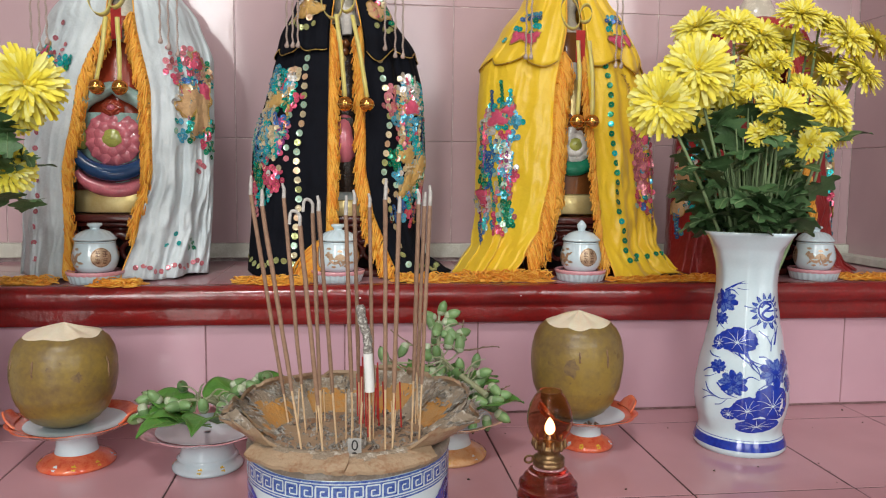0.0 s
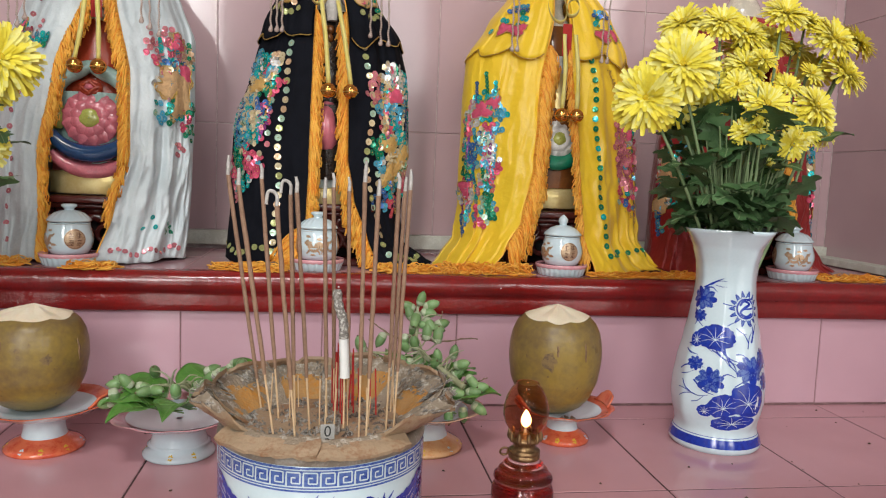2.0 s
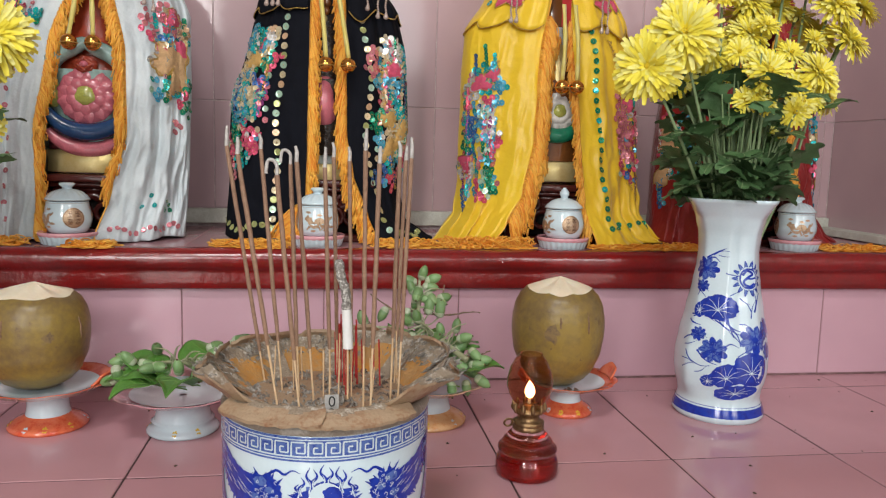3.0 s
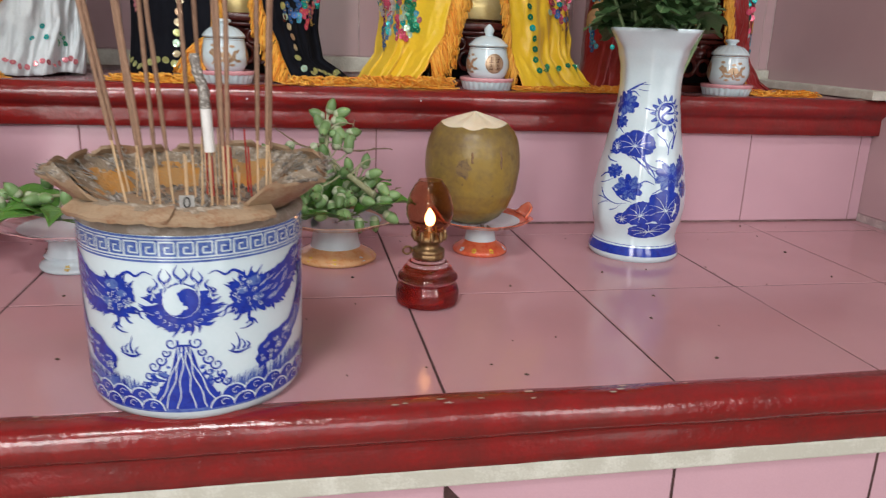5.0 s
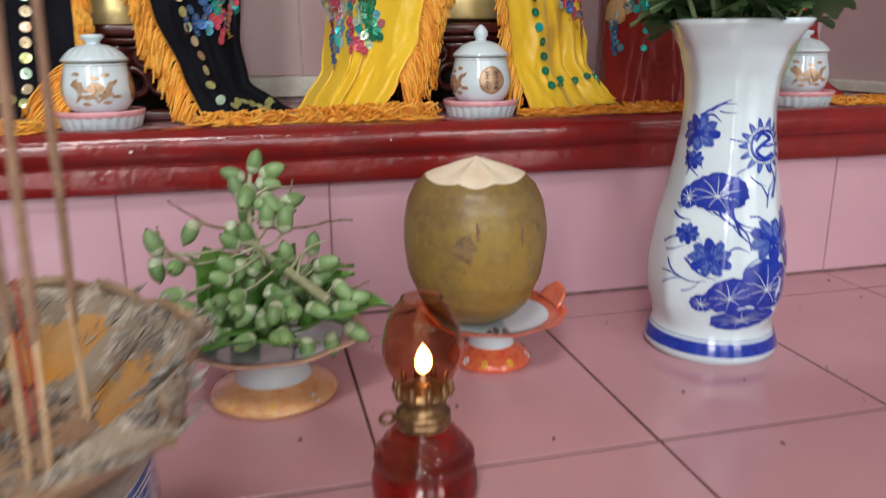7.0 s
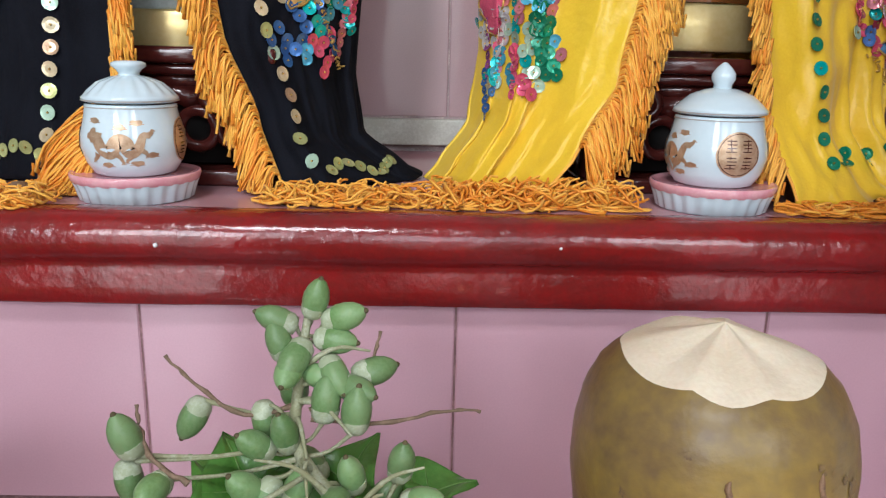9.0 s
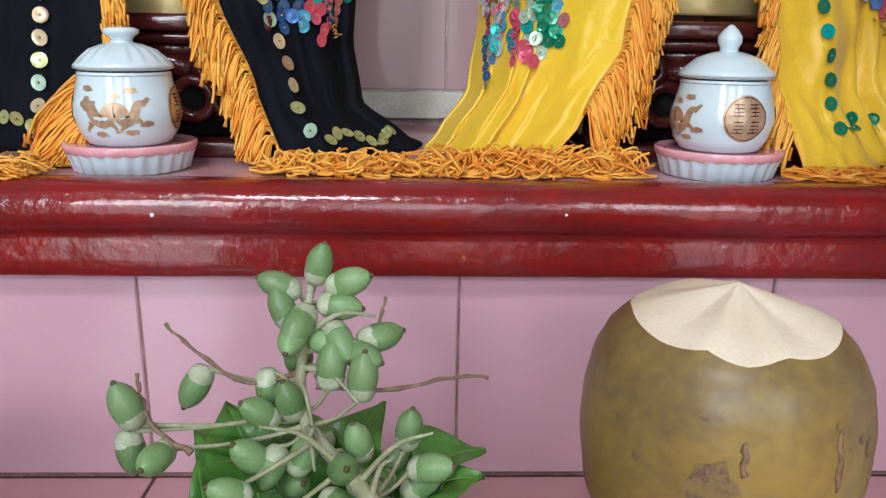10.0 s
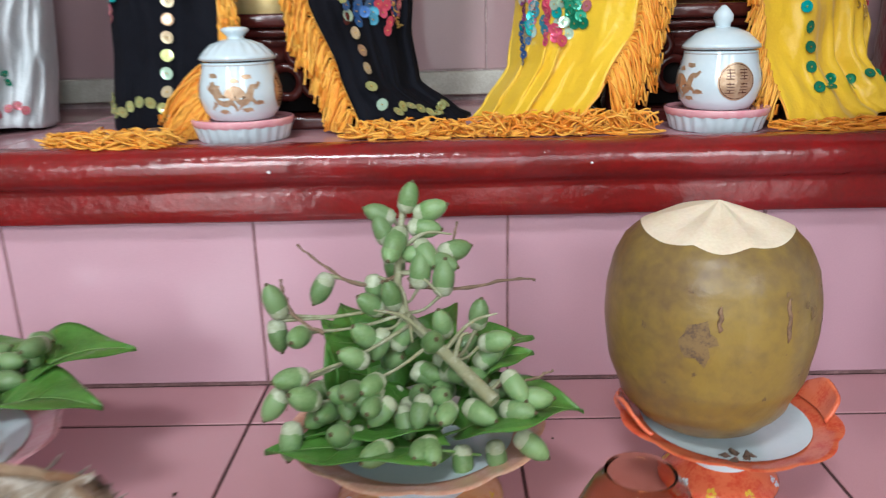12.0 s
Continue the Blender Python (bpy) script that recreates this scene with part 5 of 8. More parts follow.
def make_vase(at, label):
    root = thing("flower_vase", at, label, "vase", "blue and white flower vases")
    g = Geo()
    fine = []
    for i in range(60):
        z = 0.2935 * i / 59
        fine.append((vase_r(z), z))
    prof = [(0.056, 0.0)] + fine[1:] + [(0.0612, 0.2942), (0.0558, 0.2895), (0.0440, 0.275), (0.0375, 0.255), (0.0360, 0.236), (0.0375, 0.20), (0.046, 0.15), (0.052, 0.1), (0.04, 0.03)]
    g.lathe(prof, 96, shape=vase_lobe)
    g.put("vase_body", M_PORC, root, "white glazed porcelain body")
    g = Geo()
    g.grid([[vase_wrap(2 * math.pi * k / 96, z, 0.0004) for k in range(96)] for z in (0.0085, 0.012, 0.016, 0.0195)], 0, loop=True)
    g.grid([[vase_wrap(2 * math.pi * k / 96, z, 0.0004) for k in range(96)] for z in (0.0215, 0.0222)], 0, loop=True)
    g.put("foot_band", M_BLUE, root, "cobalt blue foot band")
    b, l, w = Ink(vase_wrap), Ink(vase_wrap), Ink(vase_wrap)
    rng = random.Random(4)
    K = 1 / 0.055
    A = lambda deg: radians(deg)
    class Turn:
        """Draws in metres round the angle where a motif sits."""
        def __init__(self, ink, deg, v):
            self.ink, self.a, self.v = ink, A(deg), v
        def p(self, x, y):
            return (self.a + x / vase_r(self.v), self.v + y)
        def stroke(self, pts, w_, n=14, lift=0.0005):
            base = self.ink.wrap
            r = vase_r(self.v)
            self.ink.wrap = lambda u, v, lf: base(self.a + u / r, self.v + v, lf)
            self.ink.stroke(pts, w_, lift, n)
            self.ink.wrap = base
        def blob(self, x, y, rx, ry, jag, n, seed, lift=0.0005, turn=0.0):
            base = self.ink.wrap
            r = vase_r(self.v)
            self.ink.wrap = lambda u, v, lf: base(self.a + u / r, self.v + v, lf)
            self.ink.blob(x, y, rx, ry, jag, n, seed, lift, 0, turn)
            self.ink.wrap = base
    def flower(deg, v, r, seed):
        t, tl, tw = Turn(b, deg, v), Turn(l, deg, v), Turn(w, deg, v)
        for k in range(9):
            a = 2 * math.pi * k / 9 + seed
            (tl if k % 3 else t).blob(r * 0.6 * math.cos(a), r * 0.5 * math.sin(a), r * 0.46, r * 0.27, 0.18, 12, k, 0.0004, a)
            t.stroke([(r * 0.2 * math.cos(a), r * 0.2 * math.sin(a)), (r * 0.6 * math.cos(a + 0.25), r * 0.55 * math.sin(a + 0.25)), (r * math.cos(a), r * 0.85 * math.sin(a)), (r * 0.6 * math.cos(a - 0.25), r * 0.55 * math.sin(a - 0.25))], 0.0009, 12, 0.0007)
        t.blob(0, 0, r * 0.22, r * 0.2, 0.3, 12, seed, 0.0007)
    def lotus_leaf(deg, v, rx, ry, seed, turn=0.0):
        t, tw = Turn(b, deg, v), Turn(w, deg, v)
        t.blob(0, 0, rx, ry, 0.10, 34, seed, 0.0005, turn)
        for k in range(9):
            a = 2 * math.pi * k / 9 + 0.2
            c, s = math.cos(turn), math.sin(turn)
            x, y = rx * 0.8 * math.cos(a), ry * 0.8 * math.sin(a)
            tw.stroke([(0, -ry * 0.2), ((x * c - y * s) * 0.55, (x * s + y * c) * 0.6), (x * c - y * s, x * s + y * c)], (0.0007, 0.0005, 0.0002), 8, 0.0008)
    def sprig(deg, v, pts, width=0.0012):
        Turn(b, deg, v).stroke(pts, (width, width * 0.8, width * 0.25), 16)
    # round emblem with a ring of small leaves
    t, tw, tl = Turn(b, 9, 0.192), Turn(w, 9, 0.192), Turn(l, 9, 0.192)
    t.blob(0, 0, 0.0125, 0.0135, 0.0, 24, 1, 0.0004)
    tw.blob(0, 0, 0.0102, 0.0112, 0.0, 24, 1, 0.0006)
    t.stroke([(-0.008, 0.004), (-0.002, 0.010), (0.005, 0.006), (-0.002, 0.001), (-0.007, -0.005), (0.000, -0.010), (0.007, -0.006)], 0.0030, 26, 0.0008)
    t.stroke([(-0.004, 0.0), (0.003, 0.0), (0.009, 0.001)], 0.0022, 10, 0.0008)
    for k in range(14):
        a = 2 * math.pi * k / 14
        tl.blob(0.0175 * math.cos(a), 0.0185 * math.sin(a), 0.0036, 0.0022, 0.3, 10, k, 0.0004, a)
        t.stroke([(0.0140 * math.cos(a - 0.17), 0.0145 * math.sin(a - 0.17)), (0.0225 * math.cos(a), 0.0235 * math.sin(a)), (0.0140 * math.cos(a + 0.17), 0.0145 * math.sin(a + 0.17))], 0.0010, 8, 0.0006)
    flower(-67, 0.202, 0.017, 2)
    flower(-68, 0.179, 0.009, 3)
    lotus_leaf(-38, 0.153, 0.025, 0.0165, 5)
    lotus_leaf(-64, 0.148, 0.008, 0.010, 6)
    flower(-60, 0.117, 0.010, 7)
    flower(-39, 0.098, 0.018, 8)
    flower(13, 0.114, 0.020, 9)
    flower(38, 0.126, 0.015, 10)
    lotus_leaf(9, 0.075, 0.027, 0.0225, 11)
    lotus_leaf(-21, 0.066, 0.022, 0.0155, 12, 0.3)
    lotus_leaf(-8, 0.044, 0.028, 0.0100, 13, 0.12)
    lotus_leaf(-43, 0.057, 0.0100, 0.0080, 14)
    flower(40, 0.097, 0.013, 15)
    sprig(-50, 0.19, [(-0.004, 0.03), (0.006, 0.036), (0.018, 0.0365)])
    sprig(-60, 0.17, [(-0.010, -0.004), (-0.006, 0.008), (0.0, 0.014)])
    sprig(-40, 0.14, [(0.0, 0.008), (0.008, -0.008), (0.022, -0.016), (0.036, -0.022)], 0.0018)
    sprig(-30, 0.135, [(-0.01, 0.002), (0.004, -0.006), (0.014, -0.018)], 0.0016)
    sprig(-55, 0.138, [(-0.016, 0.0), (0.0, 0.004), (0.014, -0.004)])
    sprig(10, 0.155, [(0.0, -0.014), (0.002, 0.0), (0.008, 0.010)])
    sprig(10, 0.155, [(0.001, -0.006), (-0.004, 0.004), (-0.008, 0.006)])
    sprig(-62, 0.08, [(-0.012, 0.014), (-0.004, 0.002), (0.010, -0.004), (0.024, -0.002)], 0.0016)
    sprig(-62, 0.08, [(-0.016, -0.010), (-0.006, -0.004), (0.004, -0.002)])
    sprig(-62, 0.08, [(-0.018, 0.002), (-0.008, 0.002), (0.0, -0.002)])
    sprig(-28, 0.098, [(0.0, 0.004), (0.010, 0.010), (0.022, 0.006)], 0.002)
    for deg, v, pts in ((-25, 0.135, [(0.0, 0.012), (0.004, -0.004), (0.014, -0.016), (0.018, -0.030)]), (-18, 0.13, [(-0.014, 0.014), (-0.004, 0.004), (0.002, -0.010), (0.014, -0.022)]), (-12, 0.13, [(-0.016, 0.008), (-0.004, -0.002), (0.008, -0.006)]),
                        (-50, 0.222, [(-0.012, -0.006), (0.0, 0.002), (0.012, 0.008)]), (-48, 0.09, [(-0.012, 0.006), (0.002, -0.006), (0.016, -0.010)]), (-72, 0.175, [(-0.006, 0.012), (0.0, 0.0), (0.010, -0.010)]), (20, 0.165, [(-0.004, -0.016), (0.0, 0.0), (-0.004, 0.012)]), (20, 0.165, [(-0.001, -0.006), (0.006, 0.004), (0.011, 0.007)])):
        sprig(deg, v, pts, 0.0022)
    for k in range(22):
        q, ln = rng.uniform(-0.6, 0.6), rng.uniform(0.006, 0.014)
        sprig(rng.uniform(-72, 24), rng.uniform(0.062, 0.226), [(-ln * math.cos(q), -ln * math.sin(q)), (0.0, rng.uniform(-0.003, 0.004)), (ln * math.cos(q), ln * math.sin(q))], rng.uniform(0.001, 0.0022))
    tagged(b.put("lotus_painting", M_BLUE, root, "cobalt blue lotus leaves and flowers"), kind="stuff")
    tagged(l.put("pale_painting", M_BLUELIGHT, root, "thin blue petals"), kind="stuff")
    tagged(w.put("vein_painting", M_PORC, root, "white veins left in the blue"), kind="stuff")
    return root


def head_mesh(name, r, rings, flat, seed, tip, mats):
    """A chrysanthemum head facing +z: rings of narrow cupped petals. rings: (count, length, elevation)."""
    rng = random.Random(seed)
    g = Geo()
    for ri, (count, length, elev) in enumerate(rings):
        count = int(count * 1.3)
        for k in range(count):
            a = 2 * math.pi * (k + 0.5 * (ri % 2)) / count + rng.uniform(-0.08, 0.08)
            e = elev + rng.uniform(-0.12, 0.12)
            L = length * rng.uniform(0.85, 1.1)
            w = L * 0.046 + 0.0006
            rows = []
            droop = rng.uniform(0.0, 0.5) * flat
            for i in range(5):
                s = i / 4
                ww = w * (0.55 + 0.9 * s) if s < 0.8 else w * tip
                el = e - droop * s
                out, up = L * s * math.cos(el), L * s * math.sin(el)
                base = 0.0015
                row = []
                for q in (-1, 0, 1):
                    x, y, z = base + out, ww * q, up + 0.35 * ww * q * q
                    row.append((x * math.cos(a) - y * math.sin(a), x * math.sin(a) + y * math.cos(a), z))
                rows.append(row)
            g.grid(rows, 1 if rng.random() < 0.35 else 0)
    g.lathe([(0.0022, -0.001), (r * 0.16, 0.002), (r * 0.13, 0.005), (0.0006, 0.0065)], 10, 2)
    g.lathe([(0.0012, -0.008), (0.0035, -0.005), (r * 0.2, -0.0008), (r * 0.16, 0.001)], 10, 3)
    ob = g.put(name, mats)
    me = ob.data
    bpy.data.objects.remove(ob)
    return me


FM = [M_YELLOW, M_YELLOWPALE, M_EYE, M_CALYX]
BIG = [head_mesh("flower_head", 0.036, [(40, 0.038, -0.75), (44, 0.042, -0.4), (46, 0.041, -0.05), (44, 0.039, 0.25), (40, 0.035, 0.5), (34, 0.030, 0.75), (26, 0.023, 1.0), (14, 0.015, 1.3)], 1.0, 30 + k, 0.75, FM) for k in range(2)]
MID = [head_mesh("flower_head", 0.025, [(30, 0.028, -0.1), (32, 0.027, 0.15), (30, 0.024, 0.4), (24, 0.019, 0.7), (14, 0.013, 1.0)], 0.7, 40 + k, 0.8, FM) for k in range(2)]
SMALL = [head_mesh("flower_head", 0.015, [(18, 0.0165, 0.1), (16, 0.0145, 0.4), (10, 0.010, 0.8)], 0.4, 50 + k, 0.8, FM) for k in range(2)]
BUD = [head_mesh("flower_head", 0.007, [(10, 0.008, 0.9), (8, 0.008, 1.2)], 0.0, 60, 0.7, [M_YELLOWPALE, M_CALYX, M_EYE, M_CALYX])]


def leaf_mesh(seed):
    """A lobed chrysanthemum leaf along +y."""
    rng = random.Random(seed)
    rows = []
    L = 0.052
    for i in range(17):
        s = i / 16
        lobe = 1 + 0.38 * math.sin(s * 3.2 * 2 * math.pi + 0.6)
        w = 0.018 * math.sin(math.pi * (0.06 + 0.92 * s)) ** 0.8 * lobe + 0.0008
        rows.append([(w * q, L * s + 0.006 * abs(q) * (1 - s), 0.004 * math.sin(3 * s) + 0.003 * abs(q) * math.sin(9 * s + seed) - 0.010 * s * s) for q in (-1, -0.5, 0, 0.5, 1)])
    g = Geo()
    g.grid(rows, 0)
    base = len(g.v)
    g.grid([[(x, y, z - 0.0005) for x, y, z in row] for row in rows], 0, flip=True)
    g.tube([(0, L * s / 6, 0.004 * math.sin(s / 2) - 0.010 * (s / 6) ** 2 + 0.0003) for s in range(7)], 0.0006, 5, 1)
    ob = g.put("leaf", [M_LEAF, M_STEM])
    me = ob.data
    bpy.data.objects.remove(ob)
    return me


LEAVES = [leaf_mesh(k) for k in range(4)]


def bouquet(vase_at, heads, seed, label, fill=200):
    rng = random.Random(seed)
    root = thing("chrysanthemum_bouquet", vase_at + Vector((0, 0, 0.29)), label, "flowers", "chrysanthemums in vases")
    for kind, x, y, z, dx, dy, dz in heads:
        mesh = rng.choice({"B": BIG, "M": MID, "S": SMALL, "b": BUD}[kind])
        p = Vector((x, y, z))
        d = Vector((dx, dy - 0.3, dz * 0.75)).normalized()
        share("flower_head", mesh, root, aim(p, d, rng.uniform(1.0, 1.18), rng.uniform(0, 6)))
        foot = Vector((0.25 * x + rng.uniform(-0.012, 0.012), 0.25 * y + rng.uniform(-0.012, 0.012), -0.05))
        mid = foot.lerp(p, 0.55) + Vector((rng.uniform(-0.008, 0.008), rng.uniform(-0.008, 0.008), 0))
        g = Geo()
        thick = 0.0021 if kind in "BM" else 0.0013
        g.tube(spline([foot, mid, p - d * 0.012, p - d * 0.004], 12), [thick * (1.15 - 0.4 * k / 11) for k in range(12)], 6)
        g.put("stem", M_STEM, root)
    for k in range(fill):
        a, s = rng.uniform(0, 6.283), rng.random()
        h = 0.004 + 0.150 * s ** 1.9
        r = (0.046 + 0.050 * s) * rng.uniform(0.3, 1.0)
        p = Vector((r * math.cos(a), r * math.sin(a), h))
        out = Vector((math.cos(a), math.sin(a), rng.uniform(-0.05, 1.3)))
        q = out.to_track_quat("Y", "Z") @ Euler((rng.uniform(-0.4, 0.4), rng.uniform(-0.8, 0.8), 0)).to_quaternion()
        sc = rng.uniform(0.6, 1.1)
        share("leaf", LEAVES[k % 4], root, Matrix.LocRotScale(p, q, Vector((sc, sc, sc))))
    for k in range(34):
        a = rng.uniform(0, 6.283)
        r = rng.uniform(0.02, 0.075)
        g = Geo()
        top = Vector((r * math.cos(a), r * math.sin(a), rng.uniform(0.11, 0.19)))
        g.tube(spline([(0.25 * top.x, 0.25 * top.y, -0.04), (0.6 * top.x, 0.6 * top.y, 0.05), top], 8), [0.0017, 0.0017, 0.0016, 0.0015, 0.0014, 0.0013, 0.0012, 0.001], 6)
        g.put("stem", M_STEM, root)
    return root


VASE = Vector((0.338, 0.840, 0))
make_vase(VASE, "white porcelain vase painted with blue lotus, holding yellow flowers")
HEADS = [("B", -0.107, -0.050, 0.206, -0.35, -0.75, 0.45), ("B", -0.149, -0.045, 0.164, -0.6, -0.75, 0.15), ("M", -0.043, -0.020, 0.268, -0.2, -0.40, 0.9), ("M", 0.003, 0.0, 0.260, 0.1, -0.40, 0.9), ("M", -0.077, 0.020, 0.271, -0.5, -0.15, 0.85),
         ("M", 0.050, 0.020, 0.258, 0.0, -0.3, 0.9), ("M", 0.043, -0.020, 0.284, 0.0, -0.30, 0.95), ("M", 0.096, 0.010, 0.282, 0.2, -0.1, 0.95), ("M", 0.113, -0.020, 0.257, 0.2, -0.45, 0.85), ("M", 0.162, 0.0, 0.258, 0.5, -0.1, 0.85),
         ("M", 0.127, -0.030, 0.212, 0.4, -0.35, 0.85), ("S", 0.006, -0.040, 0.222, 0.1, -0.4, 0.9), ("M", -0.006, -0.020, 0.215, -0.1, -0.5, 0.8), ("S", -0.031, -0.045, 0.187, -0.3, -0.8, 0.4), ("S", 0.087, -0.020, 0.210, 0.2, -0.5, 0.8),
         ("M", -0.001, -0.065, 0.163, 0.1, -0.75, 0.6), ("S", -0.012, -0.060, 0.133, -0.2, -0.8, 0.4), ("S", 0.0, -0.060, 0.128, 0.3, -0.9, 0.3), ("S", -0.023, -0.055, 0.128, -0.5, -0.8, 0.1), ("M", 0.076, -0.050, 0.166, 0.3, -0.65, 0.7),
         ("S", 0.047, -0.050, 0.150, -0.1, -0.7, 0.7), ("S", 0.053, -0.055, 0.128, -0.2, -0.85, 0.3), ("S", 0.073, -0.045, 0.133, 0.4, -0.8, 0.4), ("S", 0.044, -0.055, 0.115, -0.3, -0.8, -0.2), ("M", 0.106, -0.020, 0.145, 0.6, -0.5, 0.3),
         ("S", 0.072, 0.020, 0.201, 0.1, -0.5, 0.8), ("M", 0.091, 0.030, 0.248, 0.2, 0.1, 0.95), ("M", -0.043, 0.0, 0.190, -0.4, -0.5, 0.6), ("M", -0.087, 0.010, 0.163, -0.6, -0.4, 0.5), ("b", 0.017, -0.050, 0.090, 0.0, -0.7, 0.7), ("b", 0.032, -0.045, 0.084, 0.3, -0.6, 0.7),
         ("S", -0.020, 0.010, 0.166, 0.0, -0.7, 0.5), ("S", 0.048, -0.030, 0.191, 0.0, -0.6, 0.7), ("M", 0.020, 0.040, 0.250, 0.0, 0.3, 0.9), ("M", 0.125, 0.040, 0.225, 0.5, 0.4, 0.8), ("M", -0.040, 0.050, 0.225, -0.3, 0.5, 0.8)]
bouquet(VASE, HEADS, 3, "bunch of bright yellow chrysanthemums with dark green leaves")
VASE_W = Vector((-0.722, 0.843, 0))
make_vase(VASE_W, "white porcelain vase with blue lotus and yellow chrysanthemums")
HEADS_W = [("B", 0.160, -0.02, 0.170, 0.6, -0.6, 0.5), ("B", 0.128, 0.02, 0.165, 0.2, -0.6, 0.7), ("M", 0.150, -0.02, 0.142, 0.6, -0.8, 0.1), ("M", 0.138, -0.03, 0.072, 0.5, -0.8, 0.1), ("M", 0.06, -0.03, 0.20, 0.1, -0.6, 0.8), ("M", 0.0, -0.02, 0.23, 0.0, -0.5, 0.8), ("M", -0.07, 0.0, 0.21, -0.5, -0.4, 0.7), ("B", 0.03, 0.03, 0.24, 0.0, -0.2, 0.9)]
bunch_w = bouquet(VASE_W, HEADS_W, 9, "yellow chrysanthemums leaning out of a vase", 90)
rng = random.Random(15)
for k in range(32):
    d = Vector((rng.uniform(-0.4, 1.0), rng.uniform(-0.8, 0.3), rng.uniform(-0.7, 0.6)))
    sc = rng.uniform(0.6, 1.0)
    share("leaf", LEAVES[k % 4], bunch_w, Matrix.LocRotScale(Vector((rng.uniform(0.09, 0.15), rng.uniform(-0.05, 0.0), rng.uniform(0.02, 0.125))), d.to_track_quat("Y", "Z"), Vector((sc, sc, sc))))

# ---- covered jars on saucers ----
def jar(x, y, knob, picture, turn, label):
    root = thing("covered_jar", (x, y, SHELF_Z + 0.0165), label, "jar", "covered jars before the statues")
    root.rotation_euler = (0, 0, turn)
    root.scale = (0.92, 0.92, 0.92)
    prof = [(0.0235, 0.0), (0.0275, 0.0015), (0.0320, 0.009), (0.0350, 0.020), (0.0345, 0.028), (0.0318, 0.038), (0.0303, 0.046), (0.0303, 0.0485), (0.027, 0.0485)]
    g = Geo()
    g.lathe(prof, 56)
    g.put("jar_body", M_PORC, root, "white glazed belly")
    lid = [(0.0300, 0.0495), (0.0335, 0.0505), (0.0338, 0.0530), (0.0322, 0.0545), (0.0290, 0.0575), (0.0225, 0.0630), (0.0130, 0.0665), (0.0080, 0.0675)]
    g = Geo()
    flutes = (lambda a, r, z: r * (1 + (0.028 * math.cos(18 * a) if 0.011 < r < 0.031 and z > 0.055 else 0))) if knob == "disc" else None
    g.lathe([(0.95 * r, z) for r, z in lid], 108, shape=flutes)
    lid_ob = g.put("lid", M_PORC, root, "domed lid")
    g = Geo()
    if knob == "disc":
        g.lathe([(0.0078, 0.067), (0.0068, 0.069), (0.0085, 0.0712), (0.0115, 0.0735), (0.0115, 0.0758), (0.0085, 0.0772), (0.002, 0.0775)], 32)
    else:
        g.lathe([(0.0062, 0.067), (0.0062, 0.070), (0.0082, 0.0735), (0.0080, 0.0775), (0.0052, 0.0815), (0.0018, 0.0848), (0.0004, 0.0853)], 32)
    g.put("knob", M_PORC, lid_ob)
    g = Geo()
    for z in (0.0462, 0.0508):
        rr = interp([(zz, r) for r, zz in prof[:8]], z) if z < 0.049 else 0.0320
        g.grid([[((rr + 0.0003) * math.sin(2 * math.pi * k / 48), -(rr + 0.0003) * math.cos(2 * math.pi * k / 48), zz) for k in range(48)] for zz in (z, z + 0.0007)], 0, loop=True)
    g.put("grey_line", M_TAG, root, "thin grey line")
    wrap = lambda u, v, lift: ((interp([(zz, r) for r, zz in prof[:8]], v) + lift) * math.sin(u / 0.034), -(interp([(zz, r) for r, zz in prof[:8]], v) + lift) * math.cos(u / 0.034), v)
    gold, dark = Ink(wrap), Ink(wrap)

    def dragon(u):
        body = [(u - 0.015, 0.029), (u - 0.010, 0.020), (u - 0.005, 0.018), (u, 0.025), (u + 0.005, 0.024), (u + 0.008, 0.018), (u + 0.013, 0.021), (u + 0.0165, 0.029), (u + 0.021, 0.0285)]
        gold.stroke(body, (0.008, 0.0105, 0.0026), 0.0004, 40)
        gold.blob(u - 0.0165, 0.0285, 0.0055, 0.0048, 0.4, 18, 2, 0.0005)
        for a, b in (((u - 0.014, 0.017), (u - 0.019, 0.012)), ((u - 0.002, 0.018), (u + 0.003, 0.011)), ((u + 0.009, 0.017), (u + 0.005, 0.012)), ((u + 0.014, 0.02), (u + 0.019, 0.0155)), ((u + 0.019, 0.029), (u + 0.023, 0.033))):
            gold.stroke([a, ((a[0] + b[0]) / 2 + 0.001, (a[1] + b[1]) / 2), b], (0.0042, 0.0028, 0.0018))
            for d in (-0.0016, 0, 0.0016):
                gold.stroke([b, (b[0] + d, b[1] - 0.0014)], 0.0006)
        for du, v in ((-0.017, 0.0385), (0.013, 0.0375), (0.002, 0.0345), (-0.008, 0.0095), (0.012, 0.0105), (0.022, 0.016)):
            gold.blob(u + du, v, 0.0042, 0.0019, 0.3, 12, int(v * 9999), 0.0004)
            gold.stroke([(u + du - 0.005, v - 0.001), (u + du + 0.005, v - 0.0012)], 0.0005, 0.0004)

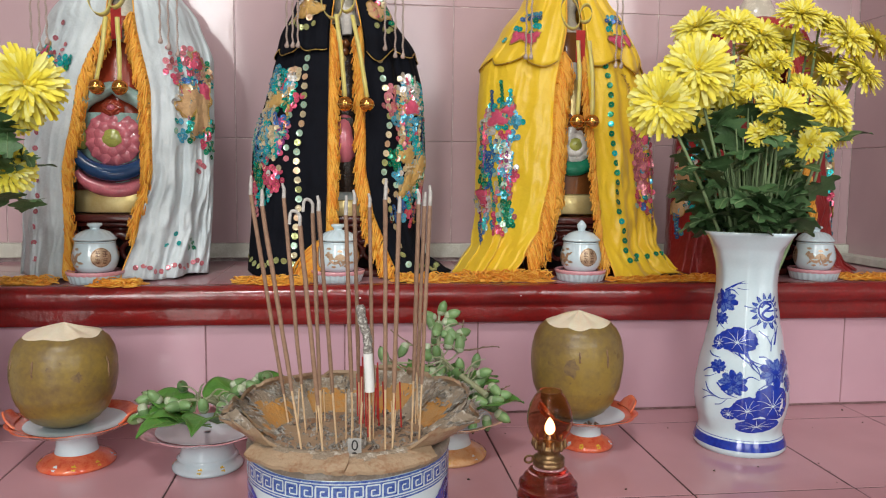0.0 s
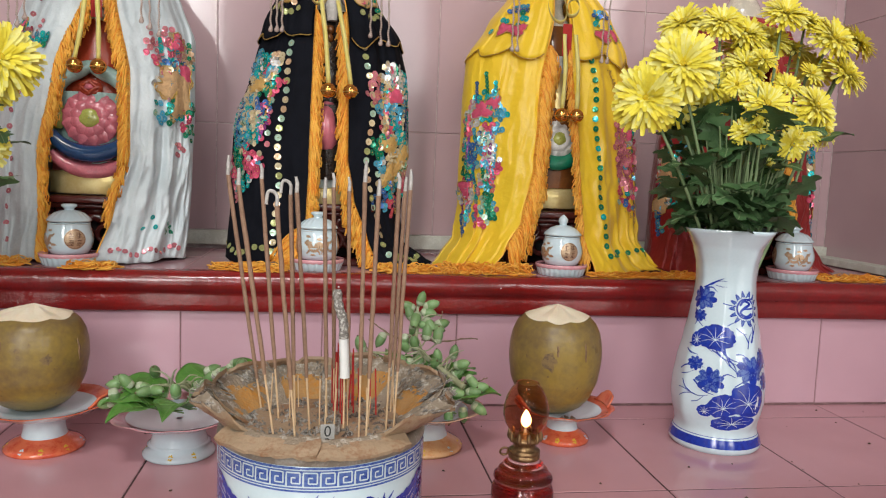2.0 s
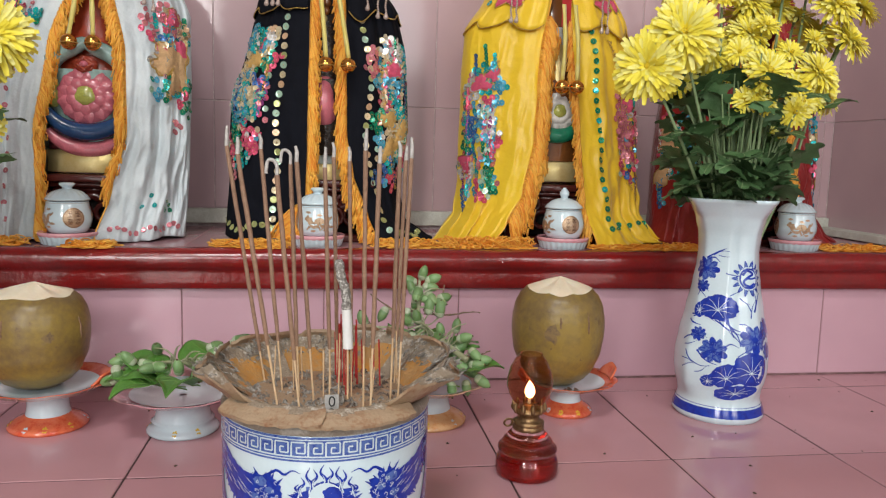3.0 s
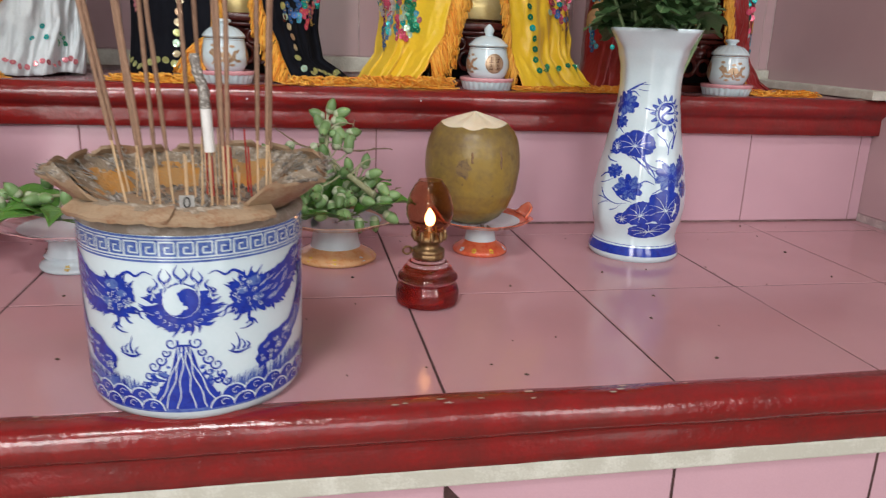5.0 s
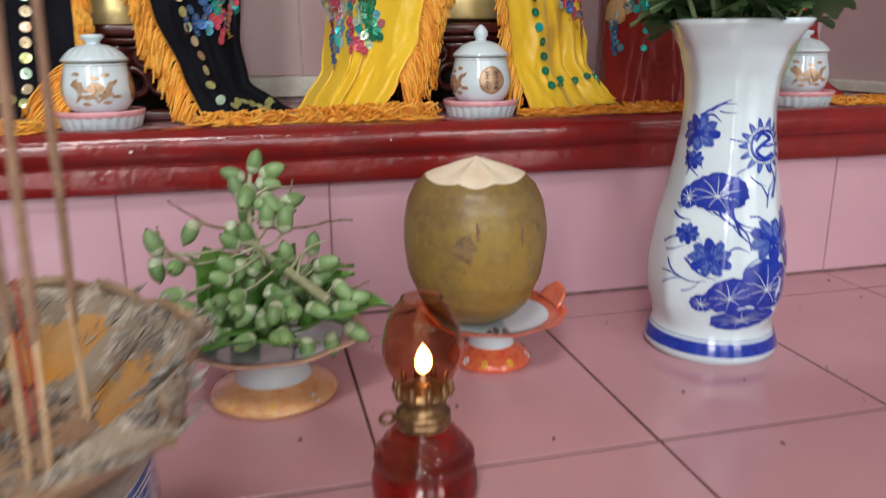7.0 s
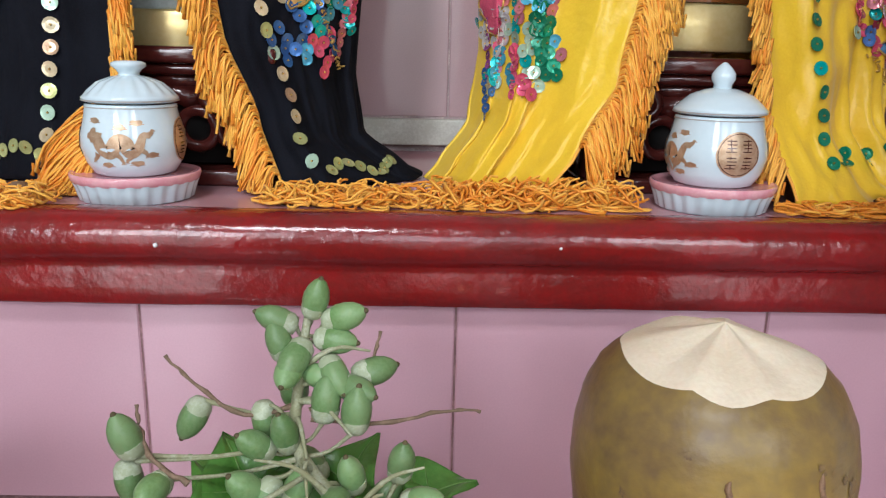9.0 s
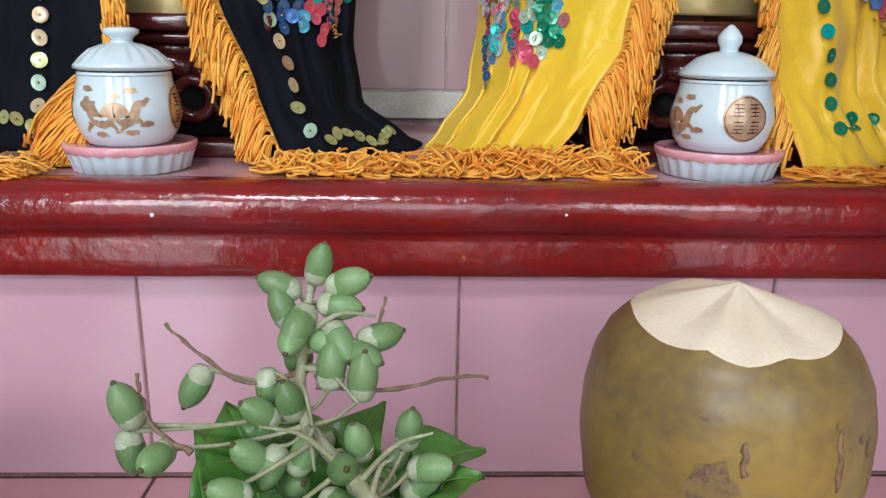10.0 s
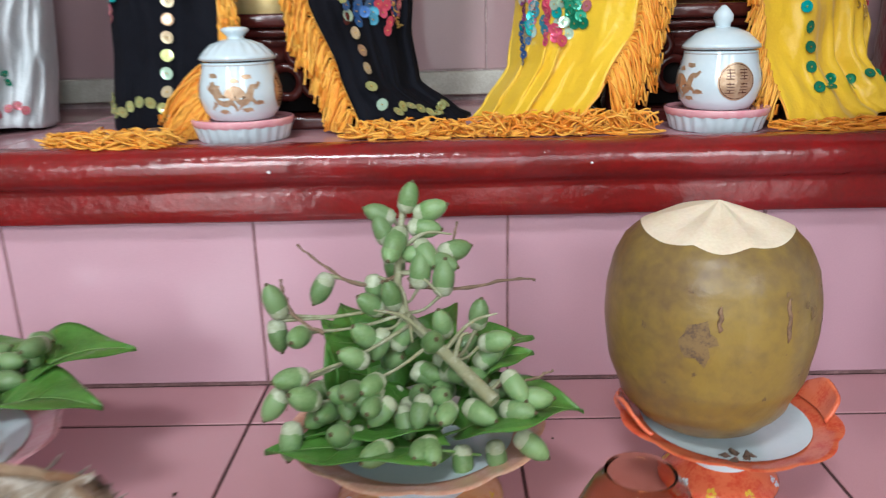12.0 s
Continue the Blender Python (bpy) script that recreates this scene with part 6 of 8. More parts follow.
    def medallion(u):
        gold.disc(u, 0.0245, 0.0155, 0.0004, 0, 36)
        dark.stroke([(u + 0.0142 * math.cos(k * 0.2618), 0.0245 + 0.0142 * math.sin(k * 0.2618)) for k in range(25)], 0.0005, 0.0007)
        rng = random.Random(7)
        for cx, cy in ((-0.0055, 0.0058), (0.0055, 0.0058), (-0.0055, -0.0055), (0.0055, -0.0055)):
            for k in range(4):
                dark.stroke([(u + cx - 0.0034 + rng.uniform(-0.0004, 0.0008), 0.0245 + cy + 0.0036 - 0.0024 * k), (u + cx + 0.0034 - rng.uniform(0, 0.001), 0.0245 + cy + 0.0036 - 0.0024 * k)], 0.0007, 0.0007)
            dark.stroke([(u + cx + rng.uniform(-0.001, 0.001), 0.0245 + cy + 0.0046), (u + cx, 0.0245 + cy - 0.0042)], 0.0007, 0.0007)
    for k in range(4):
        uu = k * 0.034 * math.pi / 2
        (dragon if (k % 2 == 0) == (picture == "dragon") else medallion)(uu)
    gold.put("gold_print", M_GOLDPAINT, root, "worn gold dragons and round emblems")
    tagged(dark.put("brushwork", M_WOODRED, root, "dark brown bars"), kind="stuff")
    # saucer
    sau = thing("saucer", (x, y, SHELF_Z + 0.0003), "fluted white saucer with a pink rim under a jar", "saucer", "saucers under the jars")
    flute = lambda a, r, z: r * (1 + 0.018 * math.cos(26 * a) * (1 - smoothstep(0.010, 0.0155, z)))
    g = Geo()
    g.lathe([(0.0335, 0.0), (0.0352, 0.001), (0.0375, 0.009), (0.0392, 0.0125)], 156, 0, shape=flute, close=False)
    rim = Geo()
    rim.lathe([(0.0388, 0.0118), (0.0402, 0.0135), (0.0408, 0.0165), (0.0402, 0.018), (0.0388, 0.0178), (0.037, 0.0165), (0.034, 0.0162), (0.002, 0.016)], 96, 0, close=False)
    g.poly([(0.0335 * math.sin(2 * math.pi * k / 40), 0.0335 * math.cos(2 * math.pi * k / 40), 0.0) for k in range(40)], 0)
    g.put("saucer_body", M_PORC, sau, "fluted white outside")
    rim.put("saucer_rim", M_PINKGLAZE, sau, "pink glazed rim")


jar(-0.562, 1.042, "disc", "medal", 0.55, "white lidded jar with gold emblem, fluted lid")
jar(-0.2105, 1.042, "disc", "dragon", 0.05, "white lidded jar with a worn gold dragon and fluted lid")
jar(0.1705, 1.042, "point", "medal", 0.1, "white lidded jar with gold emblem and pointed knob")
jar(0.570, 1.045, "disc", "dragon", -0.35, "white lidded jar with worn gold dragon beside a red robe")

# ---- statues in embroidered robes, on lacquered stands ----
M_CLOTH = {
    "white": mat("pale_satin", (0.58, 0.635, 0.655), (0.46, 0.515, 0.535), 0.5, scale=18, fine=900, mix=0.6, sheen=0.25, bump=0.6, bump_scale=38, relief=0.008),
    "black": mat("black_velvet", (0.003, 0.0035, 0.006), (0.006, 0.007, 0.011), 0.8, scale=25, fine=900, mix=0.8, bump=0.3, bump_scale=45, relief=0.006, spec=0.12),
    "yellow": mat("yellow_satin", (0.80, 0.55, 0.030), (0.74, 0.47, 0.020), 0.36, scale=9, fine=700, mix=0.5, sheen=0.15, bump=0.35, bump_scale=38, relief=0.008),
    # red satin, its colour darkened for the shade behind the bouquet
    "red": mat("shaded_red_satin", (0.27, 0.008, 0.008), (0.20, 0.006, 0.006), 0.38, scale=18, fine=700, mix=0.7, sheen=0.2, bump=0.6, bump_scale=38, relief=0.008),
}
M_FRINGE = mat("orange_fringe", (0.88, 0.49, 0.075), (0.84, 0.40, 0.045), 0.45, scale=60, fine=700, mix=0.8, bump=0.3, bump_scale=1500, sheen=0.1)
M_FRINGEDEEP = mat("deep_orange_fringe", (0.82, 0.33, 0.03), (0.74, 0.25, 0.02), 0.45, scale=60, fine=700, mix=0.8, bump=0.3, bump_scale=1500)
M_CORD = mat("gold_cord", (0.55, 0.36, 0.10), (0.42, 0.26, 0.06), 0.35, metal=0.6, scale=300, fine=1500, bump=0.5, bump_scale=900)
M_RIBBON = mat("pale_ribbon", (0.60, 0.50, 0.10), (0.66, 0.58, 0.20), 0.4, scale=60, fine=900, sheen=0.3)
M_PEARL = mat("pearl_bead", (0.46, 0.37, 0.33), (0.38, 0.29, 0.25), 0.18, scale=90, coat=0.5)
SEQ = {k: mat("sequin_" + k, c, tuple(0.8 * q for q in c), 0.2, metal=0.4, scale=200, fine=900, coat=0.3, vary=0.25) for k, c in dict(
    teal=(0.01, 0.48, 0.47), green=(0.008, 0.26, 0.14), blue=(0.06, 0.17, 0.44), sky=(0.10, 0.44, 0.62), pink=(0.80, 0.12, 0.22), rose=(0.74, 0.25, 0.30), violet=(0.38, 0.09, 0.32), cream=(0.80, 0.68, 0.44),
    mint=(0.52, 0.75, 0.58), white=(0.75, 0.74, 0.72), peach=(0.72, 0.48, 0.30), lime=(0.50, 0.54, 0.22)).items()}
M_FELT = {k: mat("felt_" + k, c, None, 0.85, scale=150, fine=900, mix=0.7, bump=0.5, bump_scale=900) for k, c in dict(gold=(0.62, 0.38, 0.12), pink=(0.66, 0.09, 0.17), red=(0.55, 0.05, 0.05), blue=(0.10, 0.25, 0.45), teal=(0.02, 0.33, 0.30), tan=(0.58, 0.36, 0.18)).items()}
M_GLAZE = {k: mat("statue_" + k, c, tuple(0.75 * q for q in c), 0.22, scale=70, fine=400, mix=0.7, coat=0.4, bump=0.25, bump_scale=150) for k, c in dict(
    pink=(0.60, 0.16, 0.20), blue=(0.012, 0.06, 0.17), teal=(0.12, 0.36, 0.36), aqua=(0.34, 0.50, 0.46), brick=(0.38, 0.05, 0.02), cream=(0.70, 0.64, 0.52), green=(0.01, 0.20, 0.11), white=(0.68, 0.66, 0.62), brown=(0.20, 0.07, 0.02), olive=(0.42, 0.44, 0.10), dark=(0.03, 0.02, 0.015), grey=(0.40, 0.46, 0.46)).items()}


def sequin_mesh(col, r):
    g = Geo()
    n = 12
    ring = lambda q, z: [(q * r * math.cos(2 * math.pi * k / n), q * r * math.sin(2 * math.pi * k / n), z) for k in range(n)]
    g.grid([ring(1.0, -0.0003), ring(1.0, 0.0001), ring(0.62, -0.0002), ring(0.16, -0.0001)], 0, loop=True)
    g.ball((0, 0, 0.0003), r * 0.16, 4, 1)
    ob = g.put("sequin", [SEQ[col], M_CORD], smooth=False)
    me = ob.data
    bpy.data.objects.remove(ob)
    return me


SEQ_MESH = {}


class Robe:
    """An open robe: two front panels that hang from the shoulders and wrap round to the back."""
    def __init__(self, cx, yc, depth, edges, colour, seed, label, folds=(5, 5), flare=0.03, deep=1.0):
        self.cx, self.yc, self.depth, self.e, self.colour, self.seed, self.folds, self.flare, self.deep = cx, yc, depth, edges, colour, seed, folds, flare, deep
        self.crush, self.up = {"black": 0.5, "white": 1.0, "yellow": 1.0, "red": 0.8}[colour], 0.0
        self.root = thing("robe", (cx, yc, SHELF_Z), label, "robe", "robes on the statues")
        self.o = Vector((cx, yc, SHELF_Z))

    def point(self, side, s, z, lift=0.0):
        """side: -1 or 1; s: 0 at the front opening, 1 at the outline, up to 1.5 round the back."""
        xi, xo = interp(self.e["in%+d" % side], z), interp(self.e["out%+d" % side], z)
        half = abs(xo) * 1.015
        d = interp(self.depth, z)
        low = 1 - smoothstep(0.2, 0.52, z)
        q = min(1, s)
        x = xi + (xo - xi) * (0.35 * q + 0.65 * math.sin(q * math.pi / 2))
        y = -d * math.sqrt(max(0.0, 1 - (x / half) ** 2))
        if s > 1:
            t = (s - 1) / 0.5
            x, y = xo * (1 - 0.55 * t * t), y + 0.11 * t
        nf = self.folds[0 if side < 0 else 1]
        ph = self.seed + 1.9 * side + 1.6 * math.sin(4 * z + self.seed) + 3.2 * noise.noise(Vector((s * 1.6, z * 3.5, self.seed)))
        amp = self.deep * (0.0034 + 0.0050 * low) * (0.25 + 0.75 * min(1, s * 2.5)) * (0.45 + 0.9 * abs(noise.noise(Vector((s * 2.5, z * 2.5, self.seed + 9)))))
        w = math.sin(2 * math.pi * nf * s * 0.55 + ph)
        f = amp * (1.2 * w + 0.3 * math.sin(3.1 * math.pi * nf * s + 2 * ph)) + 0.0020 * noise.noise(Vector((s * 5, z * 14, self.seed)))
        f += self.crush * (0.5 + low) * (0.0085 * (0.5 - abs(noise.noise(Vector((s * 6 + 2 * z, z * 11 - s * 2, self.seed + 3))))) + 0.0042 * (0.5 - abs(noise.noise(Vector((s * 13 - 5 * z, z * 26 + 3 * s, self.seed + 5))))))
        y -= f + self.flare * (1 - smoothstep(0.2, 0.27, z)) * (1 - 0.5 * abs(x / half)) + lift
        x += 0.35 * f + side * lift * 0.3
        z2 = z + 0.002 * math.sin(9 * s + self.seed) * low
        return Vector((x, y, z2 - SHELF_Z))

    def frame_at(self, side, s, z, lift=0.001):
        p = self.point(side, s, z, lift)
        a = self.point(side, s + 0.02, z, lift) - self.point(side, s - 0.02, z, lift)
        b = self.point(side, s, z + 0.006, lift) - self.point(side, s, z - 0.006, lift)
        n = a.cross(b).normalized()
        if n.y > 0:
            n = -n
        return p, n

    def panels(self, ztop=0.70):
        for side in (-1, 1):
            rows = []
            for i in range(120):
                z = 0.2035 + (ztop - 0.2035) * i / 119
                rows.append([self.point(side, 1.5 * j / 110, z) for j in range(111)])
            g = Geo()
            g.grid(rows, 0, flip=side < 0)
            ob = g.put("robe_panel", M_CLOTH[self.colour], self.root)
            ob.modifiers.new("thick", "SOLIDIFY").thickness = 0.0012
            g = Geo()
            edge = [self.point(side, 0.0, 0.206 + (ztop - 0.206) * k / 50, 0.0008) for k in range(51)]
            g.tube(edge, 0.0011, 6)
            g.put("hem_cord", M_FRINGE, self.root, "orange edge braid")

    def cape(self, z0, scallop, colour):
        """A short shoulder cape over the panels with a corded, scalloped edge."""
        for side in (-1, 1):
            rows, low = [], []
            for j in range(61):
                s = 0.02 + 1.3 * j / 60
                zb = z0 + 0.008 - scallop * abs(math.sin(2.2 * math.pi * s + 0.4)) * (0.7 + 0.6 * noise.noise(Vector((s * 3, side, self.seed))))
                low.append((s, zb))
            for i in range(20):
                rows.append([self.point(side, s, zb + (0.705 - zb) * i / 19, 0.0065 - 0.003 * i / 19 + 0.005 * (1 - i / 19) ** 2 * noise.noise(Vector((s * 7, side, self.seed + 4)))) for s, zb in low])
            g = Geo()
            g.grid(rows, 0, flip=side < 0)
            ob = g.put("shoulder_cape", M_CLOTH[colour], self.root, "short cape over the shoulders")
            ob.modifiers.new("thick", "SOLIDIFY").thickness = 0.0012
            g = Geo()
            g.tube([self.point(side, s, zb, 0.0075 + 0.005 * noise.noise(Vector((s * 7, side, self.seed + 4)))) for s, zb in low], 0.0008, 6)
            g.put("cape_cord", M_CORD, self.root, "gold cord edge")

    def fringe(self, side, z0, z1, count, length, inward, seed, spread=0.3):
        """Twisted hanging threads along one front edge; one joined part, too many to count."""
        rng = random.Random(seed)
        g = Geo()
        for k in range(int(count * 1.7)):
            z = z0 + (z1 - z0) * rng.random()
            p = self.point(side, 0.0, z, 0.0015)
            L = length * rng.uniform(0.6, 1.2)
            dx = -side * inward * rng.uniform(0.35, 1.15)
            dy = -0.004 * rng.random() - 0.001
            bot = max(0.003, p.z - L)
            a = Vector((p.x + 0.3 * dx, p.y + dy * 1.5, p.z + 0.001))
            b = Vector((p.x + 0.75 * dx + rng.uniform(-1, 1) * 0.002, p.y + dy * 2, max(0.003, p.z - 0.45 * L)))
            c = Vector((p.x + dx + rng.uniform(-1, 1) * spread * 0.01, p.y + dy * 2 - 0.001, bot))
            pts = spline([p, a, b, c], 8)
            if rng.random() < 0.6:
                up = Vector((c.x + 0.0018, c.y, c.z + 0.008))
                pts += [Vector((c.x + 0.0012, c.y, c.z - 0.0006)), up]
            g.tube(pts, 0.00092, 4, 0 if rng.random() < 0.75 else 1, caps=False)
        return tagged(g.put("fringe", [M_FRINGE, M_FRINGEDEEP], self.root, "hanging orange fringe"), kind="stuff")

    def pile(self, x0, x1, y0, y1, count, seed, height=0.012, deep=0.4):
        """Fringe lying in loose loops on the shelf, in the robe's own frame."""
        rng = random.Random(seed)
        g = Geo()
        for k in range(count):
            cx, cy = rng.uniform(x0, x1), rng.uniform(y0, y1)
            r1, r2 = rng.uniform(0.006, 0.017), rng.uniform(0.003, 0.008)
            t0, dirn = rng.uniform(0, 6.283), rng.uniform(-0.6, 0.6) + (math.pi / 2 if rng.random() < 0.35 else 0)
            arc = rng.uniform(3.5, 6.5)
            lift = height * rng.random() ** 1.3
            pts = []
            for j in range(11):
                a = t0 + arc * j / 10
                x, y = r1 * math.cos(a), r2 * math.sin(a)
                pts.append((cx + x * math.cos(dirn) - y * math.sin(dirn), cy + x * math.sin(dirn) + y * math.cos(dirn), 0.0014 + lift * (0.6 + 0.4 * math.sin(a * 1.5 + k))))
            g.tube(pts, 0.00085, 5, 1 if rng.random() < deep else 0)
        return tagged(g.put("fallen_fringe", [M_FRINGE, M_FRINGEDEEP], self.root, "orange fringe heaped on the shelf"), kind="stuff")

    def sequin(self, side, s, z, col, r, tilt=0.25, rng=random):
        key = (col, round(r, 4))
        if key not in SEQ_MESH:
            SEQ_MESH[key] = sequin_mesh(col, r)
        p, n = self.frame_at(side, s, z, 0.0022 + self.up)
        n = (n + Vector((rng.gauss(0, tilt), rng.gauss(0, tilt * 0.3), rng.gauss(0, tilt)))).normalized()
        share("sequin", SEQ_MESH[key], self.root, aim(p, n, 1.0, rng.uniform(0, 6)))

    def chain(self, side, s, z, ds, dz, n, col, r=0.0036, rng=random):
        for k in range(n):
            self.sequin(side, s + ds * k, z + dz * k, col, r * (1 + 0.1 * rng.uniform(-1, 1)), 0.22, rng)

    def cover(self, side, s0, s1, z0, z1, palette, seed, r=0.0050, step=0.0068, cells=11, keep=0.88):
        """A solid motif of overlapping sequins in blotches of colour."""
        rng = random.Random(seed)
        pts = [(rng.uniform(0, 1), rng.uniform(0, 1), palette[k % len(palette)]) for k in range(cells)]
        mid = (z0 + z1) / 2
        width = abs(interp(self.e["out%+d" % side], mid) - interp(self.e["in%+d" % side], mid)) * (s1 - s0) * 1.1
        nx, nz = max(2, int(width / step)), max(2, int((z1 - z0) / step))
        for i in range(nx + 1):
            for j in range(nz + 1):
                u, v = (i + 0.5 * (j % 2)) / nx, j / nz
                if (2 * u - 1) ** 2 + (2 * v - 1) ** 2 > 1.05 + 0.35 * math.sin(9 * u + 7 * v + seed) or rng.random() > keep:
                    continue
                col = min(pts, key=lambda p: (p[0] - u) ** 2 * 2.2 + (p[1] - v) ** 2)[2]
                if rng.random() < 0.14:
                    col = rng.choice(("white", "mint", "cream", "sky", "teal"))
                self.sequin(side, s0 + (s1 - s0) * u + rng.gauss(0, 0.012), z0 + (z1 - z0) * v + rng.gauss(0, 0.0008), col, r, 0.22, rng)

    def felt(self, side, s, z, rs, rz, col, seed, jag=0.25, turn=0.0):
        """A padded felt patch with a corded outline."""
        rng = random.Random(seed)
        ring = []
        for k in range(26):
            a = 2 * math.pi * k / 26
            q = 1 + jag * math.sin(3 * a + seed) * 0.6 + jag * rng.uniform(-0.3, 0.3)
            x, y = rs * q * math.cos(a), rz * q * math.sin(a)
            ring.append((x * math.cos(turn) - y * math.sin(turn), x * math.sin(turn) + y * math.cos(turn)))
        half = abs(interp(self.e["out%+d" % side], z) - interp(self.e["in%+d" % side], z))
        g = Geo()
        rows = []
        for q, lf in ((0.03, 0.0042), (0.4, 0.004), (0.75, 0.0032), (1.0, 0.001)):
            rows.append([self.point(side, s + side * x * q / half, z + y * q, lf + self.up) for x, y in ring])
        g.grid(rows, 0, loop=True)
        pts = [self.point(side, s + side * x / half, z + y, 0.002 + self.up) for x, y in ring]
        g.tube(pts + [pts[0]], 0.0009, 5, 1, caps=False)
        g.put("felt_patch", [M_FELT[col], M_CORD], self.root, "padded embroidered patch with a gold cord outline")

    def beads(self, side, s, z, ds, dz, n, seed):
        """A stitched line of small brass bugle beads."""
        rng = random.Random(seed)
        g = Geo()
        for k in range(n):
            p, nn = self.frame_at(side, s + ds * k / n + rng.gauss(0, 0.012), z + dz * k / n + rng.gauss(0, 0.002), 0.002)
            d = Vector((rng.gauss(0, 1), 0, rng.gauss(0, 1))).normalized() * 0.0017
            g.tube([p - d, p, p + d], [0.0005, 0.0009, 0.0005], 5)
        tagged(g.put("bead_line", M_CORD, self.root, "stitched brass beads"), kind="stuff")

    def necklace(self, x, top, bottom, y, n_beads):
        g = Geo()
        for k in range(n_beads):
            z = bottom + (top - bottom) * k / (n_beads - 1)
            g.ball((x + 0.0006 * math.sin(k), y, z - SHELF_Z), 0.0018 if k > 1 else (0.0038 if k == 0 else 0.0028), 6)
        g.put("bead_string", M_PEARL, self.root, "hanging string of pearl beads")

    def bells(self, xs, z, y, top, xtop):
        for k, x in enumerate(xs):
            g = Geo()
            g.ball((x, y, z - SHELF_Z), 0.0112, 18)
            bell = g.put("bell", M_BELL, self.root, "polished golden round bell")
            g = Geo()
            g.tube([(x + 0.0114 * math.cos(t / 24 * 6.2832), y + 0.0114 * math.sin(t / 24 * 6.2832), z - SHELF_Z - 0.001) for t in range(25)], 0.0008, 5, caps=False)
            g.put("bell_seam", M_CORD, bell)
            g = Geo()
            path = spline([(xtop[k], y + 0.004, top - SHELF_Z), ((x + xtop[k]) / 2 + 0.002, y - 0.002, (z + top) / 2 - SHELF_Z), (x, y, z - SHELF_Z + 0.0105)], 14)
            g.grid([[(p.x - 0.0032, p.y - 0.001 * math.sin(i), p.z), (p.x, p.y - 0.0016, p.z), (p.x + 0.0032, p.y + 0.001 * math.sin(i), p.z)] for i, p in enumerate(path)], 0)
            ob = g.put("ribbon", M_RIBBON, self.root, "pale yellow ribbon tail")
            ob.modifiers.new("thick", "SOLIDIFY").thickness = 0.0004

    def bow(self, x, y, z):
        for s, rx, rz in ((-1, 0.030, 0.028), (1, 0.020, 0.016)):
            g = Geo()
            pts = [Vector((x + s * rx * (0.5 - 0.5 * math.cos(t)) , y - 0.006 * math.sin(t), z - SHELF_Z - rz * math.sin(t) * 0.9 + 0.012 * math.sin(t / 2))) for t in [2 * math.pi * k / 24 for k in range(25)]]
            g.grid([[(p.x - 0.001, p.y - 0.0032, p.z + 0.002), (p.x, p.y, p.z), (p.x + 0.001, p.y + 0.0032, p.z - 0.002)] for p in pts], 0)
            ob = g.put("ribbon_loop", M_RIBBON, self.root, "loop of pale yellow ribbon")
            ob.modifiers.new("thick", "SOLIDIFY").thickness = 0.0005


DEPTH = [(0.2, 0.112), (0.35, 0.105), (0.5, 0.092), (0.6, 0.075), (0.66, 0.055), (0.71, 0.03)]
YC = 1.172
rng = random.Random(2)

# white robe
W = Robe(-0.545, YC, DEPTH, {
    "in-1": [(0.2, -0.067), (0.36, -0.071), (0.48, -0.05), (0.6, -0.008), (0.7, -0.004)], "out-1": [(0.2, -0.160), (0.36, -0.158), (0.52, -0.142), (0.6, -0.115), (0.66, -0.07), (0.71, -0.025)],
    "in+1": [(0.2, 0.016), (0.28, 0.036), (0.36, 0.056), (0.48, 0.054), (0.6, 0.030), (0.7, 0.012)], "out+1": [(0.2, 0.122), (0.36, 0.131), (0.42, 0.134), (0.54, 0.134), (0.6, 0.112), (0.66, 0.07), (0.71, 0.025)]},
    "white", 1.3, "pale grey-white satin robe with sequins and orange fringe", (4, 5), 0.022, 1.0)
W.panels()
W.fringe(-1, 0.21, 0.60, 430, 0.024, 0.013, 1)
W.fringe(1, 0.275, 0.60, 430, 0.024, 0.013, 2)
W.pile(-0.132, -0.072, -0.165, -0.140, 120, 3, 0.012)
W.pile(0.0, 0.05, -0.192, -0.150, 110, 4, 0.010, 0.6)
for k in range(16):
    W.sequin(-1, 0.42 + 0.05 * math.sin(k), 0.232 + 0.0235 * k, "rose", 0.0042, 0.3, rng)
for k in range(9):
    W.sequin(-1, 0.9, 0.25 + 0.03 * k, "white", 0.004, 0.3, rng)
for k in range(13):
    W.sequin(1, 0.12 + 0.062 * k, 0.219 + 0.004 * math.sin(k * 1.3), "rose", 0.0042, 0.3, rng)
for s, z, col, n in ((0.42, 0.262, "teal", 3), (0.7, 0.25, "green", 5), (0.52, 0.43, "teal", 7), (0.72, 0.362, "rose", 4), (0.62, 0.375, "rose", 3), (0.92, 0.40, "green", 6), (0.88, 0.42, "green", 5)):
    for k in range(n):
        W.sequin(1, s + rng.uniform(-0.07, 0.07), z + rng.uniform(-0.013, 0.013), col, 0.004, 0.3, rng)
W.felt(1, 0.60, 0.475, 0.023, 0.020, "tan", 3, 0.5, 0.5)
W.felt(1, 0.74, 0.458, 0.011, 0.030, "tan", 5, 0.3, 0.1)
W.felt(1, 0.78, 0.49, 0.010, 0.016, "pink", 6, 0.3, 0.3)
W.chain(1, 0.56, 0.500, 0.01, -0.006, 5, "sky", 0.0045, rng)
W.chain(1, 0.61, 0.503, 0.012, -0.006, 5, "sky", 0.0045, rng)
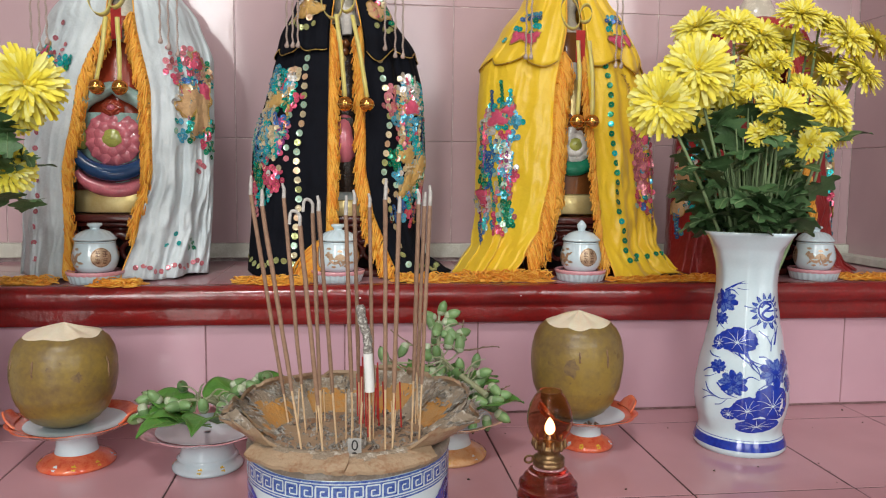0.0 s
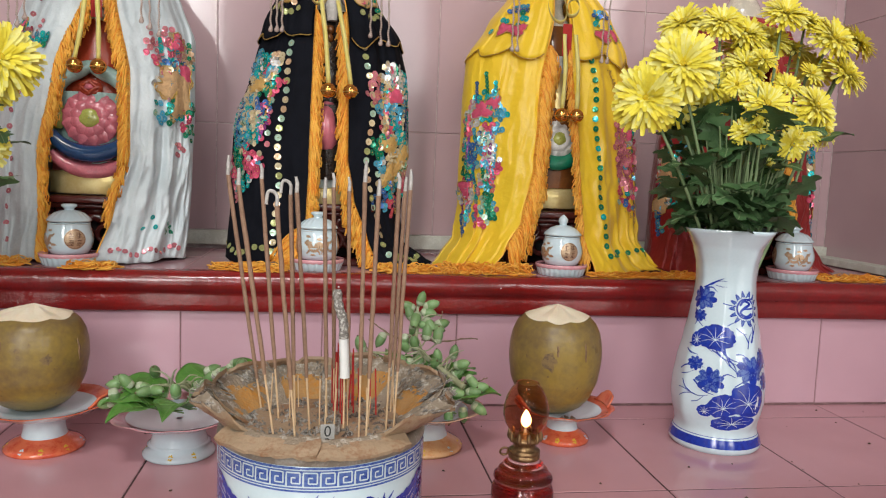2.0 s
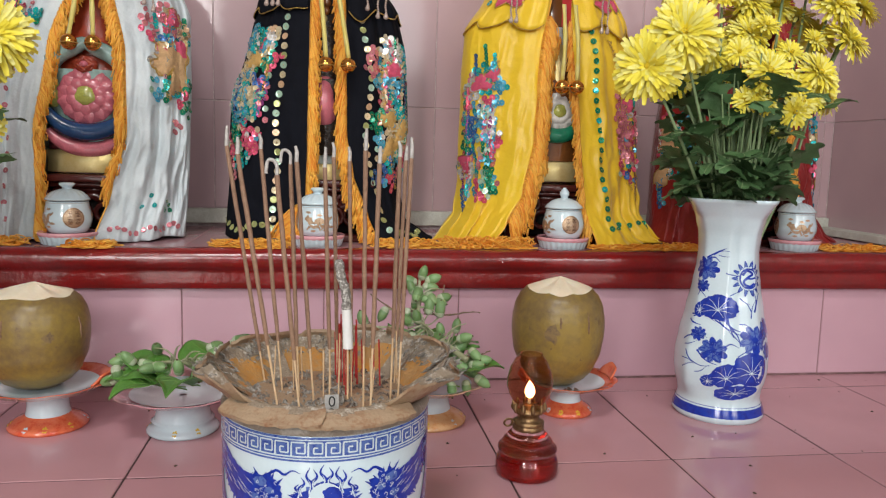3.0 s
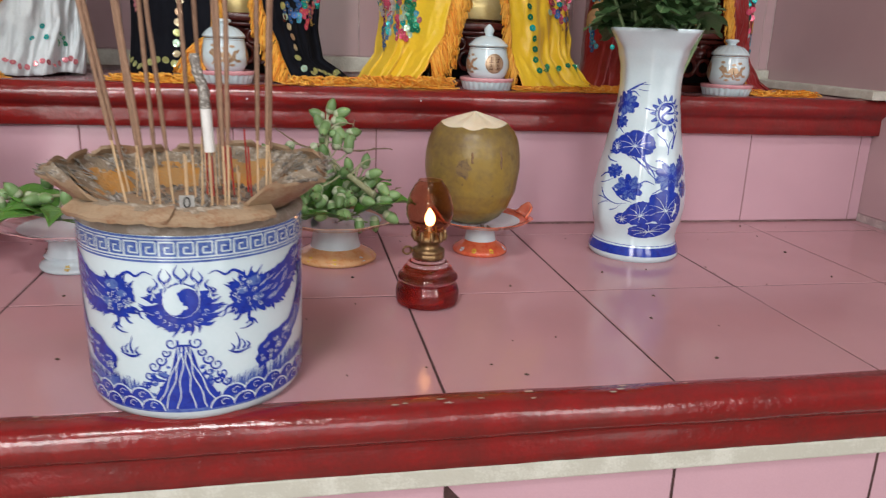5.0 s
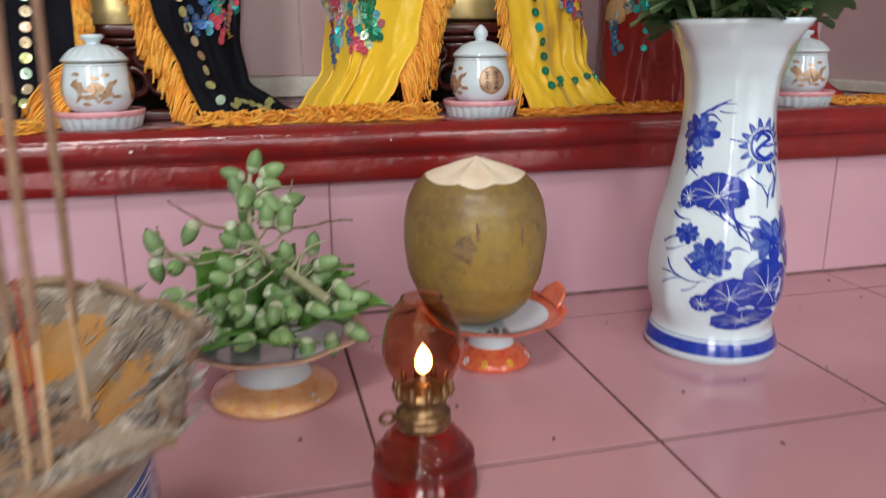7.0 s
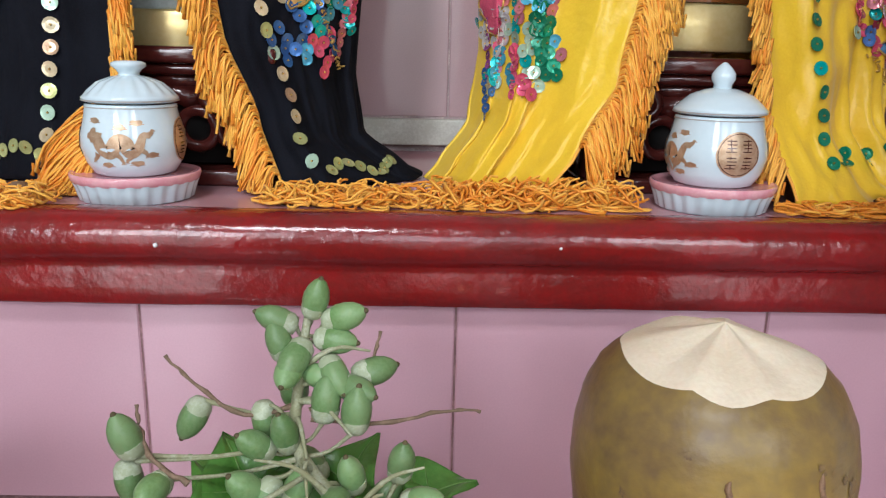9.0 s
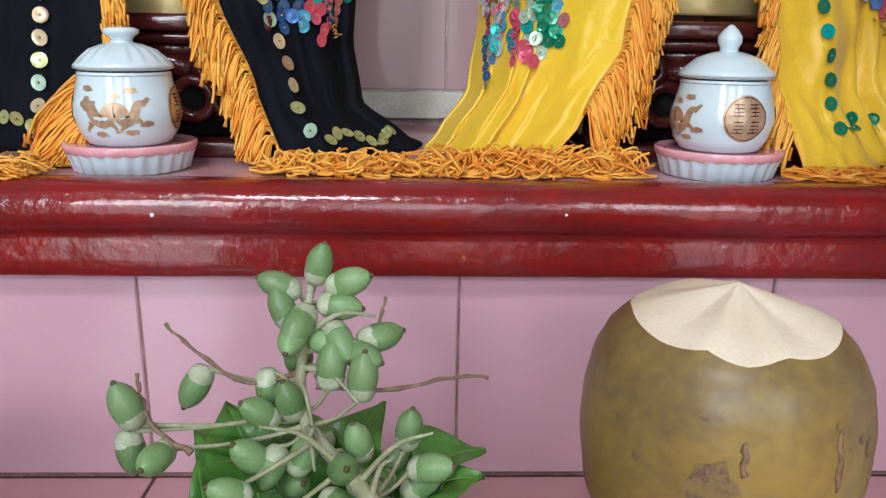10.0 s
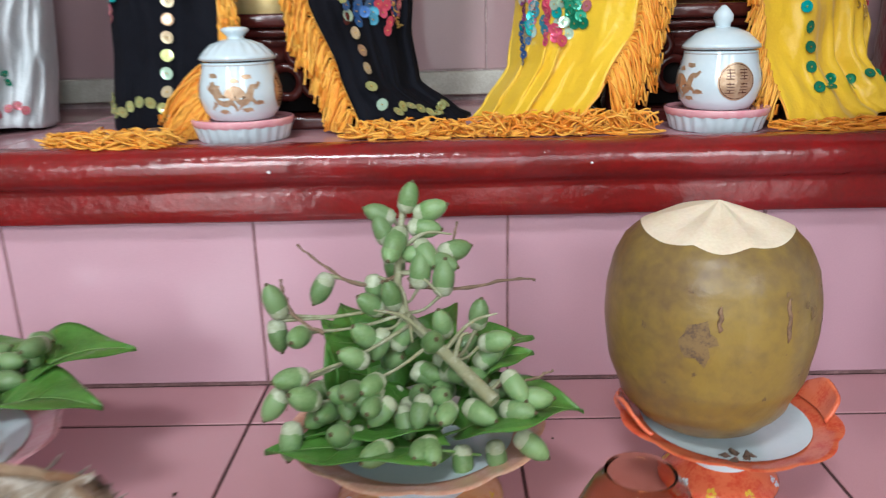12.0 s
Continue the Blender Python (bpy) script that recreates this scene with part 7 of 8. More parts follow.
for side in (-1, 1):
    for k, col in enumerate(("teal", "pink", "sky", "cream", "green")):
        W.chain(side, 0.42 + 0.11 * k, 0.535, 0.0, -0.0055, 5, col, 0.0042, rng)
    W.chain(side, 0.46, 0.503, 0.05, 0.0, 8, "blue", 0.0045, rng)
    for k in range(14):
        W.sequin(side, 0.30 + 0.015 * k * (1 if side > 0 else 0.5), 0.55 - 0.008 * k, "rose", 0.0034, 0.3, rng)
for x in (-0.108, -0.095, -0.084, 0.075, 0.086, 0.098):
    W.necklace(x, 0.69, 0.545 + 0.01 * math.cos(x * 90), -0.105 + 0.28 * (abs(x) - 0.07), 44)
W.bells((-0.012, 0.020), 0.484, -0.118, 0.585, (0.002, 0.018))
W.bow(0.006, -0.105, 0.605)

# black robe
B = Robe(-0.205, YC, DEPTH, {
    "in-1": [(0.2, -0.026), (0.41, -0.021), (0.58, -0.018), (0.7, -0.004)], "out-1": [(0.2, -0.153), (0.3, -0.148), (0.41, -0.144), (0.52, -0.113), (0.575, -0.099), (0.63, -0.075), (0.71, -0.03)],
    "in+1": [(0.2, 0.088), (0.25, 0.068), (0.31, 0.046), (0.37, 0.036), (0.56, 0.033), (0.7, 0.01)], "out+1": [(0.2, 0.185), (0.21, 0.165), (0.235, 0.132), (0.28, 0.126), (0.39, 0.136), (0.5, 0.133), (0.56, 0.12), (0.62, 0.08), (0.66, 0.06), (0.71, 0.025)]},
    "black", 4.1, "black velvet robe with bright sequins and orange fringe", (3, 3), 0.02)
B.panels()
B.cape(0.552, 0.02, "black")
B.fringe(-1, 0.24, 0.59, 420, 0.032, 0.013, 11)
B.fringe(1, 0.215, 0.59, 460, 0.032, 0.015, 12)
B.fringe(-1, 0.225, 0.262, 120, 0.05, -0.045, 13)
B.pile(-0.150, -0.135, -0.160, -0.14, 40, 14, 0.010, 0.3)
B.pile(-0.125, -0.055, -0.178, -0.145, 170, 15, 0.012, 0.3)
B.pile(0.085, 0.185, -0.156, -0.120, 230, 16, 0.012, 0.4)
cols = ("peach", "cream", "mint", "lime", "cream")
for k in range(24):
    B.sequin(-1, 0.27 + 0.015 * math.sin(k * 0.7), 0.222 + 0.0145 * k, cols[k % 5] if k % 7 else "mint", 0.0054, 0.12, rng)
    B.sequin(1, 0.24 + 0.04 * math.sin(k * 0.5), 0.222 + 0.0145 * k, cols[(k + 2) % 5], 0.0054, 0.12, rng)
for k in range(9):
    B.sequin(-1, 0.30 + 0.085 * k, 0.223 + 0.004 * math.sin(k), "lime", 0.0050, 0.3, rng)
    B.sequin(1, 0.32 + 0.075 * k, 0.214 + 0.003 * math.sin(k), "lime", 0.0050, 0.3, rng)
for side in (-1, 1):
    m = rng
    B.felt(side, 0.66, 0.478 if side < 0 else 0.47, 0.016, 0.013, "gold" if side < 0 else "pink", 3, 0.3)
    for k in range(9):
        a = 0.35 + 0.33 * k
        col = ("cream", "sky", "teal", "white", "green", "pink", "sky", "cream", "teal")[k]
        ds, dz = 0.030 * math.cos(a), 0.0058 * math.sin(a)
        B.chain(side, 0.66 + 5 * ds * 0.6, 0.472 + 3.2 * dz, ds, dz, 6, col, 0.0036, rng)
    for k, (s, z, ds, dz, n, col) in enumerate(((0.94, 0.455, -0.004, -0.007, 13, "teal"), (0.86, 0.45, 0.0, -0.007, 11, "blue"), (0.78, 0.448, -0.006, -0.0065, 9, "cream"), (0.70, 0.452, -0.006, -0.0065, 10, "sky"), (0.62, 0.45, -0.006, -0.0065, 11, "cream"),
                                                   (0.53, 0.445, -0.006, -0.0065, 9, "violet"), (0.92, 0.37, -0.03, -0.005, 9, "green"), (0.96, 0.36, -0.012, -0.0065, 7, "pink"), (0.88, 0.35, -0.012, -0.0065, 9, "rose"), (0.80, 0.365, -0.014, -0.006, 6, "green"))):
        B.chain(side, s, z, ds, dz, n, col, 0.0039, rng)
    for k in range(11):
        B.sequin(side, 0.40 + 0.07 * (k % 2), 0.385 + 0.0085 * k, ("rose", "pink", "mint")[k % 3], 0.0048, 0.2, rng)
    B.beads(side, 0.52, 0.50, -0.1, -0.05, 50, 31 + side)
    B.beads(side, 0.42, 0.47, 0.05, -0.06, 40, 41 + side)
    B.up = 0.006
    B.felt(side, 0.42, 0.618, 0.018, 0.014, "gold" if side < 0 else "tan", 8, 0.3)
    B.cover(side, 0.25, 0.75, 0.604, 0.64, ("cream", "white", "peach") if side < 0 else ("pink", "cream", "green"), 107, keep=0.8, cells=3)
    for k in range(6):
        B.sequin(side, 0.24 + 0.1 * k, 0.594 - 0.006 * math.sin(k), "lime", 0.0048, 0.2, rng)
    B.up = 0.0
B.felt(1, 0.55, 0.392, 0.014, 0.018, "gold", 12, 0.4, 0.4)
B.felt(1, 0.80, 0.375, 0.013, 0.030, "gold", 13, 0.5, -0.5)
B.felt(1, 0.55, 0.345, 0.009, 0.022, "gold", 14, 0.4, -0.4)
B.chain(1, 0.72, 0.345, 0.03, -0.0055, 7, "teal", 0.0042, rng)
B.chain(1, 0.55, 0.335, 0.03, -0.006, 7, "blue", 0.0045, rng)
B.beads(1, 0.55, 0.335, 0.25, -0.05, 40, 55)
for x in (-0.083, -0.074, -0.066, 0.066, 0.082, 0.094):
    B.necklace(x, 0.69, 0.556 - 0.01 * (x > 0.08), -0.096 + 0.25 * (abs(x) - 0.06), 42)
B.bells((0.005, 0.038), 0.468, -0.121, 0.60, (-0.008, 0.016))
B.bow(0.0, -0.105, 0.612)

B.cover(-1, 0.30, 0.97, 0.455, 0.530, ("cream", "sky", "teal", "green", "white", "peach", "pink"), 101)
B.cover(-1, 0.38, 0.97, 0.375, 0.462, ("teal", "blue", "sky", "cream", "violet", "green", "white"), 102)
B.cover(-1, 0.43, 0.97, 0.315, 0.385, ("pink", "green", "rose", "teal", "pink"), 103)
B.cover(1, 0.24, 0.97, 0.43, 0.52, ("teal", "sky", "white", "pink", "cream", "rose", "blue"), 104)
B.cover(1, 0.28, 0.97, 0.335, 0.435, ("cream", "teal", "peach", "sky", "pink", "green", "cream"), 105)
B.cover(1, 0.28, 0.73, 0.275, 0.345, ("blue", "teal", "pink", "sky", "blue"), 106, keep=0.7)
# yellow robe
Y = Robe(0.165, YC, DEPTH, {
    "in-1": [(0.2, -0.112), (0.235, -0.084), (0.28, -0.060), (0.37, -0.042), (0.5, -0.032), (0.6, -0.012), (0.7, -0.004)], "out-1": [(0.2, -0.19), (0.215, -0.178), (0.25, -0.155), (0.3, -0.146), (0.37, -0.146), (0.54, -0.141), (0.6, -0.105), (0.65, -0.07), (0.71, -0.03)],
    "in+1": [(0.2, 0.058), (0.26, 0.042), (0.37, 0.032), (0.54, 0.017), (0.7, 0.008)], "out+1": [(0.2, 0.225), (0.215, 0.195), (0.25, 0.168), (0.37, 0.156), (0.48, 0.150), (0.56, 0.132), (0.62, 0.100), (0.66, 0.07), (0.71, 0.03)]},
    "yellow", 2.6, "glossy yellow satin robe with bright sequins and orange fringe", (5, 5), 0.026, 1.1)
Y.panels()
Y.cape(0.548, 0.022, "yellow")
Y.fringe(-1, 0.235, 0.56, 520, 0.036, 0.017, 21)
Y.fringe(1, 0.225, 0.56, 320, 0.022, 0.010, 22)
Y.pile(-0.178, -0.055, -0.158, -0.115, 320, 23, 0.016, 0.5)
Y.pile(0.05, 0.215, -0.160, -0.130, 240, 24, 0.007, 0.75)
for k in range(21):
    Y.sequin(1, 0.21 + 0.015 * math.sin(k * 0.8), 0.232 + 0.0155 * k, "green" if k not in (4, 11, 14) else "teal", 0.0050, 0.2, rng)
for k in range(8):
    Y.sequin(1, 0.28 + 0.08 * k, 0.232 + 0.004 * math.sin(2 * k), "green", 0.0046, 0.4, rng)
for s, z, ds, dz, n, col in ((0.92, 0.45, 0.0, -0.0075, 8, "teal"), (0.82, 0.43, 0.0, -0.0065, 12, "violet"), (0.74, 0.425, -0.012, -0.006, 7, "sky"), (0.66, 0.42, 0.004, -0.0065, 11, "blue"), (0.56, 0.425, 0.004, -0.0065, 10, "pink"), (0.48, 0.42, 0.002, -0.0065, 11, "violet"),
                             (0.40, 0.40, 0.0, -0.0065, 11, "sky"), (0.72, 0.365, -0.01, -0.0065, 9, "teal"), (0.60, 0.36, -0.016, -0.006, 8, "green"), (0.52, 0.345, -0.012, -0.0065, 9, "green"), (0.92, 0.345, -0.02, -0.006, 8, "pink"), (0.94, 0.33, -0.012, -0.0065, 8, "violet"),
                             (0.82, 0.345, -0.012, -0.0065, 10, "rose"), (0.9, 0.285, -0.02, -0.0065, 6, "blue"), (0.64, 0.30, -0.008, -0.0065, 6, "pink"), (0.72, 0.29, -0.004, -0.007, 4, "blue"), (0.74, 0.50, -0.006, -0.0065, 9, "blue"), (0.62, 0.515, -0.006, -0.0065, 8, "green"), (0.50, 0.50, -0.006, -0.0065, 7, "teal")):
    Y.chain(-1, s, z, ds, dz, n, col, 0.0037, rng)
Y.felt(-1, 0.66, 0.455, 0.017, 0.013, "pink", 4, 0.4, 0.3)
Y.felt(-1, 0.50, 0.468, 0.012, 0.011, "pink", 5, 0.4)
Y.felt(-1, 0.86, 0.33, 0.011, 0.015, "pink", 6, 0.4)
for k in range(6):
    Y.sequin(-1, 0.93, 0.452 - 0.0145 * k, ("white", "teal", "green")[k % 3], 0.0055, 0.15, rng)
Y.felt(1, 0.72, 0.432, 0.019, 0.012, "pink", 14, 0.5, 0.4)
Y.felt(1, 0.84, 0.40, 0.016, 0.017, "pink", 15, 0.4)
Y.felt(1, 0.80, 0.35, 0.013, 0.026, "pink", 16, 0.5, -0.2)
Y.felt(1, 0.92, 0.445, 0.010, 0.016, "teal", 17, 0.4)
Y.felt(1, 0.80, 0.305, 0.014, 0.011, "blue", 18, 0.5)
for s, z, ds, dz, n, col in ((0.86, 0.47, 0.01, -0.006, 6, "blue"), (0.62, 0.42, 0.0, -0.006, 6, "rose"), (0.95, 0.38, 0.0, -0.0065, 8, "green"), (0.66, 0.36, 0.01, -0.006, 7, "violet"), (0.74, 0.30, 0.006, -0.006, 5, "blue"), (0.78, 0.48, 0.0, 0.006, 5, "teal")):
    Y.chain(1, s, z, ds, dz, n, col, 0.0037, rng)
Y.beads(1, 0.6, 0.49, 0.1, -0.1, 50, 61)
Y.beads(1, 0.6, 0.30, 0.2, -0.03, 30, 62)
Y.beads(-1, 0.45, 0.49, 0.05, -0.05, 40, 63)
for side in (-1, 1):
    Y.up = 0.006
    Y.cover(side, 0.30, 0.72, 0.592, 0.612, ("teal", "green", "teal"), 24, keep=0.9, cells=3)
    Y.felt(side, 0.42, 0.585, 0.013, 0.010, "pink", 24, 0.4)
    Y.felt(side, 0.62, 0.588, 0.009, 0.010, "pink", 26, 0.4)
    Y.chain(side, 0.36, 0.617, 0.06, 0.0, 6, "blue", 0.0042, rng)
    Y.chain(side, 0.42, 0.624, 0.06, 0.0, 4, "sky", 0.0042, rng)
    Y.sequin(side, 0.85, 0.585, "teal", 0.0055, 0.2, rng)
    Y.up = 0.0
for x in (-0.082, -0.074, 0.064, 0.074):
    Y.necklace(x, 0.69, 0.55 - 0.01 * (x > 0), -0.098 + 0.25 * (abs(x) - 0.06), 44)
Y.bells((-0.003, 0.021), 0.450, -0.118, 0.575, (-0.004, 0.014))
Y.bow(0.0, -0.105, 0.61)

Y.cover(-1, 0.30, 0.97, 0.405, 0.485, ("pink", "rose", "teal", "sky", "mint", "white", "pink", "sky", "cream"), 111)
Y.cover(-1, 0.33, 0.97, 0.335, 0.415, ("sky", "blue", "teal", "pink", "sky", "rose", "mint", "white", "green"), 112)
Y.cover(-1, 0.28, 0.96, 0.270, 0.342, ("rose", "teal", "sky", "white", "green", "pink", "mint"), 113)
Y.cover(1, 0.42, 0.97, 0.29, 0.455, ("pink", "pink", "green", "rose", "pink", "teal", "blue"), 114, keep=0.85)
Y.cover(1, 0.52, 0.95, 0.445, 0.475, ("blue", "sky", "green"), 115, keep=0.7)
Y.beads(1, 0.45, 0.53, 0.12, -0.06, 60, 64)
W.cover(1, 0.28, 0.70, 0.405, 0.448, ("teal", "sky", "green"), 121, keep=0.6)
W.cover(-1, 0.13, 0.93, 0.500, 0.545, ("teal", "pink", "sky", "green", "cream"), 122, keep=0.8)
W.cover(1, 0.25, 0.95, 0.485, 0.552, ("pink", "cream", "green", "rose", "peach", "sky"), 123, keep=0.85)
W.cover(1, 0.30, 0.60, 0.455, 0.49, ("sky", "teal", "white"), 124, keep=0.8)
W.cover(1, 0.72, 0.98, 0.395, 0.45, ("green", "teal", "pink"), 125, keep=0.8)
W.felt(1, 0.48, 0.462, 0.014, 0.012, "tan", 7, 0.4, 0.3)
W.felt(1, 0.66, 0.44, 0.010, 0.026, "tan", 8, 0.4, -0.2)
W.felt(1, 0.66, 0.532, 0.010, 0.014, "pink", 9, 0.4)
W.felt(-1, 0.55, 0.535, 0.008, 0.018, "pink", 10, 0.3)
W.beads(1, 0.36, 0.50, 0.3, -0.05, 70, 65)
# red robe
R = Robe(0.512, YC, DEPTH, {
    "in-1": [(0.2, -0.075), (0.37, -0.06), (0.5, -0.04), (0.6, -0.012), (0.7, -0.004)], "out-1": [(0.2, -0.16), (0.25, -0.15), (0.37, -0.147), (0.54, -0.13), (0.6, -0.1), (0.65, -0.07), (0.71, -0.03)],
    "in+1": [(0.2, 0.105), (0.26, 0.085), (0.37, 0.06), (0.5, 0.04), (0.6, 0.012), (0.7, 0.008)], "out+1": [(0.2, 0.195), (0.22, 0.165), (0.26, 0.145), (0.37, 0.142), (0.48, 0.138), (0.56, 0.115), (0.62, 0.085), (0.66, 0.06), (0.71, 0.03)]},
    "red", 6.2, "bright red satin robe with sequins and orange fringe", (4, 4), 0.026)
R.panels(0.62)
g = Geo()
g.lathe([(0.066, 0.590 - SHELF_Z), (0.074, 0.602 - SHELF_Z), (0.066, 0.618 - SHELF_Z), (0.052, 0.634 - SHELF_Z), (0.034, 0.640 - SHELF_Z), (0.030, 0.630 - SHELF_Z)], 60, c=(0, -0.008), shape=lambda a, r, z: r * (1 + 0.07 * noise.noise(Vector((4 * math.cos(a), 4 * math.sin(a), z * 60)))), close=False)
g.put("collar", M_RED2, R.root, "ruffled red cloth collar")
R.fringe(-1, 0.23, 0.56, 220, 0.03, 0.014, 71)
R.fringe(1, 0.23, 0.56, 220, 0.03, 0.014, 72)
R.pile(-0.165, -0.075, -0.160, -0.13, 150, 73, 0.010, 0.6)
R.pile(0.10, 0.20, -0.160, -0.12, 180, 74, 0.010, 0.5)
for side in (-1, 1):
    R.felt(side, 0.80, 0.375, 0.013, 0.032, "tan", 34, 0.4, 0.2)
    R.felt(side, 0.84, 0.315, 0.011, 0.022, "tan", 35, 0.4, -0.2)
    for s, z, ds, dz, n, col in ((0.62, 0.42, 0.01, -0.007, 9, "teal"), (0.92, 0.40, 0.0, -0.007, 8, "pink"), (0.90, 0.31, -0.02, -0.006, 8, "sky"), (0.80, 0.30, 0.0, -0.0065, 7, "blue"), (0.7, 0.36, 0.0, -0.007, 8, "white"), (0.55, 0.37, 0.0, -0.02, 6, "teal")):
        R.chain(side, s, z, ds, dz, n, col, 0.0043, rng)
R.cover(1, 0.33, 0.97, 0.29, 0.42, ("cream", "pink", "sky", "teal", "peach", "blue"), 131, keep=0.8)
R.cover(-1, 0.33, 0.97, 0.30, 0.42, ("teal", "pink", "sky", "white"), 132, keep=0.6)
for x in (-0.082, -0.070, -0.09, 0.064, 0.074):
    R.necklace(x, 0.60, 0.48, -0.112 + 0.25 * (abs(x) - 0.06), 42)


def statue(cx, style):
    """A glazed seated figure, mostly covered by its robe: one plain mesh on a gilt plinth."""
    names = ("cream", "pink", "blue", "teal", "aqua", "brick", "olive", "white", "green", "brown", "dark", "grey")
    mats = [M_GLAZE[n] for n in names] + [M_GOLDSATIN]
    ix = {n: k for k, n in enumerate(names)}
    gold = len(names)
    g = Geo()
    yf = -0.072
    def slab(z0, z1, half, front, slot):
        rows = [[(half * q, front + 0.03 * abs(q) ** 3 + d, z) for q in (-1, -0.97, -0.5, 0, 0.5, 0.97, 1)] for z, d in ((z0, 0.002), (z0 + 0.002, 0), ((z0 + z1) / 2, 0.0015), (z1 - 0.002, 0), (z1, 0.003))]
        g.grid(rows, slot)
        g.grid([[(x, y, z1) for x, y, z in rows[-1]], [(x, 0.08, z1) for x, y, z in rows[-1]]], slot)
        for s in (0, -1):
            g.grid([[r[s] for r in rows], [(r[s][0], 0.08, r[s][2]) for r in rows]], slot)
    def flower(z, r, y, slot, eye, petals=11, sz=1.0):
        for ring, (q0, q1, n) in enumerate(((0.35, 1.0, petals), (0.2, 0.68, petals - 3))):
            for k in range(n):
                a = 2 * math.pi * (k + 0.5 * ring) / n
                rows = []
                for i in range(5):
                    s = i / 4
                    rr = r * (q0 + (q1 - q0) * s)
                    w = 2.4 * r / n * math.sin(math.pi * (0.25 + 0.62 * s))
                    rows.append([(rr * math.cos(a) - w * q * math.sin(a), y - 0.004 - 0.004 * ring - 0.004 * math.sin(math.pi * s) + 0.002 * q * q, z + sz * (rr * math.sin(a) + w * q * math.cos(a))) for q in (-1, -0.4, 0.4, 1)])
                g.grid(rows, slot)
        rows = [[(r * q * math.cos(2 * math.pi * k / 20), y - dy, z + sz * r * q * math.sin(2 * math.pi * k / 20)) for k in range(20)] for q, dy in ((1.0, 0.0), (0.95, 0.004), (0.4, 0.008))]
        g.grid(rows, slot, loop=True)
        rows = [[(r * q * math.cos(2 * math.pi * k / 14) * (1 + 0.15 * math.sin(4 * k)), y - dy, z + sz * r * q * math.sin(2 * math.pi * k / 14)) for k in range(14)] for q, dy in ((0.36, 0.009), (0.3, 0.0125), (0.02, 0.0135))]
        g.grid(rows, eye, loop=True)
    def crescent(z, r, y, t, slot, span=2.5):
        pts = [(r * math.sin(a), y, z - r * math.cos(a) * 0.78) for a in [span * (k / 16 - 0.5) for k in range(17)]]
        g.tube(pts, [t * (0.45 + 0.55 * math.sin(math.pi * (0.08 + 0.84 * k / 16))) for k in range(17)], 10, slot)
    zz = lambda z: z - SHELF_Z
    body = {"white": "aqua", "black": "dark", "yellow": "brown", "red": "brick"}[style]
    prof = [(0.060, zz(0.335)), (0.064, zz(0.36)), (0.068, zz(0.40)), (0.070, zz(0.45)), (0.062, zz(0.50)), (0.056, zz(0.54)), (0.050, zz(0.57)), (0.036, zz(0.60)), (0.02, zz(0.625)), (0.019, zz(0.64)), (0.03, zz(0.66)), (0.036, zz(0.69)), (0.034, zz(0.72)), (0.022, zz(0.75)), (0.004, zz(0.765))]
    if style == "red":
        prof = [(r, zz(0.335) + (z - zz(0.335)) * 0.82) for r, z in prof]
    lower, upper = prof[:4], prof[3:8]
    g.lathe([(1.12 * r, z) for r, z in lower], 40, ix[body], c=(0, -0.012), close=False, shape=lambda a, r, z: r * (1 + 0.03 * math.sin(9 * a)))
    g.lathe(upper, 40, ix["brick" if style == "white" else body], c=(0, -0.012), close=False, shape=lambda a, r, z: r * (1 + 0.04 * math.sin(11 * a + 60 * z)))
    g.lathe(prof[7:], 32, ix["cream"], c=(0, -0.008), close=True)
    if style == "white":
        slab(zz(0.300), zz(0.334), 0.068, yf - 0.014, gold)
        slab(zz(0.334), zz(0.352), 0.066, yf - 0.010, ix["pink"])
        crescent(zz(0.404), 0.057, yf - 0.016, 0.013, ix["blue"])
        crescent(zz(0.384), 0.064, yf - 0.008, 0.012, ix["pink"], 2.2)
        flower(zz(0.412), 0.041, yf - 0.012, ix["pink"], ix["olive"], 13)
        slab(zz(0.435), zz(0.452), 0.056, yf - 0.002, ix["teal"])
        for s in (-1, 1):
            g.ball((s * 0.05, yf - 0.002, zz(0.415)), 0.016, 10, ix["olive"], 1.3)
            g.tube(spline([(s * 0.055, yf, zz(0.45)), (s * 0.04, yf - 0.012, zz(0.468)), (s * 0.012, yf - 0.016, zz(0.482)), (0, yf - 0.012, zz(0.49))], 10), [0.012, 0.013, 0.013, 0.013, 0.012, 0.012, 0.011, 0.01, 0.009, 0.008], 10, ix["aqua"])
            g.tube(spline([(s * 0.05, yf + 0.01, zz(0.462)), (s * 0.045, yf - 0.008, zz(0.468)), (s * 0.05, yf - 0.004, zz(0.476))], 8), 0.006, 8, ix["white"])
        flower(zz(0.457), 0.017, yf - 0.014, ix["brick"], ix["pink"], 7, 0.75)
        g.tube([(-0.016, yf + 0.012, zz(0.566)), (0.0, yf + 0.004, zz(0.572)), (0.018, yf + 0.012, zz(0.566))], [0.010, 0.013, 0.010], 10, ix["cream"])
    elif style == "yellow":
        slab(zz(0.302), zz(0.334), 0.060, yf - 0.010, gold)
        slab(zz(0.334), zz(0.362), 0.050, yf - 0.004, gold)
        crescent(zz(0.404), 0.036, yf - 0.012, 0.013, ix["green"], 2.6)
        flower(zz(0.415), 0.031, yf - 0.012, ix["white"], ix["olive"], 11)
        g.tube([(0, yf + 0.006, zz(0.455)), (0, yf + 0.006, zz(0.52))], [0.016, 0.012], 12, gold)
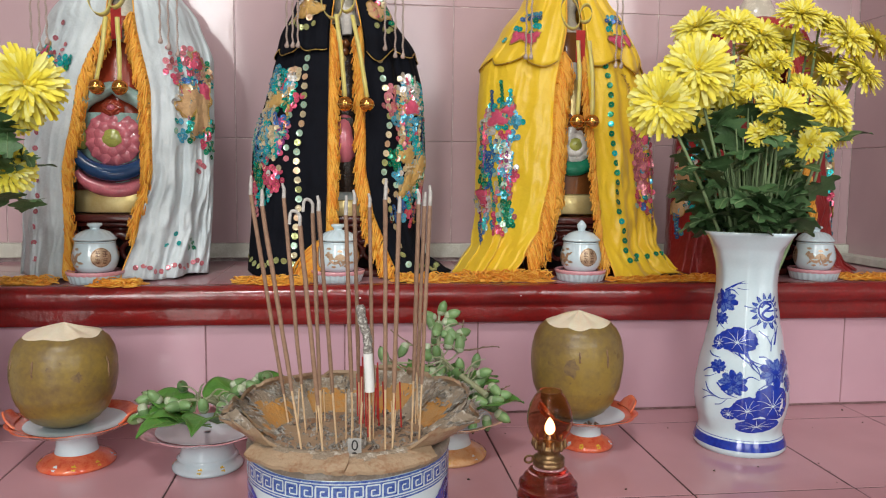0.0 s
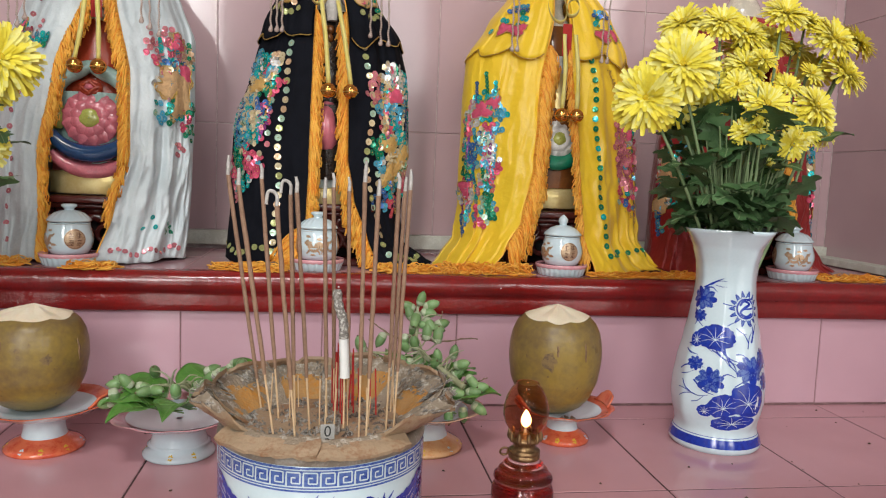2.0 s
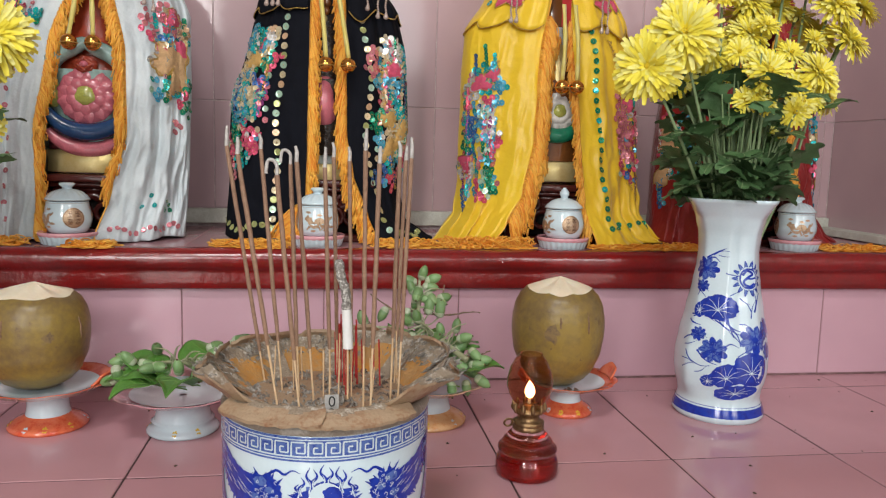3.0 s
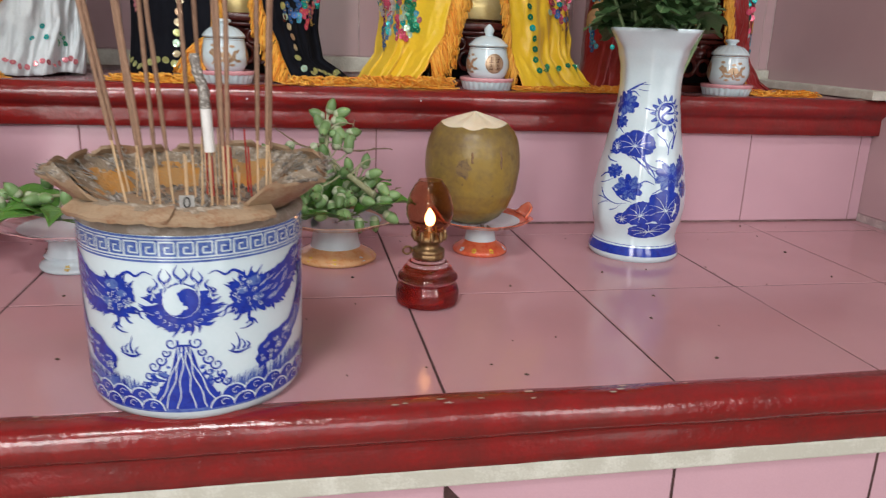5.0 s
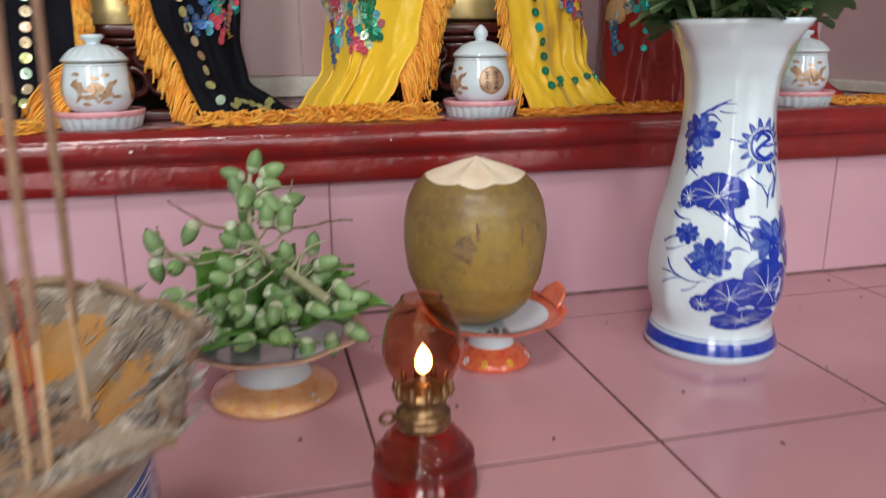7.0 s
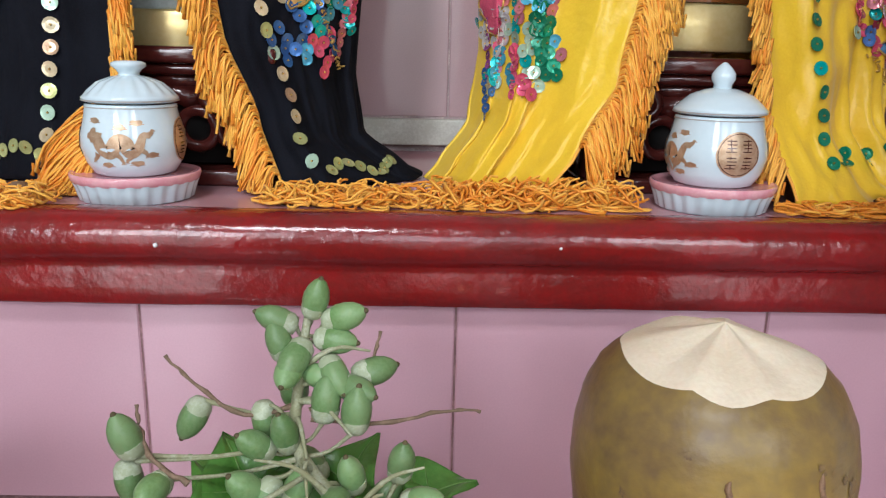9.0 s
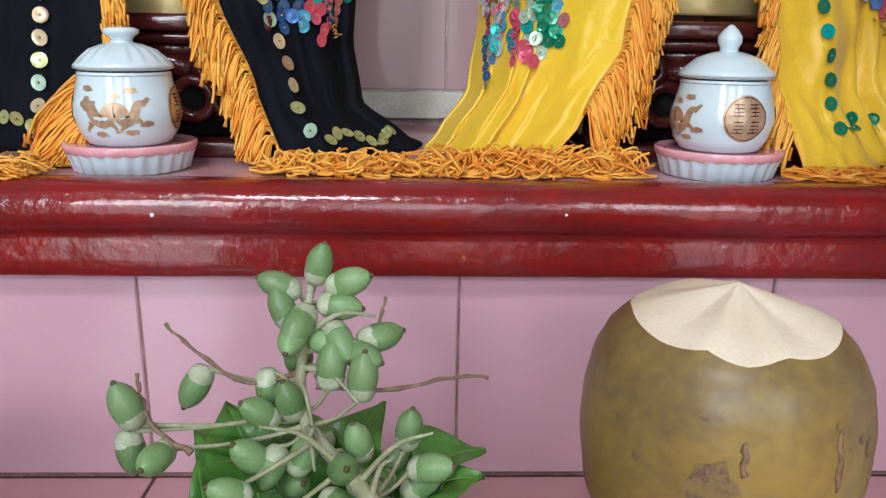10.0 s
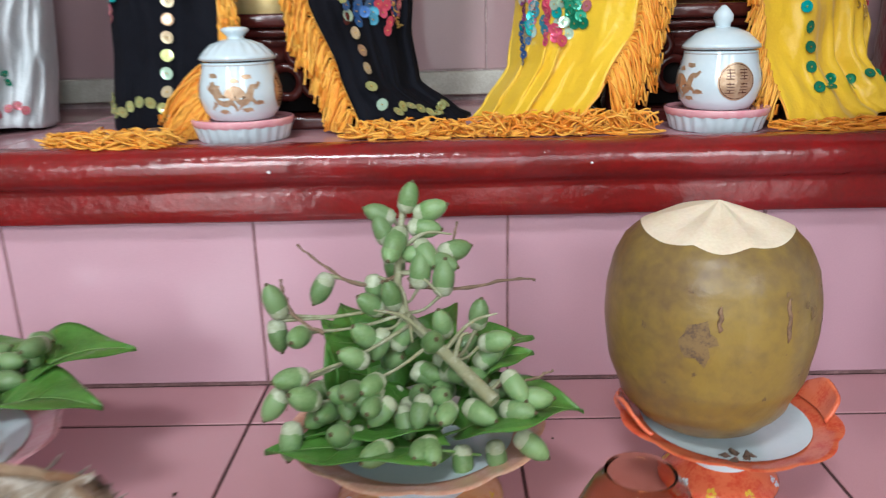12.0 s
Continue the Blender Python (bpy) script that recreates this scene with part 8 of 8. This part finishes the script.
        g.tube([(0, yf + 0.008, zz(0.52)), (0, yf + 0.008, zz(0.548))], [0.011, 0.008], 10, ix["white"])
    elif style == "black":
        slab(zz(0.296), zz(0.322), 0.058, yf - 0.010, gold)
        slab(zz(0.322), zz(0.352), 0.050, yf - 0.004, ix["grey"])
        slab(zz(0.352), zz(0.385), 0.044, yf - 0.006, ix["grey"])
        g.tube(spline([(0.004, yf - 0.004, zz(0.385)), (0.0, yf - 0.012, zz(0.42)), (0.003, yf - 0.004, zz(0.452))], 12), [0.014, 0.017, 0.018, 0.018, 0.018, 0.017, 0.016, 0.016, 0.015, 0.014, 0.012, 0.01], 12, ix["pink"])
        for k in range(9):
            g.ball((0.004 * math.sin(k), yf + 0.006, zz(0.47 + 0.012 * k)), 0.007, 7, ix["brown"] if k % 3 else gold)
        g.tube([(0.006, yf + 0.008, zz(0.58)), (0.004, yf + 0.008, zz(0.62))], [0.008, 0.012], 10, ix["white"])
    else:
        slab(zz(0.300), zz(0.334), 0.060, yf - 0.010, gold)
        slab(zz(0.334), zz(0.40), 0.052, yf - 0.004, ix["white"])
    ob = g.put("statue", mats)
    ob.location = (cx, YC, SHELF_Z)
    tagged(ob, {"white": "glazed figure with pink lotus seat under a white robe", "black": "glazed figure on a gilt plinth under a black robe", "yellow": "glazed figure with white lotus under a yellow robe", "red": "glazed figure on a gilt plinth under a red robe"}[style], "statue", "robed statues on the shelf")
    # a red paper tag before the chest
    if style in ("white", "yellow"):
        tz = 0.585 if style == "white" else 0.573
        bm = box(-0.0075, 0.0075, -0.0006, 0.0006, -0.028, 0.022, 0.0004, 1)
        tag_ob = part("paper_tag", bm, M_RED2, None, "", False)
        tag_ob.location = (cx + (0.010 if style == "white" else 0.004), YC - 0.092, tz)
        tagged(tag_ob, "narrow red paper tag hanging before the statue", "tag", "red paper tags")


def stand(cx):
    """A dark red lacquered stand with a moulded top, carved apron and short feet."""
    root = thing("statue_stand", (cx, YC, SHELF_Z), "dark red lacquered wooden stand under a robed statue", "stand", "lacquered stands")
    part("stand_top", box(-0.078, 0.078, -0.092, 0.085, 0.086, 0.0975, 0.003), M_WOODRED, root)
    part("stand_moulding", box(-0.070, 0.070, -0.084, 0.078, 0.078, 0.086, 0.003), M_WOODRED, root)
    # a solid block, its black colour imitates shade behind the carving
    part("stand_panel", box(-0.062, 0.062, -0.062, 0.07, 0.014, 0.078), M_HOLLOWSHADE, root, "solid block painted near-black for the shade behind the carving")
    part("stand_base", box(-0.074, 0.074, -0.086, 0.08, 0.0, 0.012, 0.003), M_WOODRED, root)
    for s in (-1, 1):
        part("stand_leg", box(s * 0.068 - 0.009, s * 0.068 + 0.009, -0.082, -0.058, 0.010, 0.080, 0.004), M_WOODRED, root)
        part("stand_leg", box(s * 0.068 - 0.009, s * 0.068 + 0.009, 0.05, 0.074, 0.010, 0.080, 0.004), M_WOODRED, root)
        for x, z, r in ((0.017, 0.040, 0.013), (0.044, 0.040, 0.012), (0.030, 0.064, 0.009)):
            g = Geo()
            g.tube([(s * x + r * math.cos(a), -0.072, z + r * math.sin(a)) for a in [2 * math.pi * k / 20 for k in range(21)]], 0.0045, 8, caps=False)
            g.put("carved_scroll", M_WOODRED, root)
    g = Geo()
    g.grid([[(0.058 * q, -0.074 - 0.003 * math.cos(q * 9), z) for q in [k / 14 - 1 for k in range(29)]] for z in (0.079, 0.070)], 0, flip=True)
    g.grid([[(0.058 * q, -0.074 - 0.003 * math.cos(q * 9), 0.070 - d * (0.008 + 0.007 * abs(math.sin(q * 8)))) for q in [k / 14 - 1 for k in range(29)]] for d in (0, 1)], 0, flip=True)
    ob = g.put("stand_apron", M_WOODRED, root)
    ob.modifiers.new("thick", "SOLIDIFY").thickness = 0.008


for cx, style in ((-0.545, "white"), (-0.203, "black"), (0.168, "yellow"), (0.512, "red")):
    stand(cx)
    statue(cx, style)

# ---- crumbs and small droppings ----
M_CRUMB = mat("dark_crumb", (0.05, 0.03, 0.02), (0.10, 0.06, 0.04), 0.9, scale=300)
g = Geo()
rng = random.Random(15)
for k in range(60):
    x, y = rng.uniform(-0.5, 0.75), rng.uniform(0.46, 0.97)
    if abs(x - POT.x) < 0.1 and y < 0.62:
        continue
    r = rng.choice((0.0005, 0.0006, 0.0008, 0.0012))
    d = rng.uniform(0, 6.28)
    g.tube([(x, y, 0.0006), (x + r * 1.6 * math.cos(d), y + r * 1.6 * math.sin(d), 0.0008), (x + r * 3 * math.cos(d + 0.4), y + r * 3 * math.sin(d + 0.4), 0.0006)], [r * 0.5, r, r * 0.4], 6)
tagged(g.put("crumbs", M_CRUMB), "tiny dark crumbs of incense scattered on the tiles", "crumbs", "", "stuff")
g = Geo()
g.lathe([(0.004, 0.0), (0.0075, 0.003), (0.0082, 0.007), (0.0065, 0.011), (0.003, 0.0135)], 16, shape=lambda a, r, z: r * (1 + 0.12 * math.sin(3 * a)))
ob = g.put("dried_nut", M_HUSKMARK)
ob.location = (-0.272, 1.012, SHELF_Z + 0.0005)
tagged(ob, "small brown dried nut lying on the shelf", "nut")
g = Geo()
for k in range(5):
    a = k * 1.3
    g.tube([(0.004 * math.cos(a), 0.003 * math.sin(a), 0.001), (0.007 * math.cos(a + 0.5), 0.005 * math.sin(a + 0.5), 0.0035), (0.012 * math.cos(a), 0.006 * math.sin(a), 0.001)], [0.0012, 0.002, 0.0008], 6)
ob = g.put("burnt_scrap", M_CRUMB)
ob.location = (0.118, 0.812, 0.0405)
tagged(ob, "small burnt dark scraps on the coconut dish", "scrap")
for k, (x, z, r) in enumerate(((-0.178, -0.016, 0.0014), (0.06, -0.014, 0.001), (0.42, -0.017, 0.0012))):
    g = Geo()
    g.ball((0, 0, 0), r, 8)
    ob = g.put("wax_drip", M_PAPER)
    ob.location = (x, 0.9768, SHELF_Z + z)
    tagged(ob, "tiny pale wax drip on the red moulding", "wax drip", "wax drips on the moulding")

M_CHIP = mat("bare_plaster_chip", (0.42, 0.36, 0.30), (0.30, 0.20, 0.16), 0.9, scale=200)
rng = random.Random(33)
g = Geo()
for k in range(26):
    x = rng.choice((rng.uniform(-0.35, 0.2), rng.uniform(-0.9, 0.75)))
    y, r = rng.uniform(0.428, 0.4415), rng.uniform(0.0008, 0.004)
    n = 9
    ring = [(x + r * rng.uniform(0.6, 1.5) * math.cos(6.283 * j / n), y + 0.35 * r * rng.uniform(0.6, 1.3) * math.sin(6.283 * j / n), 0.0034 - 0.0006 * smoothstep(0.434, 0.428, y)) for j in range(n)]
    g.poly(ring, 0)
tagged(g.put("paint_chips", M_CHIP, smooth=False), "pale chips where the red paint has flaked", "paint chips", "", "stuff")
